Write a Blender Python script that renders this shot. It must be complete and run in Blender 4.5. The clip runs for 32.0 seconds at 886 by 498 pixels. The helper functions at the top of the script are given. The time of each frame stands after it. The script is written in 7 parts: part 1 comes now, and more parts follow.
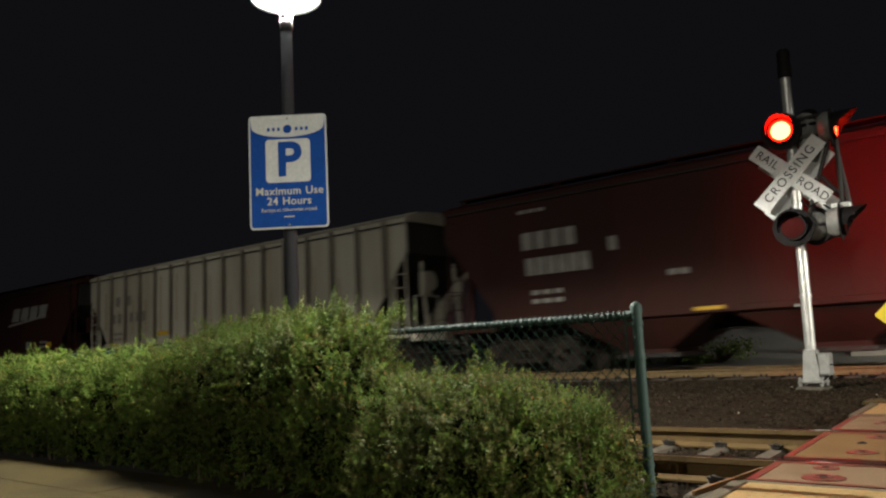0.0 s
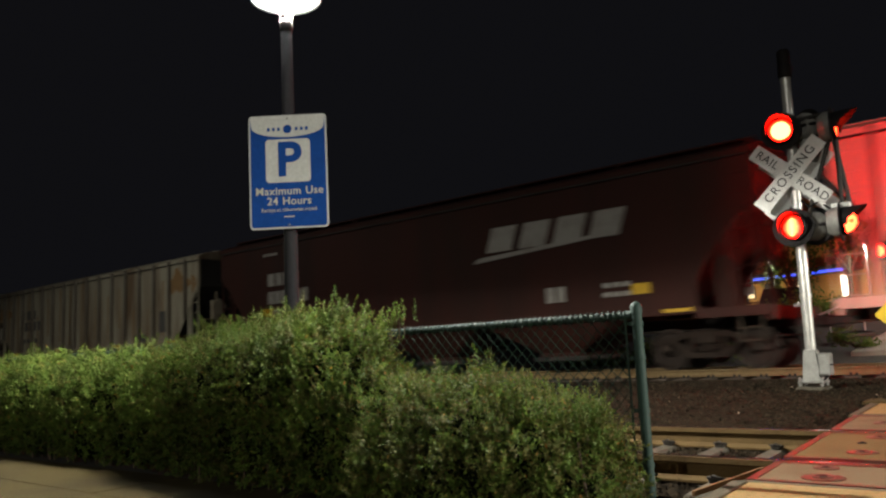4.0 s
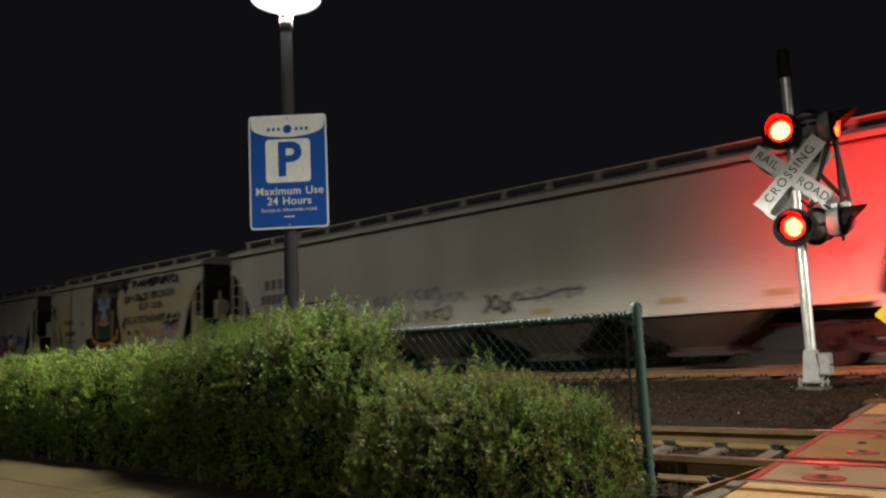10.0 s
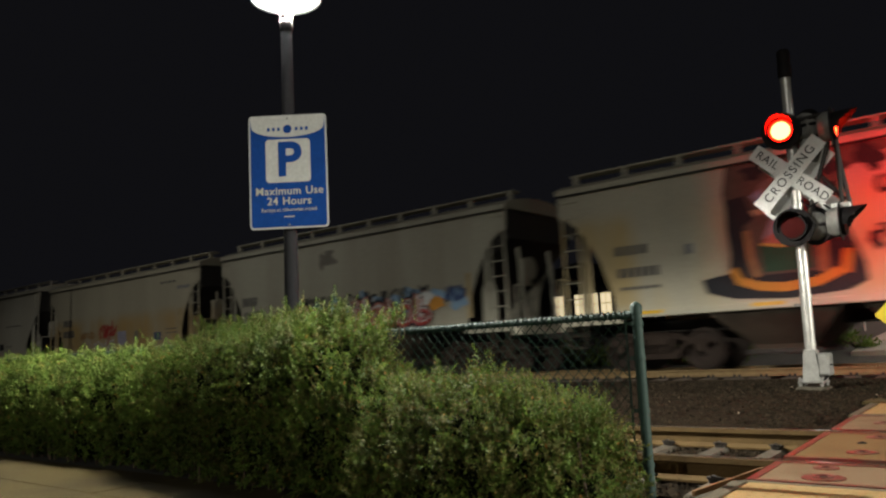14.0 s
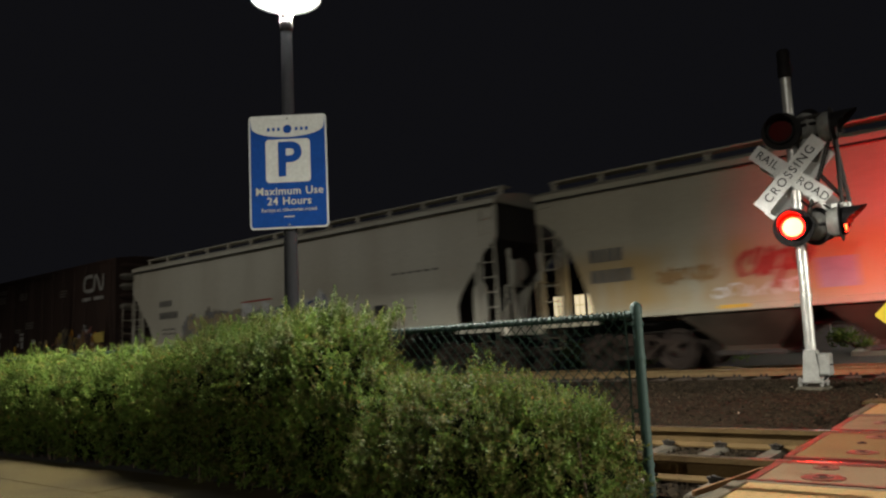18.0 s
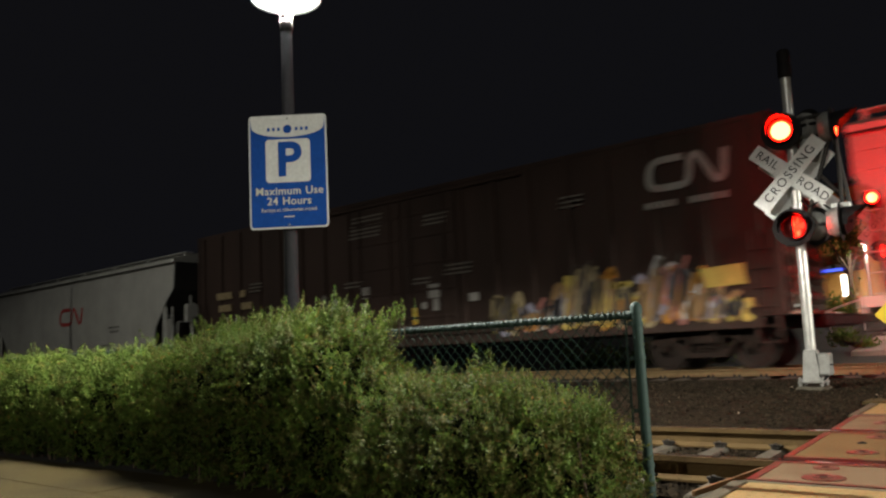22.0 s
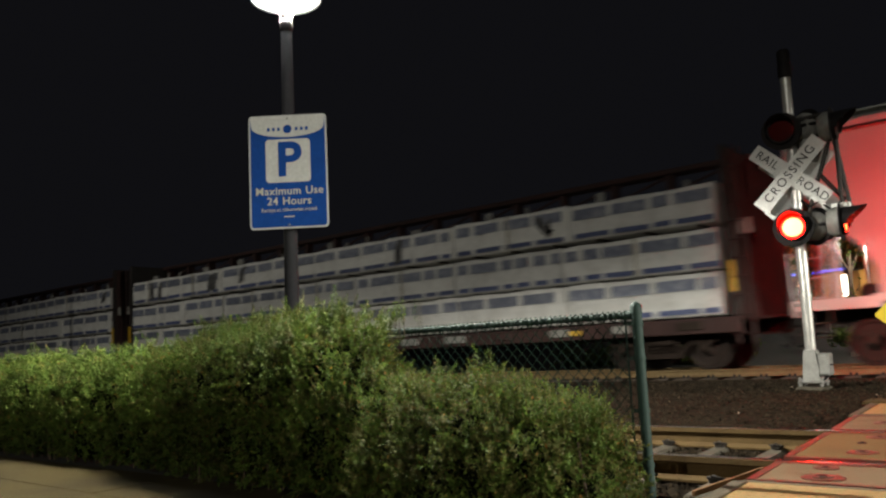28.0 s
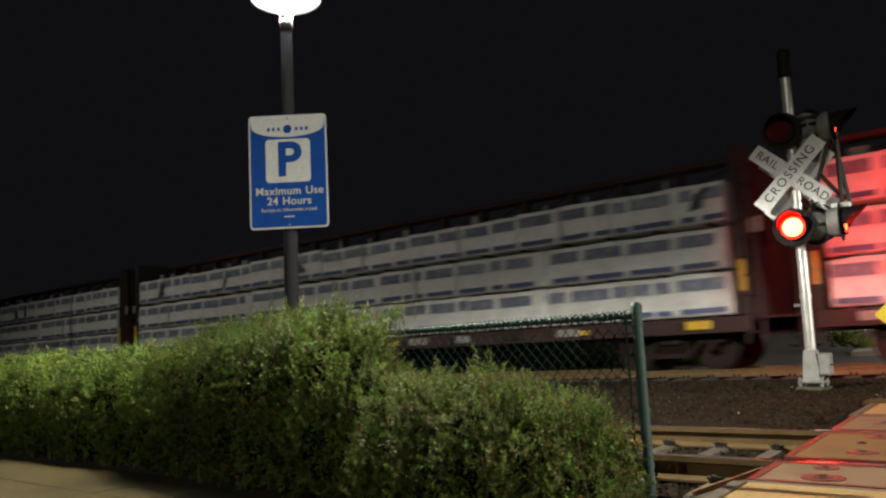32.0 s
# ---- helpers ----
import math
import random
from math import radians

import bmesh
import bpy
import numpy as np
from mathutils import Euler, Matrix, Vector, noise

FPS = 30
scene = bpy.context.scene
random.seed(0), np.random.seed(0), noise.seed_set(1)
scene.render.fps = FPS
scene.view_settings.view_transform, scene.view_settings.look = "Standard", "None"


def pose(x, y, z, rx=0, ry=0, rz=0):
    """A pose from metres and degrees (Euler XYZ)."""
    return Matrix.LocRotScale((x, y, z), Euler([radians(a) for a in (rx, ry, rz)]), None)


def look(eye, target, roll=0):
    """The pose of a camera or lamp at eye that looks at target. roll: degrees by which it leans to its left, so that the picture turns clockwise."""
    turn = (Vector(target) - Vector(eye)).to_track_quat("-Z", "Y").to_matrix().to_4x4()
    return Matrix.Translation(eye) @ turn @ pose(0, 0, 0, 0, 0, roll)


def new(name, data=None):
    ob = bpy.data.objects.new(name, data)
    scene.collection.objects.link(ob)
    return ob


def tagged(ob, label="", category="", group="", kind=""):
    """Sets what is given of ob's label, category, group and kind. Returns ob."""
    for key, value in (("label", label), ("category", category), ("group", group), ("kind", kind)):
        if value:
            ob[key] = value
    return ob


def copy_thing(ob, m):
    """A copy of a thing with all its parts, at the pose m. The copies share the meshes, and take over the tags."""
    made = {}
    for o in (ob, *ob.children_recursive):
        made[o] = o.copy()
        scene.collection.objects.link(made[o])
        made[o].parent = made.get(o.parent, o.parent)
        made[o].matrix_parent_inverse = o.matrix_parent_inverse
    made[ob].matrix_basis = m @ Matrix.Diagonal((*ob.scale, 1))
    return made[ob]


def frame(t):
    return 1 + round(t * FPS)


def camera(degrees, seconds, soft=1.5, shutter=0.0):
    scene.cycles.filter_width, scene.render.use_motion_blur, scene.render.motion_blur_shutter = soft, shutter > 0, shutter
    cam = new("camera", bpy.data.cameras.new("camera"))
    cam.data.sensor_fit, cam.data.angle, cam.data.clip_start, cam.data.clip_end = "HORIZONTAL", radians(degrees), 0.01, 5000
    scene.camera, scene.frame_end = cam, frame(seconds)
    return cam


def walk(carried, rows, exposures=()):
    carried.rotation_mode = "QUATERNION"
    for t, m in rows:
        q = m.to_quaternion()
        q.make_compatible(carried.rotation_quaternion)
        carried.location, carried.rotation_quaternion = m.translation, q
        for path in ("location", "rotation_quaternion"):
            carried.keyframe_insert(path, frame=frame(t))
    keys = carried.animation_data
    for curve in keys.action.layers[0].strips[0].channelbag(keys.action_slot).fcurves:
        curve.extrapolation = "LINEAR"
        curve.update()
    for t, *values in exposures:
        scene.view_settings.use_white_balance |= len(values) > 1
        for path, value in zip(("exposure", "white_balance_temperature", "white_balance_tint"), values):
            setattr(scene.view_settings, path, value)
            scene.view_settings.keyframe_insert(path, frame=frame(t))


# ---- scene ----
cam = camera(60.18, 32.0, soft=2.3, shutter=0.9)
YAW, PITCH, EYE = radians(-39.24), radians(7.65), Vector((0.0, 0.0, 0.70))
AHEAD = Vector((math.sin(YAW) * math.cos(PITCH), math.cos(YAW) * math.cos(PITCH), math.sin(PITCH)))
STAND = look(EYE, EYE + AHEAD * 10, -2.71)
walk(cam, [(0.0, STAND), (32.0, STAND)])

# ---- world and light: a dark night, a path lamp, added fill lamps, red crossing flashers ----
world = bpy.data.worlds.new("night")
scene.world = world
world.use_nodes = True
world.node_tree.nodes["Background"].inputs[0].default_value = (0.60, 0.60, 0.74, 1)
world.node_tree.nodes["Background"].inputs[1].default_value = 0.0078
scene.view_settings.exposure = 0.0

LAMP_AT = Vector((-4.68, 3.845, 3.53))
UNSEEN_ROW = (-16.6, 7.6)
UNSEEN_FILL = [(30.0, 9.0, 7.0), (-25.0, 6.0, 8.0), (8.0, -40.0, 16.0)]
FLOOD = [(-12.0, 36.6, 2.6), (-7.5, 34.2, 2.6)]


def spot(name, at, watts, size, blend, colour, radius):
    lamp = bpy.data.lights.new(name, "SPOT")
    lamp.energy, lamp.spot_size, lamp.spot_blend, lamp.color, lamp.shadow_soft_size = watts, radians(size), blend, colour, radius
    ob = new(name, lamp)
    ob.matrix_world = pose(*at)
    return ob


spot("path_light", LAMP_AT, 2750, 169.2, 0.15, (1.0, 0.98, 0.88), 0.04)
# two more lamps added out of view on either side, as fill
for x, watts in zip(UNSEEN_ROW, (420, 480)):
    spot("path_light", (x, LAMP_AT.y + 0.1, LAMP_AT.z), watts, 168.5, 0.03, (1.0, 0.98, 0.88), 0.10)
# three fill lamps added out of view to brighten the train and hedge
spot("unseen_fill_light", UNSEEN_FILL[0], 50000, 169.2, 0.06, (1.0, 0.98, 0.88), 0.2)
spot("unseen_fill_light", UNSEEN_FILL[1], 450, 165, 0.2, (1.0, 0.98, 0.88), 0.2)
spot("unseen_fill_light", UNSEEN_FILL[2], 17000, 165, 0.1, (1.0, 0.98, 0.88), 0.2)
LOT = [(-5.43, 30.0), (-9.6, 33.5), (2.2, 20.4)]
# fill added at two lot posts; the third lamp, out of view, lights the kerb
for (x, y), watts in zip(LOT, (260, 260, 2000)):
    spot("far_side_light", (x, y, 3.72), watts, 160, 0.3, (1.0, 0.95, 0.82), 0.08)
for at in FLOOD:
    flood = spot("flood_light", at, 120, 120, 0.6, (1.0, 0.85, 0.6), 0.1)
    flood.matrix_world = look(at, (at[0] + 1.2, at[1] + 2.6, 3.6))


# ---- materials ----
def tree_of(name):
    m = bpy.data.materials.new(name)
    m.use_nodes = True
    return m, m.node_tree.nodes, m.node_tree.links, m.node_tree.nodes["Principled BSDF"]


def mat(name, colour, rough=0.6, metal=0.0, dirt=None, amount=0.5, scale=3.0, fine=40.0, bump=0.1, vary=0.0, streak=False, island=0.0, coat=0.0, spec=0.5):
    """A surface with broad stains, fine grain and relief, in metres."""
    m, n, l, p = tree_of(name)
    p.inputs["Roughness"].default_value, p.inputs["Metallic"].default_value = rough, metal
    p.inputs["Coat Weight"].default_value = coat
    p.inputs["Specular IOR Level"].default_value = spec
    dirt = dirt or tuple(c * 0.55 for c in colour)
    co = n.new("ShaderNodeTexCoord")
    mp = n.new("ShaderNodeMapping")
    if streak:
        mp.inputs["Scale"].default_value = (1.0, 1.0, 0.16)
    l.new(co.outputs["Object"], mp.inputs["Vector"])
    big, small = n.new("ShaderNodeTexNoise"), n.new("ShaderNodeTexNoise")
    big.inputs["Scale"].default_value, big.inputs["Detail"].default_value = scale, 5
    small.inputs["Scale"].default_value, small.inputs["Detail"].default_value = fine, 4
    l.new(mp.outputs[0], big.inputs["Vector"])
    l.new(co.outputs["Object"], small.inputs["Vector"])
    ramp = n.new("ShaderNodeValToRGB")
    ramp.color_ramp.elements[0].position, ramp.color_ramp.elements[1].position = 0.42, 0.68
    l.new(big.outputs[0], ramp.inputs[0])
    mul = n.new("ShaderNodeMath")
    mul.operation = "MULTIPLY"
    mul.inputs[1].default_value = amount
    l.new(ramp.outputs[0], mul.inputs[0])
    mix = n.new("ShaderNodeMix")
    mix.data_type = "RGBA"
    mix.inputs[6].default_value, mix.inputs[7].default_value = (*colour, 1), (*dirt, 1)
    l.new(mul.outputs[0], mix.inputs[0])
    grain = n.new("ShaderNodeMix")
    grain.data_type, grain.blend_type = "RGBA", "MULTIPLY"
    grain.inputs[0].default_value = 0.35
    l.new(mix.outputs[2], grain.inputs[6])
    l.new(small.outputs[0], grain.inputs[7])
    last = grain.outputs[2]
    if vary or island:
        hs = n.new("ShaderNodeHueSaturation")
        if island:
            src = n.new("ShaderNodeNewGeometry").outputs["Random Per Island"]
        else:
            src = n.new("ShaderNodeObjectInfo").outputs["Random"]
        mr = n.new("ShaderNodeMapRange")
        k = island or vary
        mr.inputs[3].default_value, mr.inputs[4].default_value = 1 - k, 1 + k
        l.new(src, mr.inputs[0])
        l.new(mr.outputs[0], hs.inputs["Value"])
        l.new(last, hs.inputs["Color"])
        last = hs.outputs[0]
    l.new(last, p.inputs["Base Color"])
    if bump:
        b = n.new("ShaderNodeBump")
        b.inputs["Strength"].default_value, b.inputs["Distance"].default_value = bump, 0.02
        l.new(small.outputs[0], b.inputs["Height"])
        l.new(b.outputs[0], p.inputs["Normal"])
    return m


def leaf_mat(name, colour, other):
    """A thin leaf: light passes through it, and no two have quite the same green."""
    m, n, l, p = tree_of(name)
    mix = n.new("ShaderNodeMix")
    mix.data_type = "RGBA"
    mix.inputs[6].default_value, mix.inputs[7].default_value = (*colour, 1), (*other, 1)
    geo = n.new("ShaderNodeNewGeometry")
    l.new(geo.outputs["Random Per Island"], mix.inputs[0])
    co, no = n.new("ShaderNodeTexCoord"), n.new("ShaderNodeTexNoise")
    no.inputs["Scale"].default_value = 3.0
    l.new(co.outputs["Object"], no.inputs["Vector"])
    hs = n.new("ShaderNodeHueSaturation")
    mr = n.new("ShaderNodeMapRange")
    mr.inputs[1].default_value, mr.inputs[2].default_value, mr.inputs[3].default_value, mr.inputs[4].default_value = 0.3, 0.7, 0.6, 1.4
    l.new(no.outputs[0], mr.inputs[0])
    l.new(mr.outputs[0], hs.inputs["Value"])
    l.new(mix.outputs[2], hs.inputs["Color"])
    l.new(hs.outputs[0], p.inputs["Base Color"])
    p.inputs["Roughness"].default_value = 0.72
    p.inputs["Specular IOR Level"].default_value = 0.16
    thin = n.new("ShaderNodeBsdfTranslucent")
    l.new(hs.outputs[0], thin.inputs["Color"])
    both = n.new("ShaderNodeMixShader")
    both.inputs[0].default_value = 0.28
    l.new(p.outputs[0], both.inputs[1])
    l.new(thin.outputs[0], both.inputs[2])
    l.new(both.outputs[0], n["Material Output"].inputs["Surface"])
    return m


def glow(name, colour, strength):
    m, n, l, p = tree_of(name)
    p.inputs["Base Color"].default_value = (*[min(1, c) for c in colour], 1)
    p.inputs["Emission Color"].default_value = (*colour, 1)
    p.inputs["Emission Strength"].default_value = strength
    return m


M_GRAVEL = mat("dark_gravel", (0.026, 0.019, 0.012), 1.0, dirt=(0.010, 0.0075, 0.005), amount=1.0, scale=14, fine=45, bump=1.0, spec=0.05)
M_GROUND = mat("packed_earth", (0.06, 0.055, 0.045), 0.95, dirt=(0.03, 0.032, 0.02), scale=0.5, fine=18, bump=0.6)
M_PATH = mat("concrete_path", (0.066, 0.050, 0.019), 0.95, dirt=(0.030, 0.024, 0.012), scale=1.6, fine=70, bump=0.25, spec=0.15)
M_PATHJOINT = mat("path_joint_dirt", (0.020, 0.016, 0.009), 1.0, scale=3, fine=40, bump=0.3, spec=0.05)
# rust of the train's rails, paler than that of the near pair
M_RAIL_FAR = mat("paler_rail_rust", (0.24, 0.165, 0.08), 0.9, dirt=(0.15, 0.10, 0.05), scale=6, fine=60, bump=0.3, spec=0.15)
M_RAIL = mat("rail_rust", (0.115, 0.074, 0.030), 0.9, dirt=(0.065, 0.040, 0.017), scale=6, fine=60, bump=0.3, spec=0.15)
M_RAIL_TOP = mat("rail_polish", (0.62, 0.6, 0.58), 0.22, 1.0, amount=0.3, scale=8, bump=0.03)
M_TIE = mat("concrete_tie", (0.105, 0.093, 0.07), 0.95, dirt=(0.05, 0.042, 0.03), amount=0.8, scale=8, fine=80, bump=0.4, vary=0.15, spec=0.15)
M_WOODTIE = mat("timber_tie", (0.07, 0.05, 0.035), 0.9, scale=4, fine=50, bump=0.5, vary=0.2)
M_CLIP = mat("rail_clip_steel", (0.03, 0.022, 0.015), 0.85, 0.0, bump=0.2)
M_PANEL = mat("crossing_concrete", (0.150, 0.088, 0.034), 0.9, dirt=(0.10, 0.055, 0.020), scale=2.2, fine=60, bump=0.3, vary=0.12, spec=0.15)
M_PANELGREY = mat("crossing_concrete_worn", (0.165, 0.110, 0.062), 0.9, dirt=(0.11, 0.064, 0.032), scale=3.0, fine=60, bump=0.3, vary=0.1, spec=0.15)
M_BORDER = mat("grey_border_concrete", (0.115, 0.098, 0.068), 0.95, dirt=(0.07, 0.056, 0.036), scale=6, fine=60, bump=0.3, spec=0.1)
M_TACTILE = mat("tactile_yellow", (0.27, 0.175, 0.052), 0.75, dirt=(0.28, 0.20, 0.08), scale=3, fine=60, bump=0.25)
M_EDGE = mat("red_steel_edge", (0.125, 0.016, 0.010), 0.6, 0.0, dirt=(0.085, 0.036, 0.018), amount=1.0, scale=9, fine=50, bump=0.15, spec=0.3)
M_FENCE = mat("green_vinyl_wire", (0.022, 0.050, 0.036), 0.65, dirt=(0.014, 0.030, 0.022), scale=6, bump=0.05, spec=0.25)
M_POST = mat("green_vinyl_post", (0.030, 0.062, 0.050), 0.65, dirt=(0.020, 0.044, 0.035), scale=5, bump=0.08, spec=0.35)
M_POLE = mat("grey_painted_pole", (0.032, 0.032, 0.035), 0.8, 0.0, dirt=(0.022, 0.022, 0.024), scale=4, bump=0.05, spec=0.15)
M_ALU = mat("cast_aluminium", (0.27, 0.265, 0.24), 0.6, 0.2, dirt=(0.15, 0.14, 0.125), amount=0.8, scale=7, bump=0.15)
M_MAST = mat("galvanised_mast", (0.56, 0.55, 0.51), 0.40, 0.55, dirt=(0.36, 0.34, 0.31), amount=0.7, scale=5, bump=0.06)
M_BLACK = mat("black_paint", (0.007, 0.006, 0.006), 0.7, dirt=(0.02, 0.016, 0.014), scale=5, bump=0.06, spec=0.15)
M_DARK = mat("dark_grime_steel", (0.03, 0.026, 0.023), 0.7, 0.2, dirt=(0.06, 0.045, 0.032), scale=4, bump=0.2)
M_TRUCK = mat("dusty_cast_steel", (0.030, 0.020, 0.015), 0.9, 0.0, dirt=(0.046, 0.032, 0.023), scale=5, bump=0.3, spec=0.2)
M_WHEEL = mat("wheel_steel", (0.032, 0.022, 0.017), 0.8, 0.0, dirt=(0.046, 0.032, 0.024), scale=6, bump=0.15, spec=0.25)
M_TIMBER = mat("worn_orange_timber", (0.20, 0.10, 0.03), 0.9, dirt=(0.11, 0.07, 0.03), scale=9, fine=60, bump=0.3)
M_STONE = mat("ballast_stone", (0.030, 0.022, 0.014), 1.0, dirt=(0.010, 0.008, 0.006), scale=20, fine=60, bump=0.4, island=0.7, spec=0.05)
M_LITTER = mat("pale_litter", (0.42, 0.36, 0.28), 0.8, bump=0.1, island=0.4)
M_WHITE = mat("white_reflective_sheet", (0.78, 0.77, 0.73), 0.5, dirt=(0.6, 0.58, 0.52), scale=6, bump=0.03)
M_SIGNBLUE = mat("sign_blue", (0.010, 0.068, 0.31), 0.6, dirt=(0.009, 0.056, 0.25), scale=8, bump=0.02, spec=0.1)
M_SIGNWHITE = mat("sign_white", (0.62, 0.62, 0.58), 0.45, dirt=(0.5, 0.5, 0.47), scale=8, bump=0.02)
M_SIGNGREY = mat("sign_lettering", (0.62, 0.60, 0.52), 0.45, bump=0.02)
M_YELLOW = mat("warning_yellow", (0.75, 0.55, 0.02), 0.5, dirt=(0.6, 0.42, 0.02), scale=5, bump=0.03)
M_LEAF = leaf_mat("leaf", (0.060, 0.114, 0.019), (0.122, 0.158, 0.030))
M_LEAF_DULL = leaf_mat("leaf_dull", (0.070, 0.094, 0.022), (0.132, 0.115, 0.035))
M_LEAF_YELLOW = leaf_mat("leaf_yellowed", (0.30, 0.17, 0.03), (0.22, 0.10, 0.03))
M_TWIG = mat("twig_bark", (0.09, 0.06, 0.035), 0.85, bump=0.3)
M_CORE = mat("dark_hedge_core", (0.010, 0.012, 0.005), 1.0, bump=0.3, spec=0.0)
M_LAMPGLOW = glow("lamp_lens", (0.96, 0.98, 0.96), 14)
M_FILLGLOW = glow("fill_lamp_lens", (1.0, 0.97, 0.91), 20)
M_RED_FRONT = glow("red_led_lit", (1.0, 0.0040, 0.0013), 550)
M_RED_RIM = glow("red_led_rim", (1.0, 0.0006, 0.0001), 150)
M_RED_BACK = glow("red_led_lit_rear", (1.0, 0.003, 0.010), 2000)
M_RED_SIDE = glow("red_led_lit_side", (1.0, 0.018, 0.004), 60)
M_RED_OFF = mat("red_lens_dark", (0.06, 0.004, 0.003), 0.6, bump=0.02, spec=0.05)


# ---- mesh helpers ----
class Shape:
    """Collects corners and faces of one mesh."""

    def __init__(self):
        self.v, self.f = [], []

    def add(self, verts, faces):
        k = len(self.v)
        self.v += [tuple(p) for p in verts]
        self.f += [tuple(i + k for i in q) for q in faces]
        return self

    def box(self, x0, x1, y0, y1, z0, z1, c=0.0):
        if c <= 0:
            p = [(x, y, z) for x in (x0, x1) for y in (y0, y1) for z in (z0, z1)]
            return self.add(p, [(0, 1, 3, 2), (4, 6, 7, 5), (0, 4, 5, 1), (2, 3, 7, 6), (0, 2, 6, 4), (1, 5, 7, 3)])
        c = min(c, (x1 - x0) * 0.45, (y1 - y0) * 0.45, (z1 - z0) * 0.45)
        lo, hi, p, at = (x0, y0, z0), (x1, y1, z1), [], {}
        for s in [(a, b, d) for a in (0, 1) for b in (0, 1) for d in (0, 1)]:
            for ax in range(3):
                q = []
                for i in range(3):
                    e = hi[i] if s[i] else lo[i]
                    q.append(e if i == ax else e + (-c if s[i] else c))
                at[s, ax] = len(p)
                p.append(q)
        f = []
        for ax in range(3):
            u, w = (ax + 1) % 3, (ax + 2) % 3
            for side in (0, 1):
                ring = []
                for a, b in ((0, 0), (1, 0), (1, 1), (0, 1)):
                    s = [0, 0, 0]
                    s[ax], s[u], s[w] = side, a, b
                    ring.append(at[tuple(s), ax])
                f.append(ring if side else ring[::-1])
            for a in (0, 1):
                for b in (0, 1):
                    s0, s1 = [0, 0, 0], [0, 0, 0]
                    s0[u], s0[w], s1[u], s1[w], s1[ax] = a, b, a, b, 1
                    s0, s1 = tuple(s0), tuple(s1)
                    ring = [at[s0, u], at[s1, u], at[s1, w], at[s0, w]]
                    f.append(ring if a != b else ring[::-1])
        for s in [(a, b, d) for a in (0, 1) for b in (0, 1) for d in (0, 1)]:
            ring = [at[s, 0], at[s, 1], at[s, 2]]
            f.append(ring if sum(s) % 2 else ring[::-1])
        return self.add(p, f)

    def prism(self, poly, y0, y1):
        """poly: (x, z) corners, extruded along y."""
        n = len(poly)
        p = [(x, y0, z) for x, z in poly] + [(x, y1, z) for x, z in poly]
        return self.add(p, [tuple(range(n))[::-1], tuple(range(n, 2 * n))] + [(i, (i + 1) % n, n + (i + 1) % n, n + i) for i in range(n)])

    def loft(self, rings, closed=True, caps=True):
        n = len(rings[0])
        p = [q for r in rings for q in r]
        f = []
        for j in range(len(rings) - 1):
            for i in range(n if closed else n - 1):
                a, b = j * n + i, j * n + (i + 1) % n
                f.append((a, b, b + n, a + n))
        if caps and closed:
            f += [tuple(range(n))[::-1], tuple(range((len(rings) - 1) * n, len(rings) * n))]
        return self.add(p, f)

    def rod(self, a, b, r0, r1=None, n=8):
        a, b = Vector(a), Vector(b)
        r1 = r0 if r1 is None else r1
        d = (b - a).normalized()
        u = d.orthogonal().normalized()
        w = d.cross(u)
        ring = lambda c, r: [c + (u * math.cos(t) + w * math.sin(t)) * r for t in [2 * math.pi * i / n for i in range(n)]]
        return self.loft([ring(a, r0), ring(b, r1)])

    def pipe(self, pts, r, n=6):
        for a, b in zip(pts, pts[1:]):
            self.rod(a, b, r, n=n)
        return self

    def lathe(self, rows, axis=(0, 0, 1), at=(0, 0, 0), n=16, caps=True):
        """rows: (radius, height along the axis)."""
        d = Vector(axis).normalized()
        u = d.orthogonal().normalized()
        w = d.cross(u)
        at = Vector(at)
        return self.loft([[at + d * h + (u * math.cos(2 * math.pi * i / n) + w * math.sin(2 * math.pi * i / n)) * r for i in range(n)] for r, h in rows], caps=caps)

    def moved(self, m):
        self.v = [tuple(m @ Vector(p)) for p in self.v]
        return self


def mesh_of(name, shape, *mats, smooth=35):
    me = bpy.data.meshes.new(name)
    me.from_pydata(shape.v, [], shape.f)
    for m in mats:
        me.materials.append(m)
    if smooth:
        me.polygons.foreach_set("use_smooth", [True] * len(me.polygons))
        me.set_sharp_from_angle(angle=radians(smooth))
    me.update()
    return me


def part(name, shape, material, parent, label="", m=None):
    me = shape if isinstance(shape, bpy.types.Mesh) else mesh_of(name, shape, material)
    ob = new(name, me)
    ob.parent = parent
    if m is not None:
        ob.matrix_basis = m
    return tagged(ob, label)


def thing(name, label, category, m=None, group="", kind=""):
    ob = new(name)
    ob.empty_display_size = 0.2
    if m is not None:
        ob.matrix_basis = m
    return tagged(ob, label, category, group, kind)


def solid(name, shape, material, label, category="", group="", kind="", m=None):
    ob = new(name, mesh_of(name, shape, material))
    if m is not None:
        ob.matrix_basis = m
    return tagged(ob, label, category, group, kind)


def words(name, body, size, material, parent, m, align="CENTER", depth=0.0015, wide=1.0, bold=0.0):
    cu = bpy.data.curves.new(name, "FONT")
    cu.body, cu.size, cu.align_x, cu.align_y, cu.extrude = body, size, align, "CENTER", depth
    cu.space_character = wide
    cu.offset = bold
    tmp = bpy.data.objects.new("tmp", cu)
    scene.collection.objects.link(tmp)
    me = bpy.data.meshes.new_from_object(tmp.evaluated_get(bpy.context.evaluated_depsgraph_get()))
    bpy.data.objects.remove(tmp)
    me.materials.clear()
    me.materials.append(material)
    return part(name, me, None, parent, "", m)


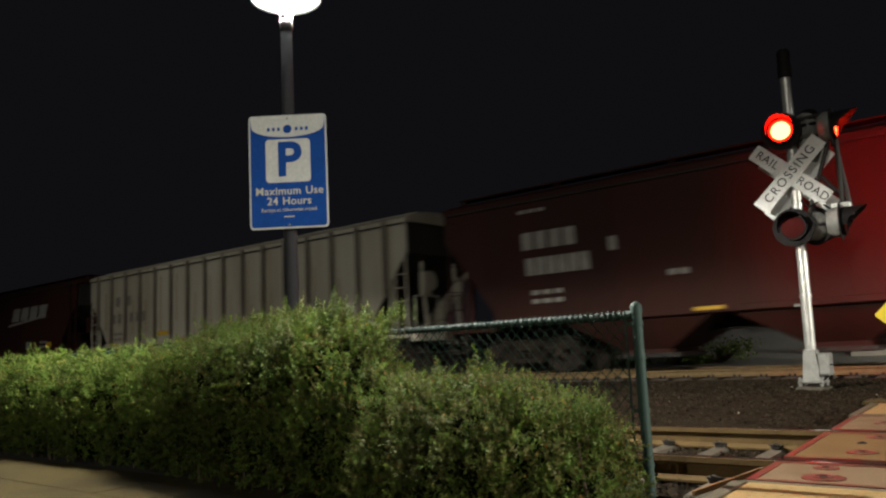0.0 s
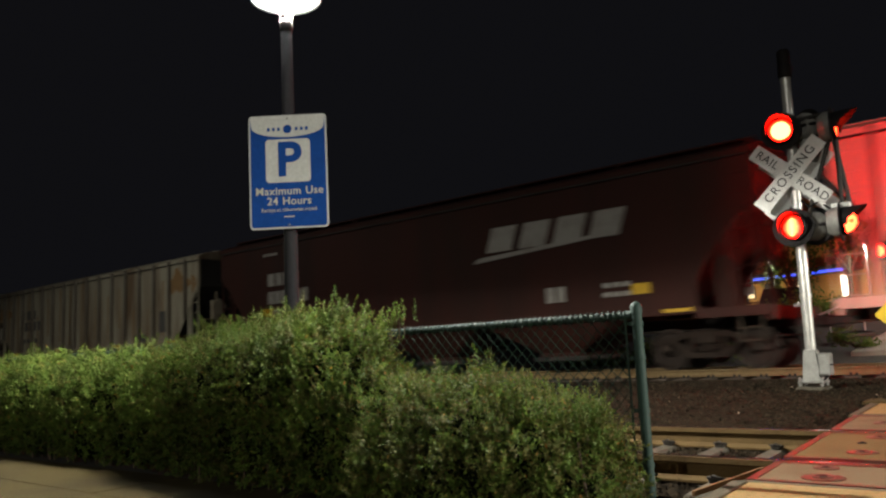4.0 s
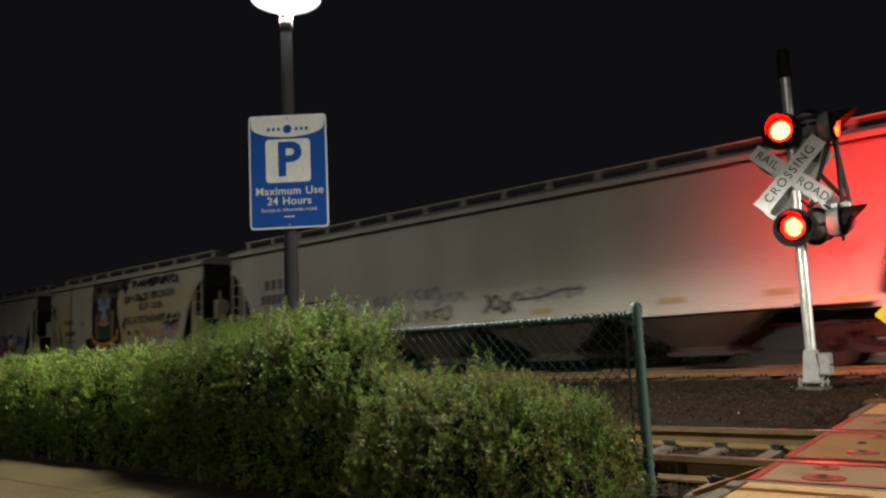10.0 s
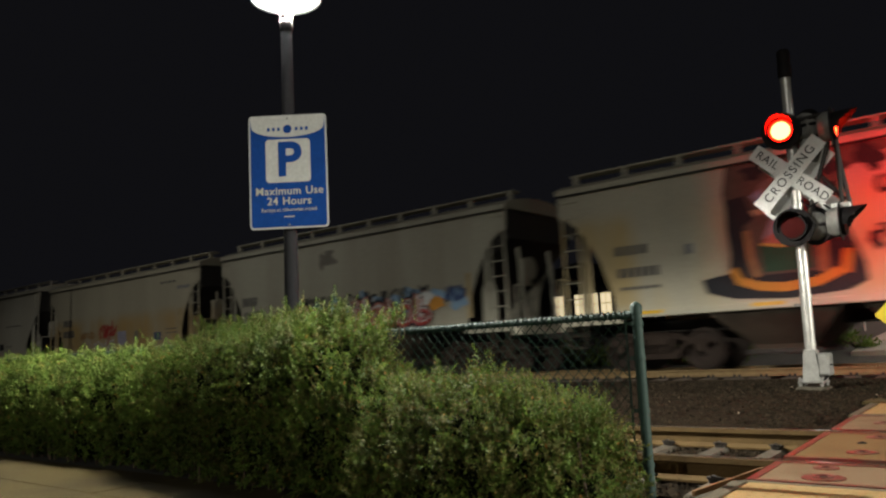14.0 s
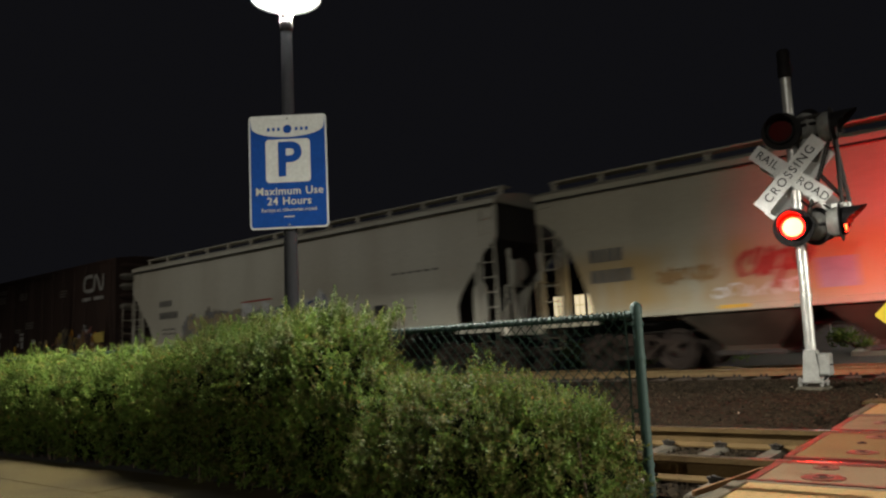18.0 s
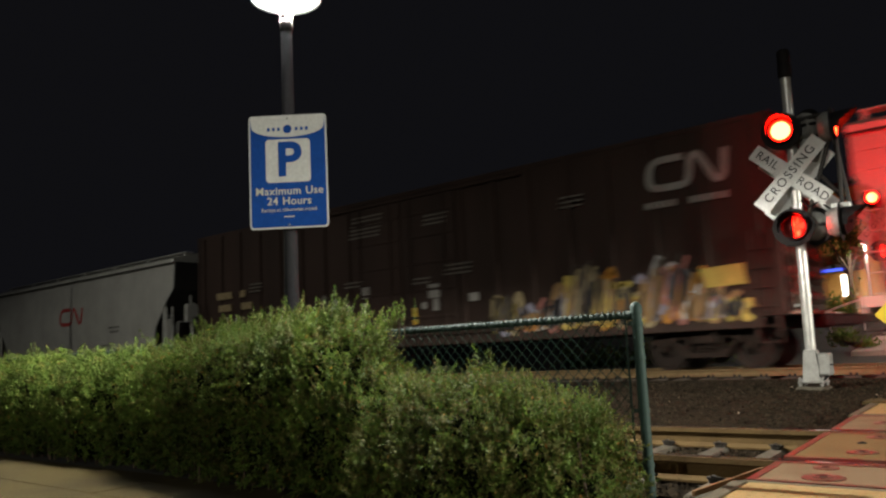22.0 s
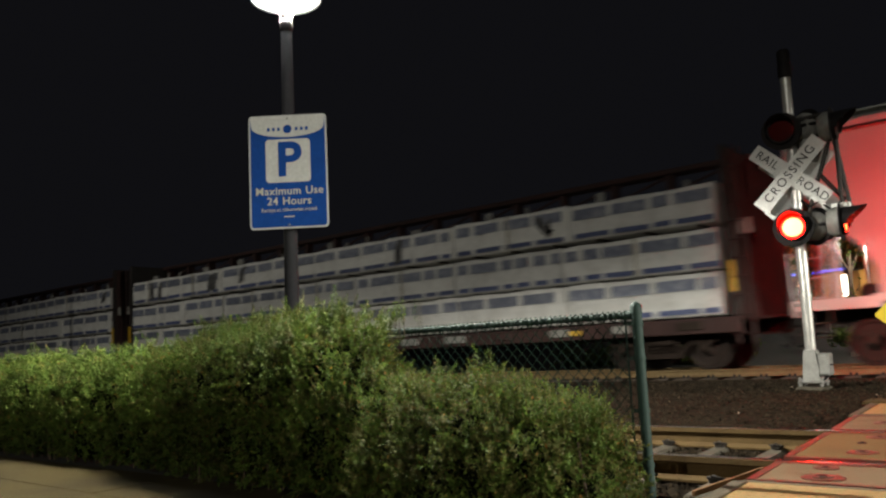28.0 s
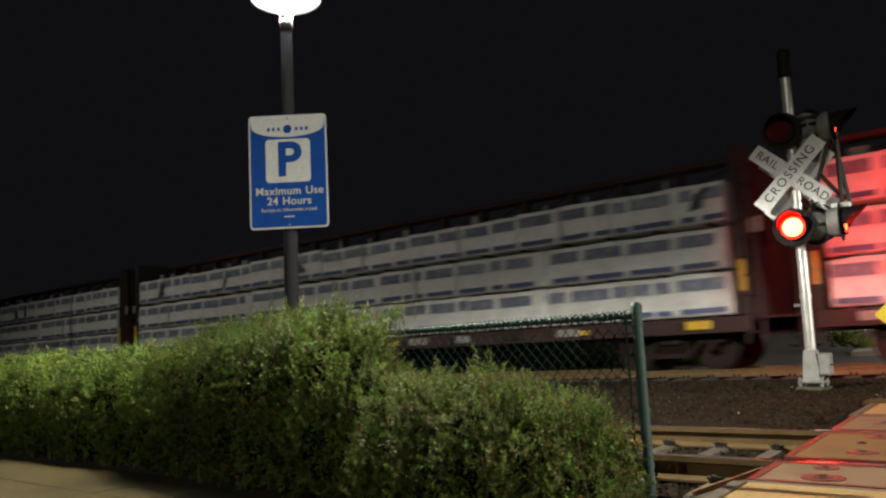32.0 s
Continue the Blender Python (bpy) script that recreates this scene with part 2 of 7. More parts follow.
# ---- ground ----
PROFILE = [(-40, -0.10), (3.8, -0.08), (4.1, -0.175), (6.7, -0.175), (7.6, -0.10), (9.0, 0.0), (11.5, 0.03), (13.2, -0.02), (14.8, -0.12), (18.6, -0.13), (20.5, 0.0), (24, 0.4), (28, 1.1), (32, 1.25), (60, 1.3), (900, 1.3)]


def level(y):
    return float(np.interp(y, [p[0] for p in PROFILE], [p[1] for p in PROFILE]))


def sheet(name, xs, ys, z_of):
    s = Shape()
    v = [(x, y, z_of(x, y)) for y in ys for x in xs]
    n = len(xs)
    s.add(v, [(j * n + i, j * n + i + 1, (j + 1) * n + i + 1, (j + 1) * n + i) for j in range(len(ys) - 1) for i in range(n - 1)])
    return s


xs = [-900, -300, -120] + [-60 + i * 2 for i in range(56)] + [80, 200, 900]
ys = [-300, -60, -20, -8, 0, 2, 3.8, 4.1, 5.4, 6.7, 7.6, 8.3, 9.0, 10.2, 11.5, 13.2, 14.8, 16.4, 18.6, 20.5, 22, 24, 26, 28, 30, 32, 60, 200, 900]
solid("ground", sheet("ground", xs, ys, lambda x, y: level(y) - 0.02), M_GROUND, "bare dark earth on both sides of the tracks", kind="structure")


def gravel_bed(name, x0, x1, y0, y1, step, seed):
    rng = np.random.default_rng(seed)
    gx, gy = np.arange(x0, x1, step), np.arange(y0, y1 + step / 2, step)
    s = Shape()
    z = rng.uniform(0, step * 0.75, (len(gy), len(gx)))
    v = [(x + rng.uniform(-0.3, 0.3) * step, y, level(y) + z[j, i] - step * 0.3) for j, y in enumerate(gy) for i, x in enumerate(gx)]
    n = len(gx)
    s.add(v, [(j * n + i, j * n + i + 1, (j + 1) * n + i + 1, (j + 1) * n + i) for j in range(len(gy) - 1) for i in range(n - 1)])
    return tagged(new(name, mesh_of(name, s, M_GRAVEL, smooth=0)), "dark crushed-stone ballast between the two tracks", kind="stuff")


gravel_bed("ballast", -9.0, 4.0, 3.9, 15.3, 0.055, 3)


def loose_stones(name, count, x0, x1, y0, y1, r0, r1, material, label, seed):
    """Broken stones lying on the ballast."""
    rng = np.random.default_rng(seed)
    p = np.stack([rng.uniform(x0, x1, count), rng.uniform(y0, y1, count)], 1)
    r = rng.uniform(r0, r1, count)
    ax = np.array([(1, 0, 0), (-1, 0, 0), (0, 1, 0), (0, -1, 0), (0, 0, 1), (0, 0, -1)], float)
    s = Shape()
    tri = [(0, 2, 4), (2, 1, 4), (1, 3, 4), (3, 0, 4), (2, 0, 5), (1, 2, 5), (3, 1, 5), (0, 3, 5)]
    for (x, y), q in zip(p, r):
        a = rng.uniform(0, 6.28)
        k = rng.uniform(0.55, 1.1, (6, 1)) * q
        v = ax * k
        c, d = math.cos(a), math.sin(a)
        z = level(y) + q * 0.35
        s.add([(x + c * u[0] - d * u[1], y + d * u[0] + c * u[1], z + u[2] + 0.3 * u[0]) for u in v], tri)
    return tagged(new(name, mesh_of(name, s, material, smooth=0)), label, kind="stuff")


loose_stones("loose_ballast", 9000, -5.5, 2.0, 7.4, 15.0, 0.012, 0.030, M_STONE, "loose broken stones on the ballast", 8)
loose_stones("track_stones", 2500, -4.2, -1.35, 3.95, 7.0, 0.012, 0.028, M_STONE, "loose broken stones between the near rails", 9)
loose_stones("litter", 45, -4.5, 0.0, 7.6, 14.5, 0.008, 0.018, M_LITTER, "pale scraps and dry leaves on the ballast", 10)

# near path of concrete slabs with open joints
def pavement():
    path = solid("pavement", Shape().box(-40, 12.0, -6, 3.04, -0.3, -0.087), M_PATHJOINT, "tan concrete footpath beside a clipped hedge", kind="structure")
    rng = random.Random(14)
    for i in range(20):
        for y0, y1 in ((0.90, 2.40), (2.408, 3.04)):
            x = -19.0 + 1.52 * i + (0.0 if y0 < 2 else 0.4)
            part("slab", Shape().box(x, x + 1.511, y0, y1, -0.20, -0.080 + rng.uniform(-0.0015, 0.0015), 0.004), M_PATH, path)
    part("slab", Shape().box(-40, 12.0, -6, 0.892, -0.20, -0.080), M_PATH, path)
    part("slab", Shape().box(-40, -19.01, 0.90, 3.04, -0.20, -0.080), M_PATH, path)


pavement()


# ---- tracks ----
def rail(name, y, z, x0, x1, label, rust=M_RAIL):
    prof = [(-0.07, -0.15), (0.07, -0.15), (0.07, -0.137), (0.012, -0.115), (0.010, -0.05), (0.036, -0.035), (0.036, -0.004), (0.03, -0.002), (-0.03, -0.002), (-0.036, -0.004), (-0.036, -0.035), (-0.010, -0.05), (-0.012, -0.115), (-0.07, -0.137)]
    t = thing(name, label, "rail", group="steel running rails")
    s = Shape().loft([[(x, y + a, z + b) for a, b in prof] for x in (x0, x1)])
    part("rail_body", s, rust, t)
    part("rail_head_top", Shape().box(x0, x1, y - 0.03, y + 0.03, z - 0.002, z, 0), M_RAIL_TOP, t, "polished rail top")
    return t


NEAR_Y, FAR_Y, TRAIN_Y, TRAIN_Z = 4.66, 6.165, 16.40, 0.09
rail("rail", NEAR_Y, 0.0, -60, 30, "rusty steel rail with polished top on concrete ties")
rail("rail", FAR_Y, 0.0, -60, 30, "rusty steel rail with polished top on concrete ties")
rail("rail", TRAIN_Y - 0.7525, TRAIN_Z, -260, 260, "rusty steel rail under the freight train", M_RAIL_FAR)
rail("rail", TRAIN_Y + 0.7525, TRAIN_Z, -260, 260, "rusty steel rail under the freight train", M_RAIL_FAR)


# ---- ties and fastenings of both tracks ----
def ties():
    near = thing("track_ties", "row of pale concrete ties half sunk in dark ballast", "railway ties", kind="structure")
    tie = Shape().box(-0.07, 0.07, -1.25, 1.25, -0.22, 0.0, 0.02)
    clip = Shape()
    for s in (-1, 1):
        clip.box(-0.035, 0.035, s * 0.095 - 0.028, s * 0.095 + 0.028, 0.0, 0.034, 0.008)
        clip.pipe([(-0.042, s * 0.07, 0.02), (-0.036, s * 0.115, 0.032), (-0.012, s * 0.125, 0.036), (0.0, s * 0.095, 0.04), (0.012, s * 0.125, 0.036), (0.036, s * 0.115, 0.032), (0.042, s * 0.07, 0.02)], 0.010)
    me_t, me_c = mesh_of("tie", tie, M_TIE), mesh_of("rail_clip", clip, M_CLIP)
    rng = random.Random(5)
    for i in range(28):
        x = -1.80 - 0.42 * i
        t = part("tie", me_t, None, near, m=pose(x, (NEAR_Y + FAR_Y) / 2, -0.140, 0, 0, 3.3 + rng.uniform(-0.8, 0.8)))
        for y in (NEAR_Y, FAR_Y):
            part("rail_clip", me_c, None, t, m=pose(0, (y - (NEAR_Y + FAR_Y) / 2) * 1.0017, 0.002))
    far = thing("track_ties", "row of dark timber ties under the freight train", "railway ties", kind="structure")
    wood = mesh_of("tie", Shape().box(-0.11, 0.11, -1.3, 1.3, -0.18, 0.0, 0.02), M_WOODTIE)
    plate = Shape().box(-0.10, 0.10, -0.17, 0.17, 0.0, 0.014, 0.004)
    for s in (-1, 1):
        plate.box(-0.07, -0.03, s * 0.10 - 0.025, s * 0.10 + 0.025, 0.014, 0.055, 0.008).box(0.03, 0.07, s * 0.10 - 0.025, s * 0.10 + 0.025, 0.014, 0.055, 0.008)
    me_pl = mesh_of("tie_plate", plate, M_CLIP)
    for i in range(70):
        x = 3.0 - 0.52 * i
        t = part("tie", wood, None, far, m=pose(x, TRAIN_Y, TRAIN_Z - 0.165, 0, 0, rng.uniform(-1, 1)))
        part("tie_plate", me_pl, None, t, m=pose(0, -0.7525, 0.0))


ties()


# ---- crossing deck for walkers ----
def crossing():
    deck = thing("crossing_deck", "tan concrete crossing panels with red steel edges between the rails", "level crossing", kind="structure")
    skew = -0.055
    def slab(name, x0, x1, y0, y1, material, z=0.0, c=0.012, label=""):
        s = Shape().box(x0, x1, y0, y1, -0.24, z, c)
        s.v = [(x + skew * (y - 4.6), y, zz) for x, y, zz in s.v]
        return part(name, s, material, deck, label)
    def strip(x0, y0, x1, y1, w, z=0.004):
        a, b = Vector((x0 + skew * (y0 - 4.6), y0, 0)), Vector((x1 + skew * (y1 - 4.6), y1, 0))
        d = (b - a).normalized()
        n = Vector((-d.y, d.x, 0)) * w / 2
        p = [a - n, b - n, b + n, a + n]
        s = Shape().add([(q.x, q.y, -0.02) for q in p] + [(q.x, q.y, z) for q in p], [(3, 2, 1, 0), (4, 5, 6, 7), (0, 1, 5, 4), (1, 2, 6, 5), (2, 3, 7, 6), (3, 0, 4, 7)])
        part("steel_edge", s, M_EDGE, deck, "red-painted steel angle edge")
    x0 = -1.40
    widths = [0.0, 1.22, 2.44, 3.66]
    for a, b in zip(widths, widths[1:]):
        slab("panel", x0 + a + 0.006, x0 + b - 0.006, NEAR_Y + 0.11, FAR_Y - 0.11, M_PANEL)
        slab("panel", x0 + a + 0.006, x0 + b - 0.006, 3.96, NEAR_Y - 0.07, M_PANELGREY)
        slab("panel", x0 + a + 0.006, x0 + b - 0.006, FAR_Y + 0.07, 7.32, M_PANELGREY)
    xe = x0 + 3.66
    for y in (3.975, NEAR_Y - 0.085, NEAR_Y + 0.125, FAR_Y - 0.125, FAR_Y + 0.085, 7.30):
        strip(x0, y, xe, y, 0.034)
    strip(x0 + 0.022, 3.98, x0 + 0.022, NEAR_Y - 0.10, 0.042)
    strip(x0 + 0.015, NEAR_Y + 0.14, x0 + 0.015, FAR_Y - 0.14, 0.042)
    strip(x0 + 0.015, FAR_Y + 0.10, x0 + 0.015, 7.29, 0.042)
    slab("rubber_flange", x0, xe, NEAR_Y + 0.04, NEAR_Y + 0.10, M_BLACK, -0.03)
    slab("rubber_flange", x0, xe, FAR_Y - 0.10, FAR_Y - 0.04, M_BLACK, -0.03)
    # lifting sockets: round red plates with a raised rim and a bolt hole
    def socket(x, y, r, material=M_EDGE, label="round red lifting socket"):
        o = part("lifting_socket", Shape().lathe([(r, 0.0), (r, 0.004), (r * 0.9, 0.006), (r * 0.55, 0.005), (0.0, 0.005)], n=24, caps=False), material, deck, label, m=pose(x, y, 0.0))
        part("socket_rim", Shape().lathe([(r * 0.52, 0.004), (r * 0.50, 0.010), (r * 0.40, 0.010), (r * 0.38, 0.004)], n=20, caps=False), material, o)
        part("bolt_hole", Shape().lathe([(r * 0.18, 0.005), (r * 0.16, 0.009), (0.0, 0.0065)], n=12, caps=False), M_BLACK, o)
    for x, y, r in ((-1.05, 4.145, 0.10), (-1.105, 4.445, 0.062), (-1.06, 5.09, 0.085), (-1.10, 5.84, 0.085), (-0.10, 4.145, 0.10), (-0.15, 4.445, 0.062), (-0.10, 5.09, 0.085), (-0.14, 5.84, 0.085), (-1.22, 6.75, 0.085), (-0.3, 6.75, 0.085)):
        socket(x, y, r)
    for x, y in ((-1.144, 5.51), (-0.2, 5.51)):
        socket(x, y, 0.028, M_BLACK, "small dark lifting hole")
    # tactile strips with domes
    for y0, y1 in ((3.36, 3.91), (7.48, 8.6)):
        edge = Shape().box(x0 - 0.055, x0 + 0.018, y0, y1 + (0.04 if y0 < 5 else 0.0), -0.24, 0.001, 0.006).box(x0 - 0.055, xe, y1 + 0.002 if y0 < 5 else y0 - 0.14, y1 + 0.045 if y0 < 5 else y0 - 0.004, -0.24, 0.001, 0.004)
        edge.v = [(x + skew * (y - 4.6), y, zz) for x, y, zz in edge.v]
        part("concrete_border", edge, M_BORDER, deck, "grey concrete border of the tactile strip")
        s = Shape().box(x0 + 0.022, xe, y0, y1, -0.24, 0.0, 0.01)
        s.v = [(x + skew * (y - 4.6), y, zz) for x, y, zz in s.v]
        t = part("tactile_paving", s, M_TACTILE, deck, "yellow tactile warning strip with small domes")
        dome = Shape()
        for i in range(26):
            for j in range(int((y1 - y0) / 0.062)):
                x, y = x0 + 0.06 + i * 0.062, y0 + 0.035 + j * 0.062
                x += skew * (y - 4.6)
                dome.lathe([(0.012, 0.0), (0.008, 0.002), (0.0, 0.0026)], at=(x, y, 0.0), n=8, caps=False)
        tagged(part("domes", dome, M_TACTILE, t), kind="stuff")
    apron = Shape().box(-1.62, 6.0, 3.05, 3.35, -0.3, -0.005, 0.01)
    part("approach_slab", apron, M_PATH, deck, "plain concrete approach to the crossing")
    kerb2 = Shape().prism([(-1.60, -0.2), (-1.42, -0.2), (-1.42, -0.004), (-1.60, -0.10)], 3.40, 3.95)
    kerb2.v = [(x + skew * (y - 4.6), y, z) for x, y, z in kerb2.v]
    part("asphalt_lip", kerb2, M_DARK, deck, "dark asphalt lip beside the panels")
    wood = Shape().box(-0.44, 0.44, -0.010, 0.010, -0.02, 0.008, 0.003)
    part("timber_edge", wood, M_TIMBER, deck, "worn orange timber edging", pose(-1.53, 4.235, -0.05, 0, 0, 84.7))
    far = Shape().box(-1.75, 6.0, 8.62, 14.2, -0.3, 0.015, 0.01)
    part("approach_slab", far, M_PATH, deck, "plain concrete path between the tracks")


crossing()


# ---- path lamp with its pole ----
def path_lamp(at):
    t = thing("path_lamp", "grey lamp pole with a round glowing downlight head", "street lamp", pose(*at), "path lamps")
    part("pole", Shape().lathe([(0.085, -0.1), (0.085, 0.02), (0.066, 0.05), (0.062, 0.3), (0.044, 3.44), (0.030, 3.47)], n=20), M_POLE, t)
    part("base_cover", Shape().lathe([(0.13, -0.1), (0.13, 0.04), (0.09, 0.10), (0.062, 0.11)], n=20), M_POLE, t)
    part("collar", Shape().lathe([(0.048, 3.36), (0.054, 3.38), (0.054, 3.42), (0.048, 3.44)], n=16), M_BLACK, t)
    for i in range(4):
        a = radians(45 + 90 * i)
        part("cage_rod", Shape().rod((0.044 * math.cos(a), 0.044 * math.sin(a), 3.42), (0.06 * math.cos(a), 0.06 * math.sin(a), 3.605), 0.003, n=5), M_BLACK, t)
    part("head", Shape().lathe([(0.285, 3.64), (0.30, 3.66), (0.29, 3.72), (0.20, 3.82), (0.06, 3.88), (0.0, 3.89)], n=32, caps=False), M_ALU, t)
    lens = part("lens", Shape().lathe([(0.0, 3.585), (0.05, 3.588), (0.09, 3.605), (0.12, 3.628), (0.20, 3.644), (0.275, 3.655)], n=32, caps=False), M_LAMPGLOW, t, "white glowing lens")
    return t


def fill_lamp(at):
    """A tall fill lamp, added out of view, whose head hangs over at."""
    t = thing("street_lamp", "unseen fill lamp on a tall grey pole with a flat glowing head", "street lamp", pose(at[0], at[1] - 1.2, 0), "street lamps")
    z = at[2] + 0.25
    part("pole", Shape().lathe([(0.14, -0.2), (0.11, 1.0), (0.07, z)], n=14), M_POLE, t)
    part("arm", Shape().rod((0, 0, z - 0.1), (0, 1.1, z), 0.04), M_POLE, t)
    part("head", Shape().box(-0.16, 0.16, 0.8, 1.5, z - 0.10, z + 0.04, 0.03), M_ALU, t)
    part("lens", Shape().box(-0.12, 0.12, 0.9, 1.4, z - 0.115, z - 0.10, 0.004), M_FILLGLOW, t, "glowing flat lens")


for at in UNSEEN_FILL:
    fill_lamp(at)
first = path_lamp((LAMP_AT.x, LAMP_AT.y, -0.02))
# unseen copies of the pole carry the added side lamps
for x in UNSEEN_ROW:
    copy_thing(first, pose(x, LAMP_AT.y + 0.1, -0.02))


# ---- parking sign ----
def rounded(w, h, r, k=6, grow=0.0):
    w, h, r = w + grow, h + grow, r + grow / 2
    p = []
    for cx, cz, a0 in ((w / 2 - r, h / 2 - r, 0), (-w / 2 + r, h / 2 - r, 90), (-w / 2 + r, -h / 2 + r, 180), (w / 2 - r, -h / 2 + r, 270)):
        for i in range(k + 1):
            a = radians(a0 + 90 * i / k)
            p.append((cx + r * math.cos(a), cz + r * math.sin(a)))
    return p


def parking_sign():
    t = thing("parking_sign", "blue and white parking sign plate with rounded corners on a pole", "sign", pose(-4.606, 3.776, 2.155, 0.6, -0.1, 39.2))
    W, H = 0.612, 0.905
    part("plate", Shape().prism(rounded(W, H, 0.03), 0.0, 0.004), M_SIGNWHITE, t)
    part("blue_face", Shape().prism(rounded(W - 0.026, H - 0.026, 0.022), -0.0025, 0.0005), M_SIGNBLUE, t, "deep blue printed face")
    top = [(-0.293, 0.44), (0.293, 0.44), (0.285, 0.36)] + [(0.285 * math.cos(radians(a)), 0.36 - 0.085 * math.sin(radians(a))) for a in range(10, 180, 10)] + [(-0.285, 0.36)]
    part("header", Shape().prism(top[::-1], -0.0045, -0.002), M_SIGNWHITE, t, "white curved header")
    logo = mesh_of("mark_bar", Shape().box(-0.010, 0.010, -0.0065, -0.004, 0.325, 0.352), M_SIGNBLUE)
    for x in (-0.15, -0.11, -0.07, 0.07, 0.11, 0.15):
        part("mark_bar", logo, None, t, m=pose(x, 0, 0))
    part("operator_disc", Shape().lathe([(0.0, 0.0), (0.034, 0.0), (0.034, 0.0025), (0.0, 0.0025)], axis=(0, 1, 0), at=(0, -0.0065, 0.338), n=24, caps=False), M_SIGNBLUE, t, "round blue disc")
    part("white_square", Shape().prism(rounded(0.35, 0.345, 0.03), -0.0045, -0.002), M_SIGNWHITE, t, m=pose(0, 0, 0.085))
    face = pose(0, 0, 0, 90)
    words("letter_p", "P", 0.375, M_SIGNBLUE, t, pose(0.005, -0.0055, 0.083) @ face, bold=0.011)
    words("line_maximum", "Maximum", 0.086, M_SIGNGREY, t, pose(-0.082, -0.0040, -0.158) @ face, wide=1.06, bold=0.0009)
    words("line_use", "Use", 0.086, M_SIGNGREY, t, pose(0.200, -0.0040, -0.158) @ face, wide=1.06, bold=0.0009)
    words("line_24", "24", 0.086, M_SIGNGREY, t, pose(-0.128, -0.0040, -0.238) @ face, wide=1.04, bold=0.0009)
    words("line_hours", "Hours", 0.086, M_SIGNGREY, t, pose(0.062, -0.0040, -0.238) @ face, wide=1.04, bold=0.0009)
    words("line_except", "Except as otherwise noted", 0.040, M_SIGNGREY, t, pose(0, -0.0040, -0.305) @ face)
    part("small_bar", Shape().box(-0.04, 0.04, -0.0050, -0.002, -0.364, -0.355), M_SIGNGREY, t)
    for z in (0.425, -0.425):
        part("bolt", Shape().lathe([(0.0, -0.006), (0.006, -0.006), (0.009, 0.0)], axis=(0, 1, 0), at=(0, -0.002, z), n=10, caps=False), M_ALU, t)
    for z in (0.3, -0.3):
        part("bracket", Shape().box(-0.06, 0.06, 0.004, 0.03, z - 0.02, z + 0.02, 0.004).box(-0.06, -0.05, 0.02, 0.11, z - 0.015, z + 0.015).box(0.05, 0.06, 0.02, 0.11, z - 0.015, z + 0.015), M_ALU, t)


parking_sign()


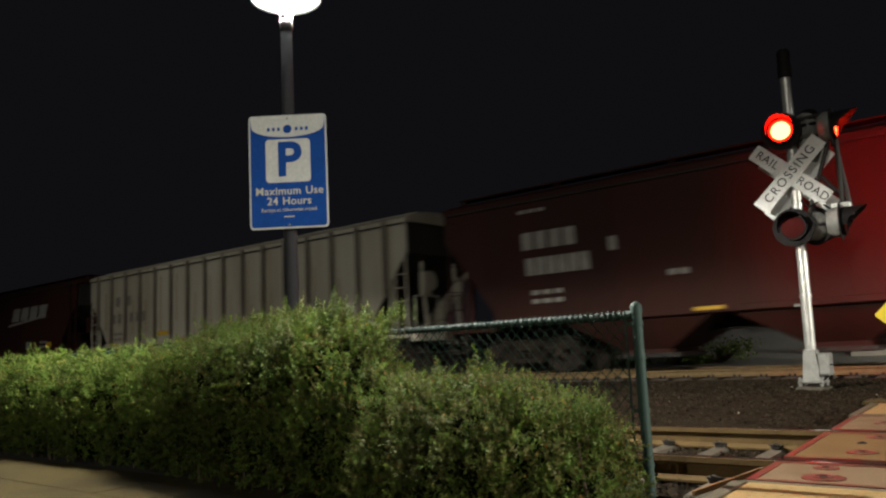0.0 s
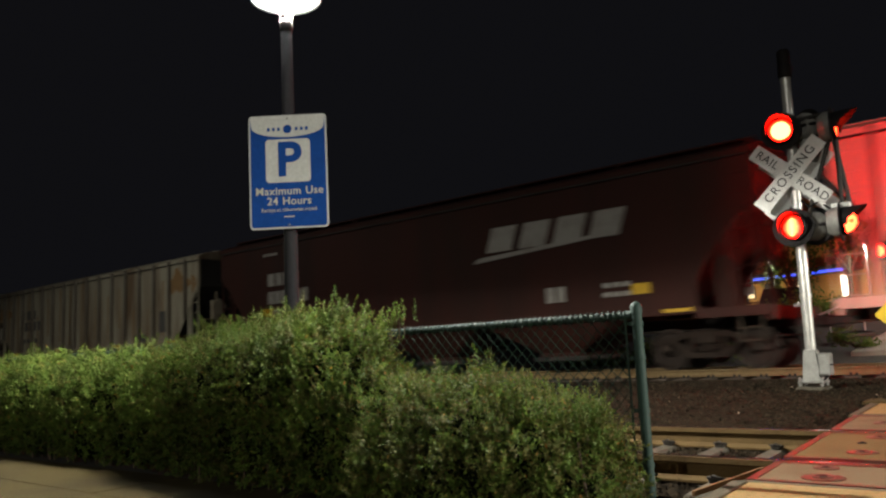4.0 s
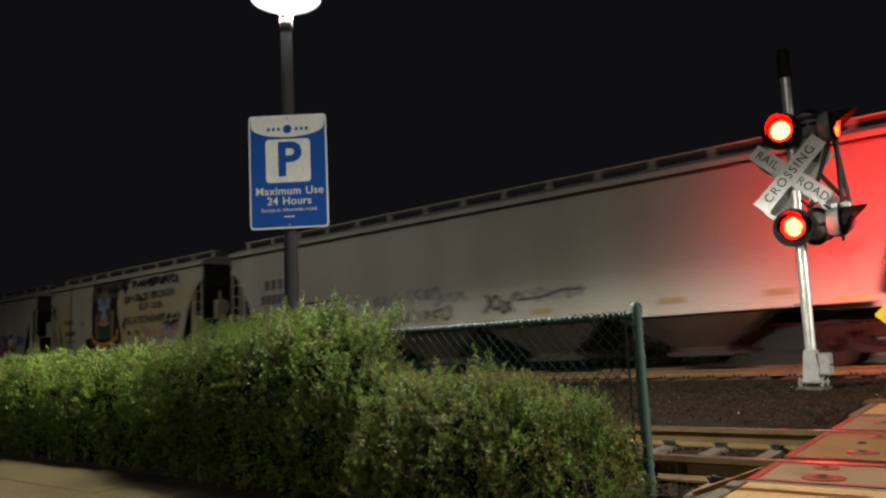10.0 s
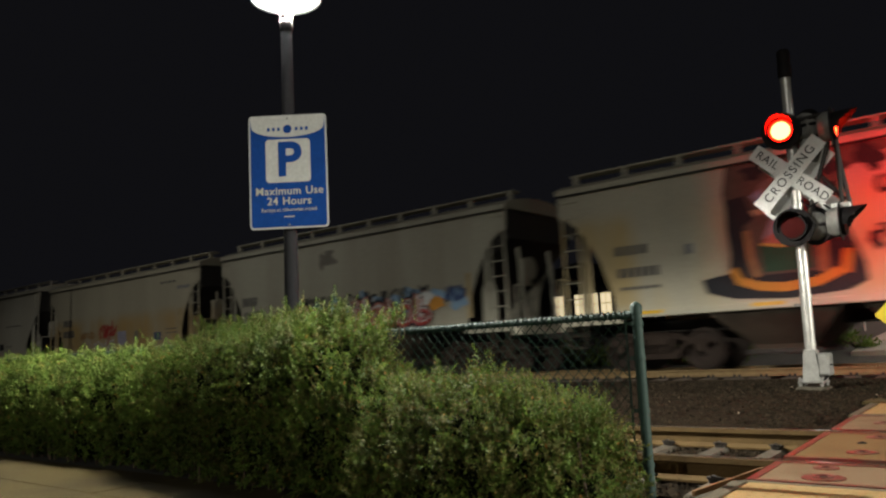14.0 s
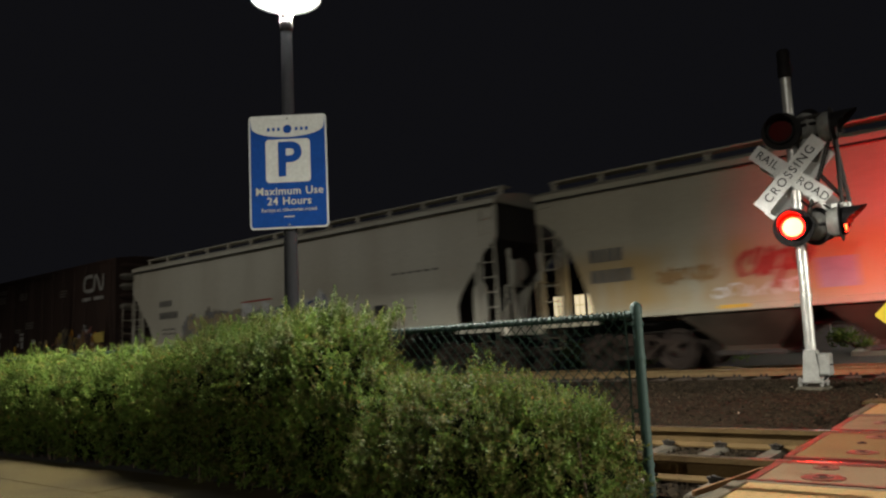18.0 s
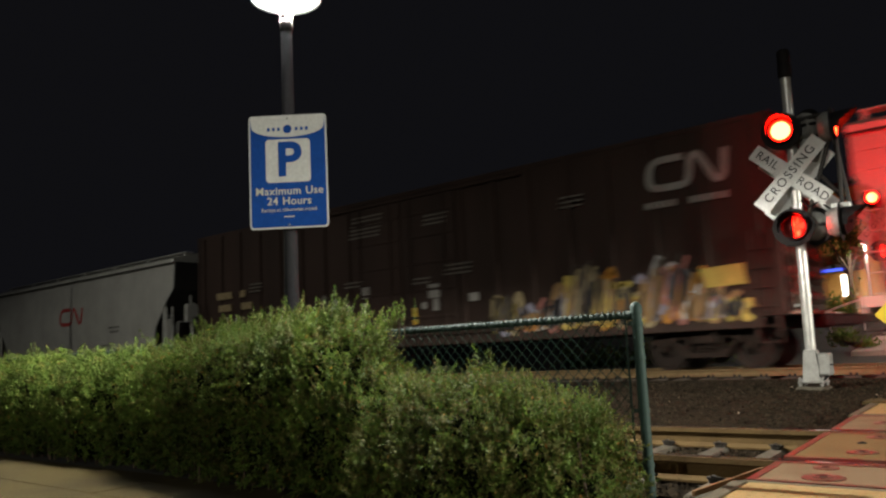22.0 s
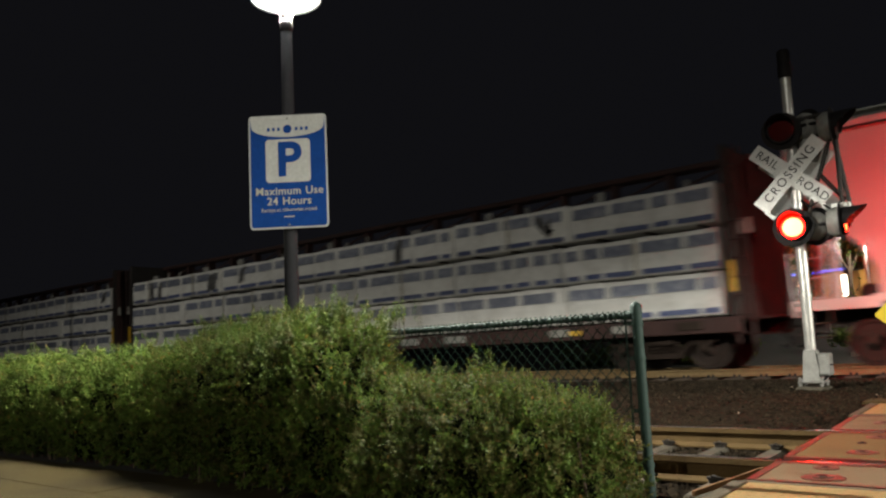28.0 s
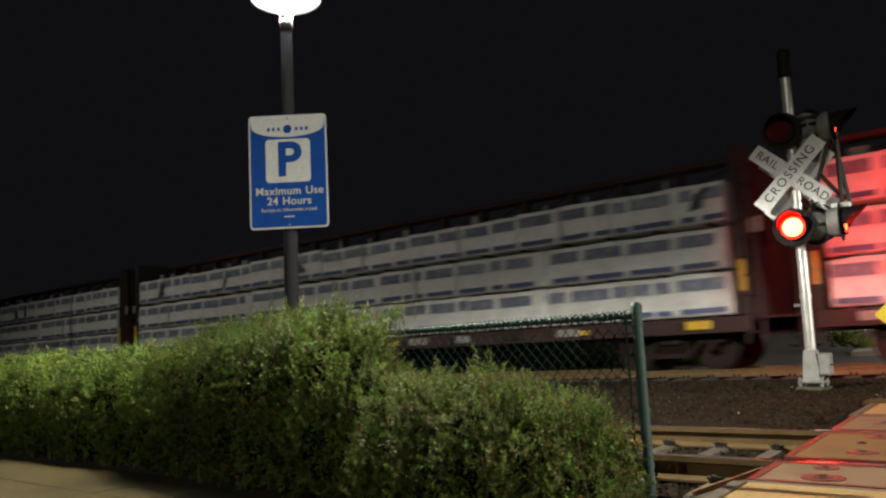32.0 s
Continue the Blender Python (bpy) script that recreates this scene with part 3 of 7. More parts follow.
# ---- chain-link fence ----
def fence():
    t = thing("chain_link_fence", "green vinyl-coated chain-link fence with round steel posts", "fence")
    y, top, bot = 3.75, 0.845, -0.10
    def post(x, r, h, name):
        o = part(name, Shape().lathe([(r, -0.2), (r, h - 0.05)], n=16).rod((x * 0, 0, 0), (0, 0, 0.001), 0.001), M_POST, t, m=pose(x, y, 0))
        part("post_cap", Shape().lathe([(r + 0.004, h - 0.06), (r + 0.004, h - 0.02), (r * 0.8, h - 0.005), (r * 0.3, h + 0.004), (0.0, h + 0.005)], n=16, caps=False), M_POST, o, "worn domed post cap")
        for z in (0.80, 0.62, 0.35, 0.08):
            part("tension_band", Shape().lathe([(r + 0.004, z - 0.012), (r + 0.004, z + 0.012)], n=16, caps=False).box(-r - 0.028, -r, -0.004, 0.004, z - 0.01, z + 0.01), M_POST, o)
    post(-1.775, 0.027, 0.91, "end_post")
    for x in (-4.78, -7.78, -10.78, -13.78, -16.78):
        post(x, 0.024, 0.84, "line_post")
    part("top_rail", Shape().rod((-20, y, top), (-1.80, y, top), 0.019, n=10), M_POST, t)
    part("rail_cup", Shape().lathe([(0.024, 0.0), (0.026, 0.03), (0.02, 0.05)], axis=(-1, 0, 0), at=(-1.80, y, top), n=12), M_POST, t)
    part("tension_bar", Shape().box(-1.842, -1.832, y - 0.012, y - 0.006, bot, top, 0), M_POST, t)
    wire, step, r = Shape(), 0.066, 0.0027
    x_hi, x_lo, h = -1.835, -7.0, top + 0.015 - bot
    def strand(ax, az, bx, bz, yy):
        d = Vector((bx - ax, 0, bz - az)).normalized()
        n = Vector((-d.z, 0, d.x)) * r
        p = []
        for x, z in ((ax, az), (bx, bz)):
            for ox, oy in ((n, 0), (None, r), (-n, 0), (None, -r)):
                p.append((x + (ox.x if ox else 0), yy + oy, z + (ox.z if ox else 0)))
        wire.add(p, [(0, 1, 5, 4), (1, 2, 6, 5), (2, 3, 7, 6), (3, 0, 4, 7)])
    k = 0.92
    a = x_lo
    while a < x_hi + h * k:
        for sgn in (1, -1):
            ax, bx = (a, a - h * k) if sgn > 0 else (a - h * k, a)
            az, bz = bot, top + 0.015
            lo, hi = min(ax, bx), max(ax, bx)
            if hi <= x_lo or lo >= x_hi:
                continue
            if hi > x_hi:
                f = (hi - x_hi) / (hi - lo)
                if ax > bx:
                    ax, az = x_hi, az + (bz - az) * f
                else:
                    bx, bz = x_hi, bz - (bz - az) * f
            strand(ax, az, bx, bz, y - 0.024 + sgn * 0.002)
        a += step
    o = part("chain_link", wire, M_FENCE, t, "green diamond wire mesh")
    tie = Shape()
    a = x_lo
    while a < x_hi:
        tie.pipe([(a, y - 0.024, top - 0.03), (a + 0.012, y - 0.030, top + 0.012), (a + 0.02, y - 0.008, top + 0.026), (a + 0.036, y - 0.024, top - 0.01)], 0.003, 4)
        a += step / 2
    tagged(part("wire_twist", tie, M_FENCE, t, "row of twisted wire ends along the rail"), kind="stuff")


fence()


# ---- hedges ----
def unit(a):
    return a / np.maximum(np.linalg.norm(a, axis=1), 1e-9)[:, None]


def leaf_mesh(name, tip, base, side, up):
    """Many small folded leaves, each of two faces along its midrib, in one mesh."""
    m = len(base)
    mid = (base + tip) / 2
    v = np.stack([base, mid + side + up, tip, mid - side + up], 1).reshape(-1, 3)
    me = bpy.data.meshes.new(name)
    me.vertices.add(4 * m)
    me.vertices.foreach_set("co", v.ravel())
    k = np.arange(0, 4 * m, 4)
    tri = np.stack([k, k + 1, k + 2, k, k + 2, k + 3], 1).ravel()
    me.loops.add(6 * m)
    me.loops.foreach_set("vertex_index", tri)
    me.polygons.add(2 * m)
    me.polygons.foreach_set("loop_start", np.arange(0, 6 * m, 3))
    me.update(calc_edges=True)
    return me


def bush(name, label, blobs, sprigs, filler, seed, leaf=0.016, shoots=(), dull=0.35, long=0.10, clump=0.022, square=4.0):
    """A hedge of leafy sprigs over a looser inner fill, on lumps given by centre and half sizes."""
    rng = np.random.default_rng(seed)
    t = thing(name, label, "hedge", group="clipped hedge")
    C = np.array([b[:3] for b in blobs], float)
    R = np.array([b[3:6] for b in blobs], float)
    area = (R[:, 0] * R[:, 1] + R[:, 1] * R[:, 2] + R[:, 0] * R[:, 2])

    def scatter(count, r0, r1, inner):
        pts, nor = [], []
        while count > 0:
            k = rng.choice(len(blobs), 4000, p=area / area.sum())
            d = unit(rng.normal(size=(4000, 3)))
            d /= ((np.abs(d) ** square).sum(1) ** (1 / square))[:, None] ** 0.35
            lump = 1 + 0.07 * np.sin(d[:, 0] * 9 + k) * np.sin(d[:, 1] * 8 + 2 * k) + 0.05 * np.sin(d[:, 2] * 13 + d[:, 0] * 11 + k)
            p = C[k] + d * R[k] * (rng.uniform(r0, r1, 4000) * lump)[:, None]
            wave = np.sin(p[:, 0] * 23 + seed) * np.sin(p[:, 1] * 21) + np.sin(p[:, 2] * 25 + p[:, 0] * 11) * np.sin(p[:, 0] * 33 - p[:, 2] * 9)
            p = p + unit(d) * (wave * clump)[:, None]
            ok = (p[:, 2] > -0.05) & (rng.random(4000) < 0.62 + 0.5 * wave)
            for c, r in zip(C, R):
                ok &= (((p - c) / r) ** 2).sum(1) > inner
            pts.append(p[ok][:count])
            nor.append(unit(d / R[k])[ok][:count])
            count -= len(pts[-1])
        return np.concatenate(pts), np.concatenate(nor)

    # sprigs: a thin stem with leaves all round it
    p, n = scatter(sprigs, 0.80, 0.95, 0.52)
    d = unit(n * 0.75 + np.array([0, 0, 0.45]) + rng.normal(size=p.shape) * 0.42)
    ln = long * rng.uniform(0.5, 1.25, sprigs)
    if len(shoots):
        sh = np.array(shoots, float)
        sh = np.repeat(sh, 4, axis=0)
        p = np.concatenate([p, sh[:, :3] + rng.normal(size=(len(sh), 3)) * np.array([0.022, 0.022, 0.012]) - np.array([0, 0, 0.06])])
        d = np.concatenate([d, unit(np.array([0, 0, 1.0]) + rng.normal(size=(len(sh), 3)) * 0.16)])
        ln = np.concatenate([ln, sh[:, 3] * rng.uniform(0.35, 0.85, len(sh)) + 0.05])
    per = np.maximum(9, (ln / 0.0055)).astype(int)
    who = np.repeat(np.arange(len(p)), per)
    f = np.concatenate([(np.arange(k) + 0.5) / k for k in per])
    N = len(who)
    D = d[who]
    u = unit(np.cross(D, np.array([0.31, 0.52, 0.80])))
    w = np.cross(D, u)
    a = f * per[who] * 2.4 + rng.uniform(0, 6.28, len(p))[who] + rng.normal(0, 0.4, N)
    out = u * np.cos(a)[:, None] + w * np.sin(a)[:, None]
    base = p[who] + D * (ln[who] * f)[:, None]
    way = unit(D * (0.35 + 0.9 * f[:, None] ** 2) + out * 0.95 + rng.normal(size=(N, 3)) * 0.22)
    L = leaf * 2 * (0.65 + 0.5 * rng.random(N)) * (1.1 - 0.45 * f)
    side = unit(np.cross(way, D + rng.normal(size=(N, 3)) * 0.25))
    tip = base + way * L[:, None]
    fold = unit(np.cross(side, way)) * (L * 0.07)[:, None]
    rows = [(base, tip, side * (L * 0.20)[:, None], fold, who)]
    # inner fill
    q, qn = scatter(filler, 0.62, 0.90, 0.34)
    way = unit(rng.normal(size=q.shape) + qn * 0.5)
    L = leaf * 2 * (0.8 + 0.5 * rng.random(filler))
    side = unit(np.cross(way, rng.normal(size=q.shape)))
    rows.append((q, q + way * L[:, None], side * (L * 0.22)[:, None], unit(np.cross(side, way)) * (L * 0.07)[:, None], np.arange(filler) + len(p)))
    base, tip, side, fold, who = (np.concatenate([r[i] for r in rows]) for i in range(5))
    dice = rng.random(who.max() + 1)[who]
    single = rng.random(len(who))
    pale = single < 0.012
    for nm, sel, mt in (("leaves", (dice >= dull) & ~pale, M_LEAF), ("dull_leaves", (dice < dull) & ~pale, M_LEAF_DULL), ("yellowed_leaves", pale, M_LEAF_YELLOW)):
        me = leaf_mesh(nm, tip[sel], base[sel], side[sel], fold[sel])
        me.materials.append(mt)
        tagged(part(nm, me, None, t), kind="stuff")
    # solid core that blocks the view; its near-black stands for shade between leaves
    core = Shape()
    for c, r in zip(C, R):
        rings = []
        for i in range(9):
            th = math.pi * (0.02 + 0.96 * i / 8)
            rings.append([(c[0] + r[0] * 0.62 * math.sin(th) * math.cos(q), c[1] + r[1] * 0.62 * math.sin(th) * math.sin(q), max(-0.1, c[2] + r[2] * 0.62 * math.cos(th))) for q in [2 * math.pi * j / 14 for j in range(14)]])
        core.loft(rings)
    tagged(part("inner_mass", core, M_CORE, t, "solid near-black core for the shade inside the hedge"), kind="stuff")
    stem = Shape()
    for c, r in zip(C, R):
        for j in range(5):
            x, y = c[0] + rng.uniform(-0.4, 0.4) * r[0], c[1] + rng.uniform(-0.4, 0.4) * r[1]
            stem.rod((x, y, -0.12), (x + rng.uniform(-0.1, 0.1), y + rng.uniform(-0.1, 0.1), c[2] + r[2] * 0.7), 0.012, 0.003, 5)
    for x, y, z, h in shoots:
        stem.rod((x, y, z - 0.15), (x, y, z + h * 0.5), 0.003, 0.001, 4)
    tagged(part("stem_mass", stem, M_TWIG, t, "thin brown stems"), kind="stuff")
    return t


rs = random.Random(11)
big = [(-4.82, 3.36, 0.40, 0.60, 0.40, 0.54), (-4.33, 3.36, 0.45, 0.56, 0.40, 0.56), (-3.80, 3.28, 0.45, 0.52, 0.40, 0.56), (-3.46, 3.22, 0.45, 0.36, 0.36, 0.52), (-3.18, 3.16, 0.24, 0.28, 0.34, 0.46), (-4.0, 3.10, 0.22, 0.9, 0.26, 0.36), (-3.3, 3.02, 0.20, 0.45, 0.24, 0.34), (-4.9, 3.16, 0.2, 0.5, 0.24, 0.36), (-4.90, 3.10, 0.50, 0.5, 0.24, 0.32), (-4.4, 3.06, 0.56, 0.5, 0.24, 0.32), (-3.95, 3.02, 0.56, 0.42, 0.24, 0.32)]
big_shoots = [(-4.10 + rs.uniform(-0.95, 1.0), 3.25 + rs.uniform(-0.15, 0.15), 0.92 + rs.uniform(-0.05, 0.05), rs.uniform(0.05, 0.13)) for _ in range(34)] + [(-3.42, 3.18, 0.95, 0.24), (-3.47, 3.2, 0.95, 0.17), (-3.55, 3.2, 0.94, 0.19), (-3.62, 3.22, 0.94, 0.15), (-3.75, 3.18, 0.93, 0.17), (-3.95, 3.2, 0.93, 0.14), (-4.3, 3.2, 0.95, 0.15), (-4.55, 3.2, 0.92, 0.14), (-4.75, 3.2, 0.90, 0.13), (-5.0, 3.25, 0.88, 0.12)]
bush("hedge", "tall leafy green hedge bush with upright shoots beside the path", big, 4600, 42000, 21, 0.0150, big_shoots, dull=0.32)
small = [(-2.72, 3.08, 0.15, 0.40, 0.36, 0.42), (-2.32, 3.06, 0.18, 0.40, 0.36, 0.42), (-1.95, 3.05, 0.11, 0.34, 0.34, 0.40), (-1.76, 3.08, 0.02, 0.20, 0.30, 0.40), (-2.3, 2.90, 0.02, 0.6, 0.22, 0.34)]
small_shoots = [(-2.3 + rs.uniform(-0.55, 0.6), 3.06 + rs.uniform(-0.15, 0.15), 0.47 + rs.uniform(-0.07, 0.04), rs.uniform(0.04, 0.12)) for _ in range(30)]
bush("hedge", "lower thinner hedge bush with dull leaves at the fence end", small, 2300, 20000, 22, 0.0130, small_shoots, dull=0.48, long=0.09, clump=0.034)
left = [(-5.45 - 0.62 * i, 3.42 + 0.03 * math.sin(i), 0.36, 0.55, 0.42, 0.52 + 0.02 * math.sin(2 * i)) for i in range(11)] + [(-5.8 - 0.9 * i, 3.26, 0.12, 0.7, 0.20, 0.32) for i in range(7)] + [(-5.55 - 0.75 * i, 3.26, 0.44, 0.6, 0.20, 0.30) for i in range(9)]
left_shoots = [(-5.3 - rs.random() * 5, 3.4 + rs.uniform(-0.25, 0.25), 0.82 + rs.uniform(-0.03, 0.03), rs.uniform(0.03, 0.08)) for _ in range(50)]
bush("hedge", "long low clipped green hedge running along the path", left, 5600, 52000, 23, 0.0165, left_shoots, dull=0.12, long=0.08, clump=0.012)


# ---- crossing signal mast ----
MAST = pose(-2.60, 10.30, 0.03, 0, 0.85, 0)
FLASH = []


def flasher(mast, at, turn, low, lit, tube=False, deep=0.15):
    """A round red lamp on the mast. The lit insert swings inside its closed housing."""
    lamp = part("flasher", Shape().lathe([(0.03, 0.176), (0.13, 0.166), (0.168, 0.06), (0.168, -0.01), (0.158, -0.01), (0.158, 0.05), (0.150, 0.152), (0.0, 0.16)], axis=(0, 1, 0), n=28, caps=False), M_BLACK, mast, "black round flasher housing", pose(*at, 0, 0, turn))
    part("backing_disc", Shape().lathe([(0.16, 0.03), (0.243, 0.03), (0.243, 0.036), (0.16, 0.036)], axis=(0, 1, 0), n=36, caps=False), M_BLACK, lamp, "black target disc")
    part("back_plate", Shape().lathe([(0.0, 0.182), (0.14, 0.182), (0.185, 0.11), (0.185, 0.037)], axis=(0, 1, 0), n=28, caps=False), M_ALU, lamp, "grey cast back")
    part("baffle", Shape().lathe([(0.139, -0.020), (0.167, -0.020), (0.167, -0.012), (0.139, -0.017), (0.139, -0.020)], axis=(0, 1, 0), n=28, caps=False), M_BLACK, lamp)
    hood = Shape()
    outer, inner = [], []
    for i in range(19):
        # tube: full-round hood added on the rear lamps to narrow their red spill
        a = radians(-90 + 360 * i / 18) if tube else radians(-20 + 220 * i / 18)
        c, s = math.cos(a), math.sin(a)
        reach = 0.14 + 0.05 * max(0.0, s) if tube else 0.05 + deep * max(0.0, s)
        outer.append(((0.172 * c, -0.01, 0.172 * s), (0.178 * c, -reach, 0.178 * s)))
    hood.loft([[o[0] for o in outer], [o[1] for o in outer]], closed=False)
    hood.loft([[(o[0][0] * 0.97, o[0][1], o[0][2] * 0.97) for o in outer], [(o[1][0] * 0.97, o[1][1], o[1][2] * 0.97) for o in outer]], closed=False)
    part("hood", hood, M_BLACK, lamp, "black lamp hood")
    turner = Shape().lathe([(0.0, -0.016), (0.116, -0.013), (0.146, -0.007)], axis=(0, 1, 0), n=28, caps=False)
    k = len(turner.f)
    turner.lathe([(0.0, 0.014), (0.095, 0.012), (0.150, 0.004), (0.152, 0.0), (0.150, -0.004), (0.147, -0.0065)], axis=(0, 1, 0), n=28, caps=False)
    me = mesh_of("lamp_insert", turner, lit, M_RED_OFF, M_RED_RIM if lit is M_RED_FRONT else lit)
    for i, q in enumerate(me.polygons):
        q.material_index = (0 if i < k / 2 else 2) if i < k else 1
    ins = part("lamp_insert", me, None, lamp, "red lamp insert")
    FLASH.append((ins, low))
    return lamp


def signal_mast(where, up=0.0):
    """up: how much taller it is than the near one."""
    t = thing("crossing_signal", "aluminium crossing signal mast with crossbuck and red flashers", "railway signal", where, "crossing signals")
    part("foundation", Shape().box(-0.175, 0.175, -0.175, 0.175, -0.30, 0.035, 0.02), M_TIE, t, "rough concrete footing")
    part("base_plate", Shape().box(-0.15, 0.15, -0.15, 0.15, 0.075, 0.105, 0.008), M_ALU, t)
    for x in (-0.122, 0.122):
        for y in (-0.122, 0.122):
            part("anchor_bolt", Shape().rod((x, y, 0.0), (x, y, 0.15), 0.014).rod((x, y, 0.105), (x, y, 0.135), 0.026, n=6).rod((x, y, 0.045), (x, y, 0.075), 0.026, n=6), M_ALU, t)
    part("pedestal", Shape().loft([[(-a, -a, z), (a, -a, z), (a, a, z), (-a, a, z)] for a, z in ((0.106, 0.105), (0.100, 0.14), (0.074, 0.45), (0.070, 0.48))]), M_ALU, t, "tapered cast aluminium pedestal")
    part("junction_box", Shape().box(0.095, 0.225, -0.12, 0.09, 0.17, 0.44, 0.012), M_ALU, t, "grey junction box")
    part("box_lid", Shape().box(0.11, 0.21, -0.132, -0.12, 0.185, 0.425, 0.006), M_ALU, t)
    part("lock_bar", Shape().rod((0.22, -0.08, 0.30), (0.26, -0.08, 0.30), 0.010), M_BLACK, t)
    part("cable_stub", Shape().rod((0.13, -0.1, 0.105), (0.20, -0.06, 0.18), 0.016), M_BLACK, t)
    part("mast_tube", Shape().lathe([(0.064, 0.47), (0.064, 4.02 + up)], n=22), M_MAST, t)
    for z in (1.15, 2.02 + up, 3.28 + up):
        part("mast_clamp", Shape().lathe([(0.070, z - 0.03), (0.073, z), (0.070, z + 0.03)], n=22), M_MAST, t)
    part("bell", Shape().lathe([(0.07, 3.98), (0.085, 4.0), (0.085, 4.14), (0.075, 4.17), (0.08, 4.18), (0.08, 4.33), (0.06, 4.36), (0.0, 4.37)], n=20, caps=False), M_BLACK, t, "dark round bell on the mast top", pose(0, 0, up))
    part("gusset", Shape().box(-0.14, -0.06, -0.03, 0.03, 1.02, 1.06, 0.004), M_ALU, t)
    # crossbuck, facing the path
    buck = part("crossbuck", Shape().box(-0.12, 0.12, -0.115, -0.075, -0.05, 0.05, 0.004), M_ALU, t, "white crossbuck with black lettering", pose(-0.03, 0, 2.69 + up, 0, 0, 4))
    face = pose(0, 0, 0, 90)
    for nm, ang, y, text in (("blade_railroad", 41.8, -0.128, "RAIL     ROAD"), ("blade_crossing", -46.4, -0.140, "CROSSING")):
        b = part(nm, Shape().prism(rounded(1.10, 0.212, 0.012, 3), -0.004, 0.004), M_WHITE, buck, "white blade", pose(0, y, 0, 0, ang, 0))
        for word, x in ((text, 0.0),) if "CROSS" in text else (("RAIL", -0.335), ("ROAD", 0.335)):
            words("blade_lettering", word, 0.155 if "CROSS" in text else 0.145, M_BLACK, b, pose(x, -0.0052, 0.0) @ face, wide=1.22 if "CROSS" in text else 1.10)
    part("back_blade", Shape().prism(rounded(1.10, 0.212, 0.012, 3), -0.004, 0.004), M_WHITE, buck, "grey back of the rear crossbuck", pose(0.05, 0.13, -0.09, 0, 41.8, 0))
    part("back_blade", Shape().prism(rounded(1.10, 0.212, 0.012, 3), -0.004, 0.004), M_WHITE, buck, "grey back of the rear crossbuck", pose(0.05, 0.142, -0.09, 0, -46.4, 0))
    # cross arms and lamps
    for z, low in ((3.32 + up, False), (2.03 + up, True)):
        part("arm", Shape().rod((-0.12, 0, z), (0.62, 0.0, z), 0.022, n=10).rod((0, 0.05, z), (0.0, 0.42, z), 0.022, n=10), M_BLACK, t, "black pipe arm")
        part("arm_clamp", Shape().box(-0.09, 0.09, -0.09, 0.09, z - 0.045, z + 0.045, 0.01), M_ALU, t)
        flasher(t, (-0.03 if low else -0.07, -0.17, z - (0.02 if low else 0.06)), 5, low, M_RED_FRONT)
        flasher(t, (0.18, 0.20, z), 152, low, M_RED_BACK, True)
        flasher(t, (0.53, -0.04, z - (0.0 if low else 0.09)), 94, low, M_RED_SIDE, deep=0.21)
    brace = Shape()
    for a, b in (((0.10, 0.0, 2.1), (0.52, 0.0, 3.3)), ((0.52, 0.0, 2.25), (0.52, 0.0, 3.34)), ((0.62, 0.0, 2.1), (0.50, 0.05, 3.0)), ((0.3, 0.02, 2.65), (0.55, 0.02, 2.3)), ((0.05, 0, 3.40), (0.52, 0, 3.42))):
        brace.rod(a, b, 0.027, n=8)
    part("conduit", brace, M_DARK, t, "dark conduit and braces", pose(0, 0, up))
    part("cable", Shape().pipe([(0.07, -0.05, 2.35), (0.16, -0.1, 2.25), (0.28, -0.1, 2.30), (0.45, -0.05, 2.15), (0.6, 0, 2.1)], 0.014), M_BLACK, t, "", pose(0, 0, up))
    part("light_cover", Shape().box(0.40, 0.62, -0.06, 0.0, 2.20, 2.26, 0.015), M_WHITE, t, "small white cover", pose(0.0, 0, up))
    part("sign_back", Shape().prism(rounded(0.34, 0.30, 0.03), 0.06, 0.068), M_ALU, t, "grey back of a small plate", pose(0.17, 0.0, 3.02 + up, 0, 20, 0))


signal_mast(MAST)
signal_mast(pose(-3.22, 19.9, -0.05), 0.55)


# ---- yellow warning diamond beside the crossing ----
def diamond():
    t = thing("warning_sign", "small yellow diamond warning sign with a black arrow on a post", "sign", pose(-1.52, 10.9, 0.02, 0, 0, 12))
    part("post", Shape().rod((0, 0.03, -0.1), (0, 0.03, 1.25), 0.025), M_ALU, t)
    part("plate", Shape().prism(rounded(0.61, 0.61, 0.03), -0.004, 0.004), M_YELLOW, t, "yellow diamond plate", pose(0, 0, 0.88, 0, 45, 0))
    part("arrow", Shape().prism([(-0.26, 0.0), (-0.12, -0.09), (-0.12, -0.03), (0.2, -0.03), (0.2, 0.03), (-0.12, 0.03), (-0.12, 0.09)], -0.0065, -0.003), M_BLACK, t, "black arrow", pose(0, 0, 0.88))


diamond()


# ---- freight cars ----
CARS, WHEELS = [], []
HALF = 1.55
BULGE = {}


def side_y(car, z):
    """How far out the side of a car stands at height z."""
    b, top = BULGE.get(car.name, (0.0, 4.0))
    return HALF - b + b * math.sin(math.pi * min(1, max(0, (z - 1.2) / (top - 1.2)))) ** 0.7


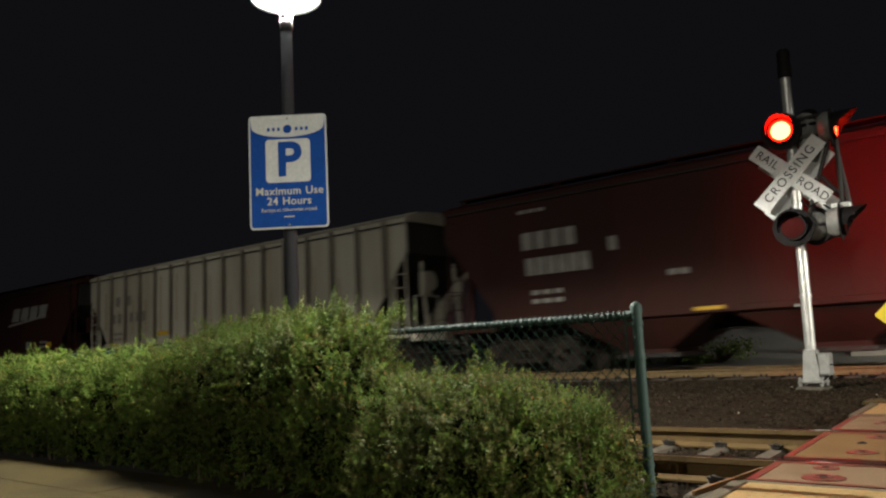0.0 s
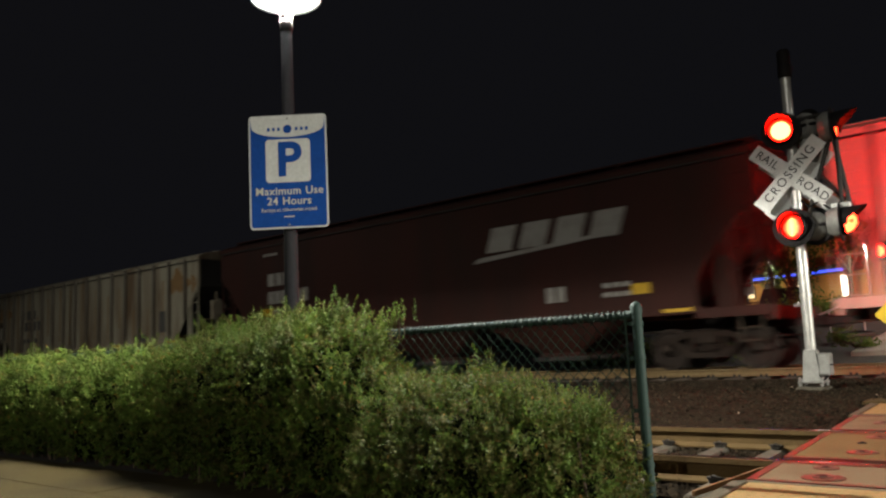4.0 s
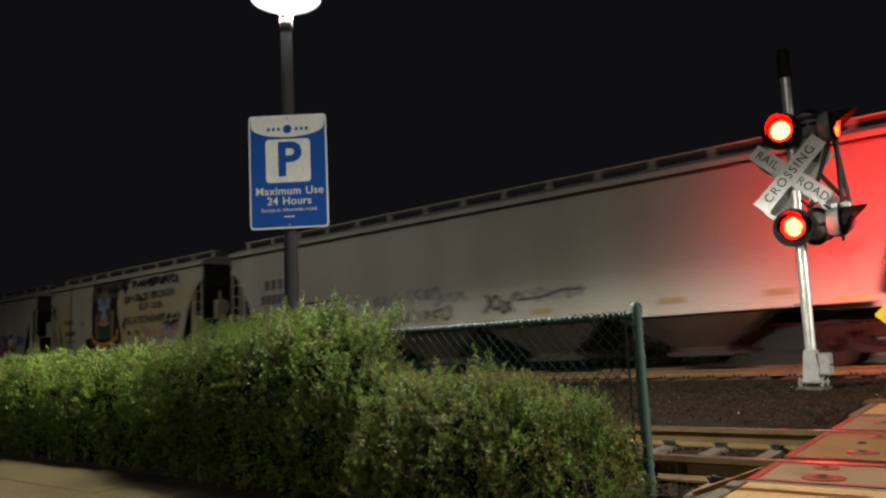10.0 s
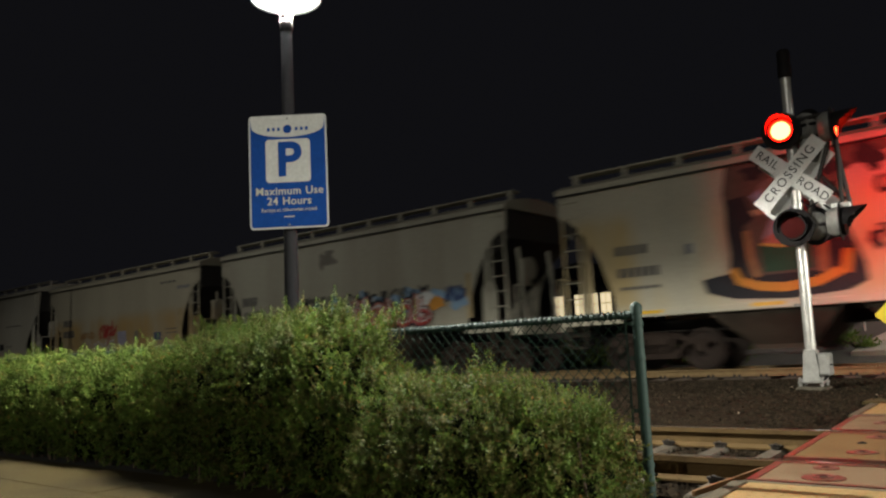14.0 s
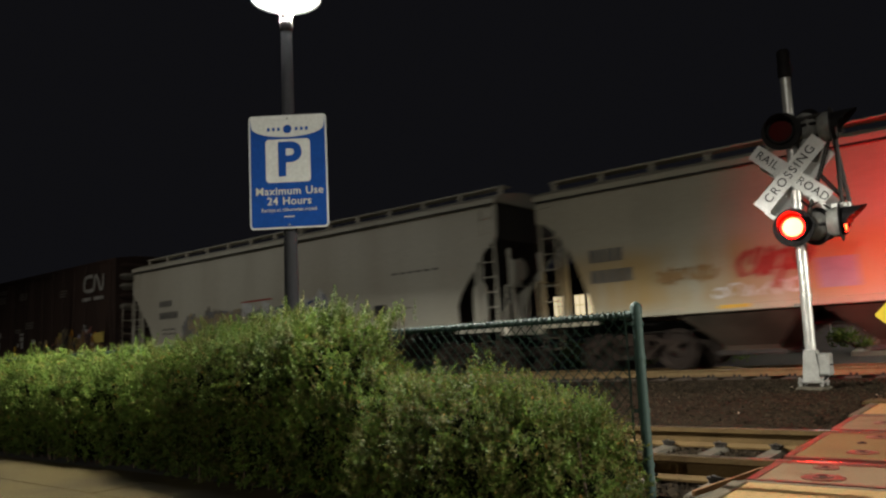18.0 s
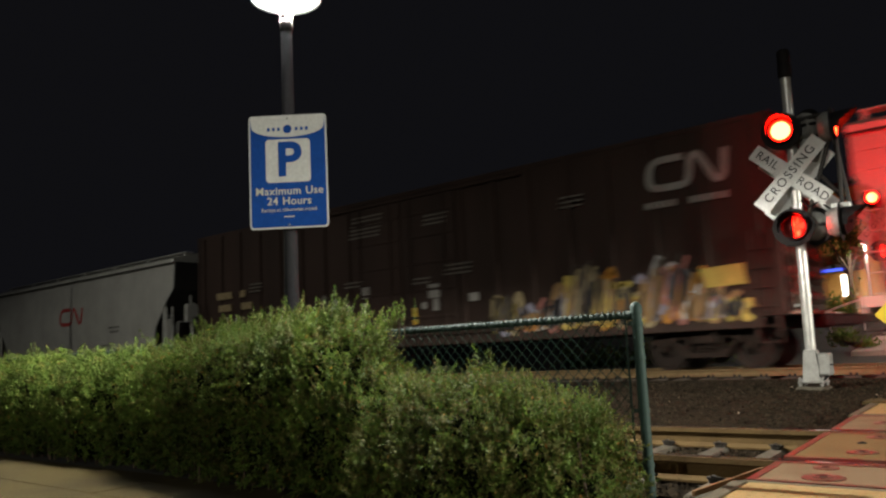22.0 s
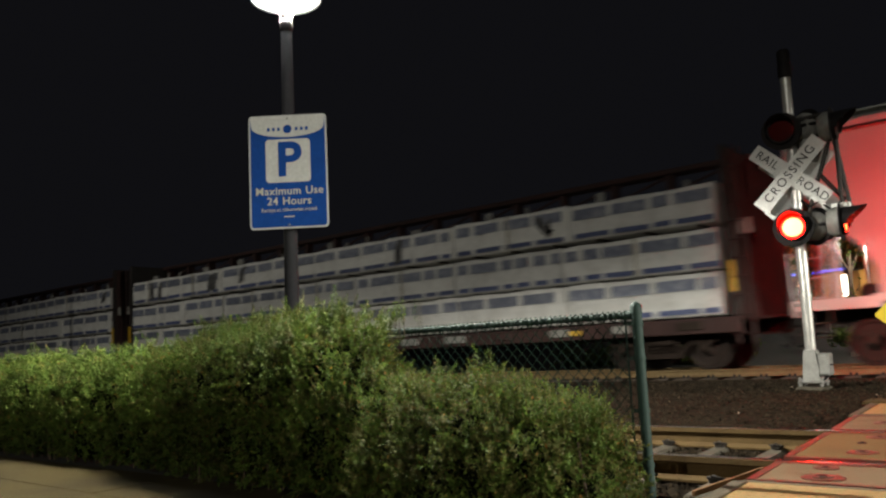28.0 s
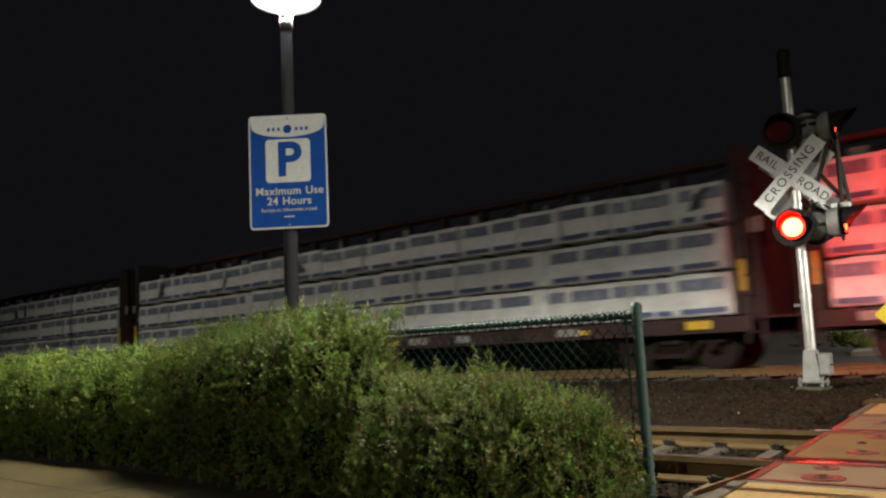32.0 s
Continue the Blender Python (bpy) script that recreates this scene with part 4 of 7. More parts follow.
def stained(name, colour, stain, z0, z1, rough=0.6, amount=0.9, scale=0.9, lo=0.38):
    """Paint with rusty washes that run down a band of the side."""
    m = mat(name, colour, rough, dirt=tuple(c * 0.7 for c in colour), amount=0.5, scale=0.7, fine=25, bump=0.05, streak=True)
    n, l = m.node_tree.nodes, m.node_tree.links
    p = n["Principled BSDF"]
    old = p.inputs["Base Color"].links[0].from_socket
    co, mp, no = n.new("ShaderNodeTexCoord"), n.new("ShaderNodeMapping"), n.new("ShaderNodeTexNoise")
    mp.inputs["Scale"].default_value = (1.0, 1.0, 0.22)
    no.inputs["Scale"].default_value, no.inputs["Detail"].default_value = scale, 6
    l.new(co.outputs["Object"], mp.inputs["Vector"])
    l.new(mp.outputs[0], no.inputs["Vector"])
    xyz = n.new("ShaderNodeSeparateXYZ")
    l.new(co.outputs["Object"], xyz.inputs[0])
    band = n.new("ShaderNodeMapRange")
    band.interpolation_type = "SMOOTHSTEP"
    band.inputs[1].default_value, band.inputs[2].default_value, band.inputs[3].default_value, band.inputs[4].default_value = z1 + 0.25, z1 - 0.35, 0.0, 1.0
    l.new(xyz.outputs[2], band.inputs[0])
    low = n.new("ShaderNodeMapRange")
    low.inputs[1].default_value, low.inputs[2].default_value = z0 - 0.15, z0 + 0.15
    l.new(xyz.outputs[2], low.inputs[0])
    ramp = n.new("ShaderNodeMapRange")
    ramp.inputs[1].default_value, ramp.inputs[2].default_value, ramp.inputs[4].default_value = lo, lo + 0.28, amount
    l.new(no.outputs[0], ramp.inputs[0])
    a, b = n.new("ShaderNodeMath"), n.new("ShaderNodeMath")
    a.operation = b.operation = "MULTIPLY"
    l.new(band.outputs[0], a.inputs[0])
    l.new(low.outputs[0], a.inputs[1])
    l.new(a.outputs[0], b.inputs[0])
    l.new(ramp.outputs[0], b.inputs[1])
    mix = n.new("ShaderNodeMix")
    mix.data_type = "RGBA"
    mix.inputs[7].default_value = (*stain, 1)
    l.new(b.outputs[0], mix.inputs[0])
    l.new(old, mix.inputs[6])
    l.new(mix.outputs[2], p.inputs["Base Color"])
    return m


M_BROWN = mat("oxide_red_paint", (0.054, 0.017, 0.012), 0.7, dirt=(0.030, 0.016, 0.012), amount=0.7, scale=0.9, fine=25, bump=0.08, streak=True, spec=0.2)
M_GREY = mat("light_grey_paint", (0.52, 0.48, 0.38), 0.55, dirt=(0.34, 0.29, 0.20), amount=0.7, scale=0.9, fine=25, bump=0.06, streak=True)
M_RUSTGREY = mat("rust_streaked_grey_paint", (0.46, 0.42, 0.31), 0.6, dirt=(0.17, 0.10, 0.05), amount=0.95, scale=1.6, fine=20, bump=0.12, streak=True)
M_PALE = mat("pale_grey_paint", (0.54, 0.52, 0.44), 0.55, dirt=(0.41, 0.38, 0.30), amount=0.6, scale=0.6, fine=25, bump=0.05, streak=True)
M_DUSK = mat("weathered_grey_paint", (0.44, 0.42, 0.33), 0.6, dirt=(0.28, 0.24, 0.18), amount=0.6, scale=0.7, fine=25, bump=0.06, streak=True)
M_CREAMED = stained("yellowed_cream_paint", (0.50, 0.46, 0.35), (0.44, 0.31, 0.10), 1.3, 3.3, amount=0.7)
M_WASHED = stained("rust_washed_paint", (0.43, 0.39, 0.29), (0.35, 0.225, 0.075), 1.3, 2.55, amount=0.85, scale=1.3, lo=0.30)
# near black: grime plus the shade of the recessed car ends
M_END_DARK = mat("dark_end_paint", (0.038, 0.033, 0.027), 0.85, dirt=(0.016, 0.014, 0.012), amount=0.8, scale=1.2, fine=20, bump=0.15, streak=True)
M_IVORY = mat("ivory_paint", (0.54, 0.51, 0.42), 0.55, dirt=(0.40, 0.35, 0.27), amount=0.6, scale=0.6, fine=25, bump=0.05, streak=True)
M_GLOSS = mat("glossy_grey_paint", (0.56, 0.55, 0.50), 0.20, dirt=(0.42, 0.41, 0.36), amount=0.5, scale=0.8, fine=1.3, bump=0.55, streak=True)
# underframe colour holds road grime and also the shade below the car
M_BAY = mat("grime_and_shade_paint", (0.064, 0.050, 0.036), 0.9, dirt=(0.03, 0.023, 0.017), amount=0.8, scale=1.5, fine=25, bump=0.15, spec=0.2)
# darker than the hopper sides, paler than the boxcar ends
M_RIB = mat("grey_rib_paint", (0.24, 0.22, 0.18), 0.7, dirt=(0.12, 0.09, 0.06), amount=0.9, scale=1.8, fine=25, bump=0.1, streak=True)
M_BOX = mat("dark_brown_paint", (0.058, 0.035, 0.027), 0.75, dirt=(0.032, 0.021, 0.016), amount=0.7, scale=0.9, fine=25, bump=0.1, streak=True, spec=0.2)
M_BEAMRED = mat("deck_red_paint", (0.045, 0.016, 0.012), 0.8, dirt=(0.022, 0.012, 0.009), amount=0.7, scale=1.5, fine=25, bump=0.1)
M_WRAP = mat("white_lumber_wrap", (0.82, 0.80, 0.75), 0.5, dirt=(0.58, 0.55, 0.50), amount=0.5, scale=2.5, fine=9, bump=0.5, vary=0.08)
M_WRAPBLUE = mat("blue_wrap_print", (0.075, 0.095, 0.20), 0.5, dirt=(0.13, 0.15, 0.25), amount=0.8, scale=7, fine=30, bump=0.2, vary=0.25)
M_WRAPPALE = mat("faded_wrap_print", (0.17, 0.185, 0.245), 0.5, dirt=(0.36, 0.37, 0.41), amount=0.75, scale=6, fine=30, bump=0.2, vary=0.2)
M_FADED = mat("faded_stencil", (0.17, 0.155, 0.13), 0.6, dirt=(0.30, 0.27, 0.22), amount=0.6, scale=7, fine=20, bump=0.02)
M_RIP = mat("torn_wrap_lining", (0.06, 0.057, 0.055), 0.7, dirt=(0.2, 0.19, 0.18), amount=0.7, scale=5, fine=20, bump=0.2)
M_STICK = mat("weathered_pale_board", (0.30, 0.29, 0.26), 0.85, dirt=(0.17, 0.16, 0.14), amount=0.6, scale=6, fine=20, bump=0.3)
M_STICKER = mat("dunnage_wood", (0.06, 0.045, 0.03), 0.9, bump=0.3)
M_STRIPE = mat("yellow_reflector", (0.75, 0.45, 0.03), 0.4, dirt=(0.5, 0.3, 0.03), scale=6, bump=0.02)
M_LOGOWHITE = mat("white_logo_paint", (0.40, 0.38, 0.34), 0.6, dirt=(0.24, 0.21, 0.18), scale=4, bump=0.02)
M_LOGORED = mat("red_logo_paint", (0.52, 0.05, 0.045), 0.45, bump=0.02)
M_STENCIL = mat("dark_stencil", (0.12, 0.114, 0.106), 0.6, bump=0.02)
INK = {k: mat("spray_" + k, c, 0.6, dirt=tuple(x * 0.7 for x in c), scale=5, fine=30, bump=0.02, spec=0.15) for k, c in {
    "black": (0.03, 0.03, 0.035), "navy": (0.05, 0.08, 0.2), "sky": (0.28, 0.42, 0.58), "pink": (0.45, 0.16, 0.17), "red": (0.40, 0.06, 0.05), "orange": (0.62, 0.28, 0.05),
    "yellow": (0.66, 0.50, 0.12), "green": (0.03, 0.10, 0.06), "white": (0.66, 0.66, 0.64), "rust": (0.36, 0.22, 0.10), "tan": (0.46, 0.36, 0.20), "grey": (0.24, 0.24, 0.25), "smoke": (0.12, 0.10, 0.08), "dust": (0.22, 0.20, 0.17), "salmon": (0.50, 0.20, 0.16), "lilac": (0.36, 0.34, 0.42)}.items()}


def shared_truck():
    ax = 0.89
    frame_s = Shape()
    for s in (-1, 1):
        y0, y1 = -0.06, 0.06
        if s > 0:
            break
        frame_s.prism([(-1.18, 0.56), (-1.10, 0.64), (-0.72, 0.66), (-0.46, 0.77), (0.46, 0.77), (0.72, 0.66), (1.10, 0.64), (1.18, 0.56), (1.02, 0.54), (0.70, 0.56), (0.42, 0.66), (-0.42, 0.66), (-0.70, 0.56), (-1.02, 0.54)], y0, y1)
        for k in (-1, 1):
            frame_s.prism([(k * 0.72, 0.58), (k * 0.60, 0.58), (k * 0.34, 0.33), (k * 0.44, 0.26)][::k], y0, y1)
            frame_s.prism([(k * 0.30, 0.68), (k * 0.38, 0.68), (k * 0.38, 0.32), (k * 0.30, 0.32)][::-k], y0, y1)
            frame_s.box(k * 0.89 - 0.15, k * 0.89 + 0.15, y0 - 0.01, y1 + 0.01, 0.50, 0.58, 0.01)
        frame_s.prism([(-0.44, 0.25), (0.44, 0.25), (0.38, 0.35), (-0.38, 0.35)], y0 - 0.03, y1 + 0.03)
    cap = Shape().lathe([(0.0, -0.06), (0.07, -0.06), (0.10, -0.02), (0.11, 0.06)], axis=(0, 1, 0), n=14, caps=False)
    spring = Shape()
    for i in range(4):
        spring.lathe([(0.05, 0.36 + 0.07 * i), (0.06, 0.385 + 0.07 * i), (0.05, 0.42 + 0.07 * i)], n=10)
    bol = Shape().box(-0.24, 0.24, -1.15, 1.15, 0.52, 0.80, 0.03)
    wheel = Shape()
    for s in (-1, 1):
        y = s * 0.7525
        wheel.lathe([(0.09, y - 0.085), (0.13, y - 0.08), (0.16, y - 0.02), (0.34, y - 0.015), (0.375, y - 0.066), (0.415, y - 0.068), (0.42, y + 0.068), (0.375, y + 0.066), (0.34, y + 0.015), (0.16, y + 0.02), (0.13, y + 0.08), (0.09, y + 0.085)], axis=(0, 1, 0), n=28)
        wheel.lathe([(0.41, y - s * 0.07), (0.446, y - s * 0.065), (0.446, y - s * 0.045), (0.41, y - s * 0.04)], axis=(0, 1, 0), n=28)
        for i in range(3):
            wheel.box(0.2, 0.24, y - 0.028, y + 0.028, -0.012, 0.012)
    wheel.rod((0, -1.05, 0), (0, 1.05, 0), 0.075, n=12)
    return ax, mesh_of("side_frame", frame_s, M_TRUCK), mesh_of("bearing_cap", cap, M_TRUCK), mesh_of("spring", spring, M_TRUCK), mesh_of("bolster", bol, M_TRUCK), mesh_of("wheelset", wheel, M_WHEEL)


AXLE, ME_FRAME, ME_CAP, ME_SPRING, ME_BOLSTER, ME_WHEEL = shared_truck()


def truck(car, x):
    t = part("truck", ME_BOLSTER, None, car, "dusty cast-steel truck", pose(x, 0, 0))
    for y in (-1.03, 1.03):
        part("side_frame", ME_FRAME, None, t, m=pose(0, y, 0))
    for s in (-1, 1):
        w = part("wheelset", ME_WHEEL, None, t, "steel wheels on an axle", pose(s * AXLE, 0, 0.42))
        WHEELS.append((w, s * AXLE))
        for y in (-1.09, 1.09):
            part("bearing_cap", ME_CAP, None, t, m=pose(s * AXLE, y, 0.46, 0, 0, 0 if y < 0 else 180))
    for y in (-1.03, 1.03):
        for dx in (-0.16, 0.0, 0.16):
            part("spring", ME_SPRING, None, t, m=pose(dx, y, 0.0))


def coupler(car, x, s):
    sh = Shape().box(min(x, x + s * 0.55), max(x, x + s * 0.55), -0.09, 0.09, 0.78, 0.94, 0.03)
    sh.box(min(x + s * 0.45, x + s * 0.72), max(x + s * 0.45, x + s * 0.72), -0.16, 0.16, 0.74, 0.98, 0.05)
    part("coupler", sh, M_DARK, car, "dark knuckle coupler")
    part("air_hose", Shape().pipe([(x + s * 0.2, -0.35, 0.75), (x + s * 0.35, -0.36, 0.55), (x + s * 0.5, -0.3, 0.38), (x + s * 0.66, -0.2, 0.42)], 0.022), M_BLACK, car)


def ladder(car, x, y, z0, z1, material, w=0.40, nm="ladder"):
    s = Shape()
    for dx in (-w / 2, w / 2):
        s.box(x + dx - 0.025, x + dx + 0.025, y - 0.02, y + 0.02, z0, z1, 0.005)
    o = part(nm, s, material, car)
    rung = mesh_of("rung", Shape().rod((x - w / 2, y - 0.03, 0), (x + w / 2, y - 0.03, 0), 0.014, n=6), material)
    for i in range(int((z1 - z0) / 0.36)):
        part("rung", rung, None, o, m=pose(0, 0, z0 + 0.2 + i * 0.36))


def bars(car, x, z, w, h, material, n=4, name="stencil_bar", gap=0.35, slant=0.0, out=0.0):
    """A line of n plain bars in place of lettering, centred at x, z."""
    step = w / n
    y = side_y(car, z) + out
    for i in range(n):
        a = x - w / 2 + step * (i + gap / 2)
        b = a + step * (1 - gap)
        s = Shape().prism([(a - slant * h / 2, z - h / 2), (b - slant * h / 2, z - h / 2), (b + slant * h / 2, z + h / 2), (a + slant * h / 2, z + h / 2)], -y - 0.012, -y + 0.02)
        part(name, s, material, car)


def ribbon(pts, w, y):
    s = Shape()
    left, right = [], []
    for i, (x, z) in enumerate(pts):
        a, b = pts[max(0, i - 1)], pts[min(len(pts) - 1, i + 1)]
        d = Vector((b[0] - a[0], b[1] - a[1]))
        d = d.normalized() if d.length > 0 else Vector((1, 0))
        left.append((x - d.y * w / 2, y, z + d.x * w / 2))
        right.append((x + d.y * w / 2, y, z - d.x * w / 2))
    n = len(pts)
    s.add(left + right, [(i, i + 1, n + i + 1, n + i) for i in range(n - 1)])
    return s


def tag(car, x0, x1, z0, z1, material, count, width, seed, y=0.006, lean=0.25, name="graffiti_stroke"):
    """Loose spray strokes with no letters in them."""
    rng = random.Random(seed)
    s = Shape()
    for i in range(count):
        cx = x0 + (x1 - x0) * (i + 0.5) / count
        h = (z1 - z0) * rng.uniform(0.55, 1.0)
        b = z0 + (z1 - z0 - h) * rng.random()
        w = (x1 - x0) / count * rng.uniform(0.5, 0.95)
        ph, kind = rng.uniform(0, 6), rng.randrange(3)
        pts = []
        for j in range(15):
            f = j / 14
            if kind == 0:
                px, pz = cx + w * 0.4 * math.sin(f * 5 + ph), b + h * f
            elif kind == 1:
                px, pz = cx + w * 0.5 * math.cos(f * 5.4 + ph), b + h * (0.5 + 0.5 * math.sin(f * 5.4 + ph))
            else:
                px, pz = cx + w * (f - 0.5), b + h * (0.5 + 0.5 * math.sin(f * 9 + ph))
            pts.append((px + lean * (pz - z0), pz))
        r = ribbon(pts, width * rng.uniform(0.7, 1.2), -y - 0.004 - 0.0004 * i)
        s.add([(px, py - side_y(car, pz), pz) for px, py, pz in r.v], r.f)
    return tagged(part(name, s, material, car, "loose spray-paint strokes"), kind="stuff")


def blobs(car, x0, x1, z0, z1, material, count, size, seed, y=0.004, name="graffiti_fill", lean=0.0):
    """Rounded spray-paint patches that overlap."""
    rng = random.Random(seed)
    s = Shape()
    for i in range(count):
        cx, cz = rng.uniform(x0, x1), rng.uniform(z0, z1)
        rx, rz = size * rng.uniform(0.5, 1.2), size * rng.uniform(0.5, 1.1)
        a = rng.uniform(0, 3)
        p = []
        for j in range(14):
            t = 2 * math.pi * j / 14
            r = 1 + 0.25 * math.sin(3 * t + a) + 0.12 * math.sin(5 * t + 2 * a)
            z = min(max(cz + rz * r * math.sin(t), 1.18), 4.0)
            p.append((cx + rx * r * math.cos(t) + lean * rz * math.sin(t), z))
        s.add([(x, -side_y(car, z) - y - 0.004 - 0.0003 * i, z) for x, z in p], [tuple(range(14))])
    return tagged(part(name, s, material, car, "rounded spray-paint patches"), kind="stuff")


def piece(car, x0, x1, z0, z1, ink, count, width, seed, y, shine="white", lean=0.15):
    """A painted piece: fat shapes with a dark outline and thin bright edges."""
    tag(car, x0, x1, z0, z1, INK["black"], count, width * 1.55, seed, y, lean, "graffiti_outline")
    tag(car, x0, x1, z0, z1, INK[ink], count, width, seed, y + 0.013, lean)
    tag(car, x0 + 0.03, x1 + 0.03, z0 + 0.04, z1 + 0.04, INK[shine], count, width * 0.22, seed, y + 0.026, lean, "graffiti_shine")


def flat(car, name, pts, ink, y, label=""):
    """One flat painted shape on the side of a car."""
    s = Shape().add([(x, -side_y(car, z) - y, z) for x, z in pts], [tuple(range(len(pts)))])
    return part(name, s, INK[ink], car, label)


def band(car, name, pts, w, ink, y, label=""):
    r = ribbon(pts, w, -y)
    s = Shape().add([(px, py - side_y(car, pz), pz) for px, py, pz in r.v], r.f)
    return part(name, s, INK[ink], car, label)


def sprayed(car, name, body, x, z, size, ink, wide=1.0):
    return words(name, body, size, INK[ink], car, pose(x, -side_y(car, z) - 0.03, z, 90), wide=wide)


END = {
    "diag": [(0.0, 3.28), (0.12, 3.16), (1.34, 1.55), (1.40, 1.42), (1.40, 1.22)],
    "bent": [(0.0, 3.30), (0.34, 2.98), (1.15, 2.02), (1.30, 1.72), (1.30, 1.22)],
    "arch": [(0.0, 3.42), (0.18, 3.38), (0.45, 3.18), (0.72, 2.82), (0.95, 2.38), (1.14, 1.85), (1.26, 1.45), (1.30, 1.22)],
}


def hopper(label, front, rear, top, paint, end="diag", ribs=0, bays=3, walk_up=0.30, posts=True, trim=None, bulge=0.0, d_front=1.35, d_rear=1.9, rungs_to=None, base=1.22):
    L = front - rear
    h = L / 2
    car = thing("hopper_car", label, "freight car", group="freight train cars")
    if bulge:
        BULGE[car.name] = (bulge, top)
    CARS.append((car, (front + rear) / 2))
    e = END[end][:-1] + [(END[end][-1][0], base)]
    if e[-2][1] <= base:
        e[-2] = (e[-2][0], base + 0.06)
    outline = [(h - d, z) for d, z in e] + [(-h + d, z) for d, z in e[::-1]] + [(-h, top), (h, top)]
    for s, nm in ((-1, "side_wall"), (1, "side_wall")):
        if bulge:
            sh = Shape()
            y_of = lambda z: s * side_y(car, z)
            zs = sorted({z for _, z in e} | {top} | {base + (top - base) * i / 24 for i in range(25)})
            cut = lambda z: float(np.interp(z, [q[1] for q in e[::-1]], [q[0] for q in e[::-1]])) if z < e[0][1] else 0.0
            n = len(zs)
            v = [(-h + cut(z), y_of(z), z) for z in zs] + [(h - cut(z), y_of(z), z) for z in zs]
            sh.add(v, [(i, n + i, n + i + 1, i + 1) if s < 0 else (i + 1, n + i + 1, n + i, i) for i in range(n - 1)])
            v2 = [(x, y - s * 0.03, z) for x, y, z in v]
            sh.add(v2, [(i + 1, n + i + 1, n + i, i) for i in range(n - 1)])
        else:
            sh = Shape().prism(outline, *sorted((s * HALF, s * (HALF - 0.045))))
        part(nm, sh, paint, car)
    # shade in the end openings is put into this shell's dark colour
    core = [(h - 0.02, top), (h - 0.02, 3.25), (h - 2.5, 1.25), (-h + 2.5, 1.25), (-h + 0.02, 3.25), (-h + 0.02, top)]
    part("hopper_shell", Shape().prism(core, -HALF + 0.13, HALF - 0.13), M_END_DARK, car, "sloping end sheets")
    roof = [(-HALF - 0.02, top - 0.10), (-HALF - 0.02, top), (-1.25, top + 0.13), (-0.6, top + 0.24), (0, top + 0.27), (0.6, top + 0.24), (1.25, top + 0.13), (HALF + 0.02, top), (HALF + 0.02, top - 0.10)]
    part("roof", Shape().loft([[(x, y, z) for y, z in roof] for x in (-h - 0.04, h + 0.04)]), paint, car)
    part("top_chord", Shape().box(-h, h, -HALF - 0.035, -HALF - 0.001, top - 0.14, top - 0.02, 0.01), paint, car)
    hat = Shape().loft([[(x, y, z) for y, z in ((-0.35, top + 0.2), (-0.33, top + 0.36), (0.33, top + 0.36), (0.35, top + 0.2))] for x in (-1.0, 1.0)])
    me_h = mesh_of("hatch", hat, paint)
    nh = max(3, int(L / 3.2))
    for i in range(nh):
        part("hatch", me_h, None, car, m=pose(-h + L * (i + 0.5) / nh, 0, 0))
    # thin dark box drawn as the shadow line below the eave
    part("eave_shadow_strip", Shape().box(-h + 0.02, h - 0.02, -HALF - 0.055, -HALF - 0.036, top - 0.165, top - 0.125, 0.006), M_END_DARK, car, "dark strip in place of the shadow under the roof edge")
    if end != "diag":
        # added plate shaped like the lit patch of the slope sheet
        a = [(h - 1.02, 1.14), (h - 0.58, 1.14), (h - 0.57, 1.95)] + [(h - 0.80 + 0.22 * math.cos(radians(q)), 1.98 + 0.30 * math.sin(radians(q))) for q in range(15, 180, 20)] + [(h - 1.02, 1.95)]
        part("lit_slope_plate", Shape().prism(a, -HALF + 0.32, -HALF + 0.36), paint, car, "round-topped pale plate standing in for the lit slope sheet")
    if walk_up:
        yw, zw = -0.95, top + walk_up
        part("running_board", Shape().box(-h + 0.1, h - 0.1, yw - 0.06, yw + 0.30, zw - 0.04, zw, 0.008), trim or paint, car, "roof walkway board")
        k = max(4, int(L / 1.25)) if posts else 6
        brk = mesh_of("walk_bracket", Shape().box(-0.05, 0.05, yw - 0.05, yw + 0.05, top + 0.05, zw - 0.04, 0.008), trim or paint)
        for i in range(k + 1):
            part("walk_bracket", brk, None, car, m=pose(-h + 0.2 + (L - 0.4) * i / k, 0, 0))
    if ribs:
        me_r = mesh_of("side_post", Shape().box(-0.05, 0.05, -HALF - 0.12, -HALF + 0.0, base, top - 0.02, 0.015), M_RIB)
        me_short = mesh_of("side_post_short", Shape().box(-0.05, 0.05, -HALF - 0.12, -HALF + 0.0, 2.1, top - 0.02, 0.015), M_RIB)
        for i in range(ribs):
            x = -h + 0.75 + (L - 1.5) * i / (ribs - 1)
            part("side_post", me_short if i in (0, ribs - 1) else me_r, None, car, m=pose(x, 0, 0))
    elif L > 12:
        seam = mesh_of("weld_seam", Shape().box(-0.02, 0.02, -HALF - 0.006, -HALF, 1.25, top - 0.1), paint)
        for i in range(int(L / 2.4)):
            if not bulge:
                part("weld_seam", seam, None, car, m=pose(-h + 2.0 + 2.4 * i, 0, 0))
    part("side_sill", Shape().box(-h + 1.2, h - 1.2, -HALF - 0.03, -HALF + 0.08, base - 0.10, base + 0.04, 0.02), trim or paint, car)
    part("side_sill", Shape().box(-h + 1.2, h - 1.2, HALF - 0.08, HALF + 0.03, base - 0.10, base + 0.04, 0.02), trim or paint, car)
    part("centre_sill", Shape().box(-h - 0.1, h + 0.1, -0.22, 0.22, 0.80, 1.06, 0.03), M_DARK, car)
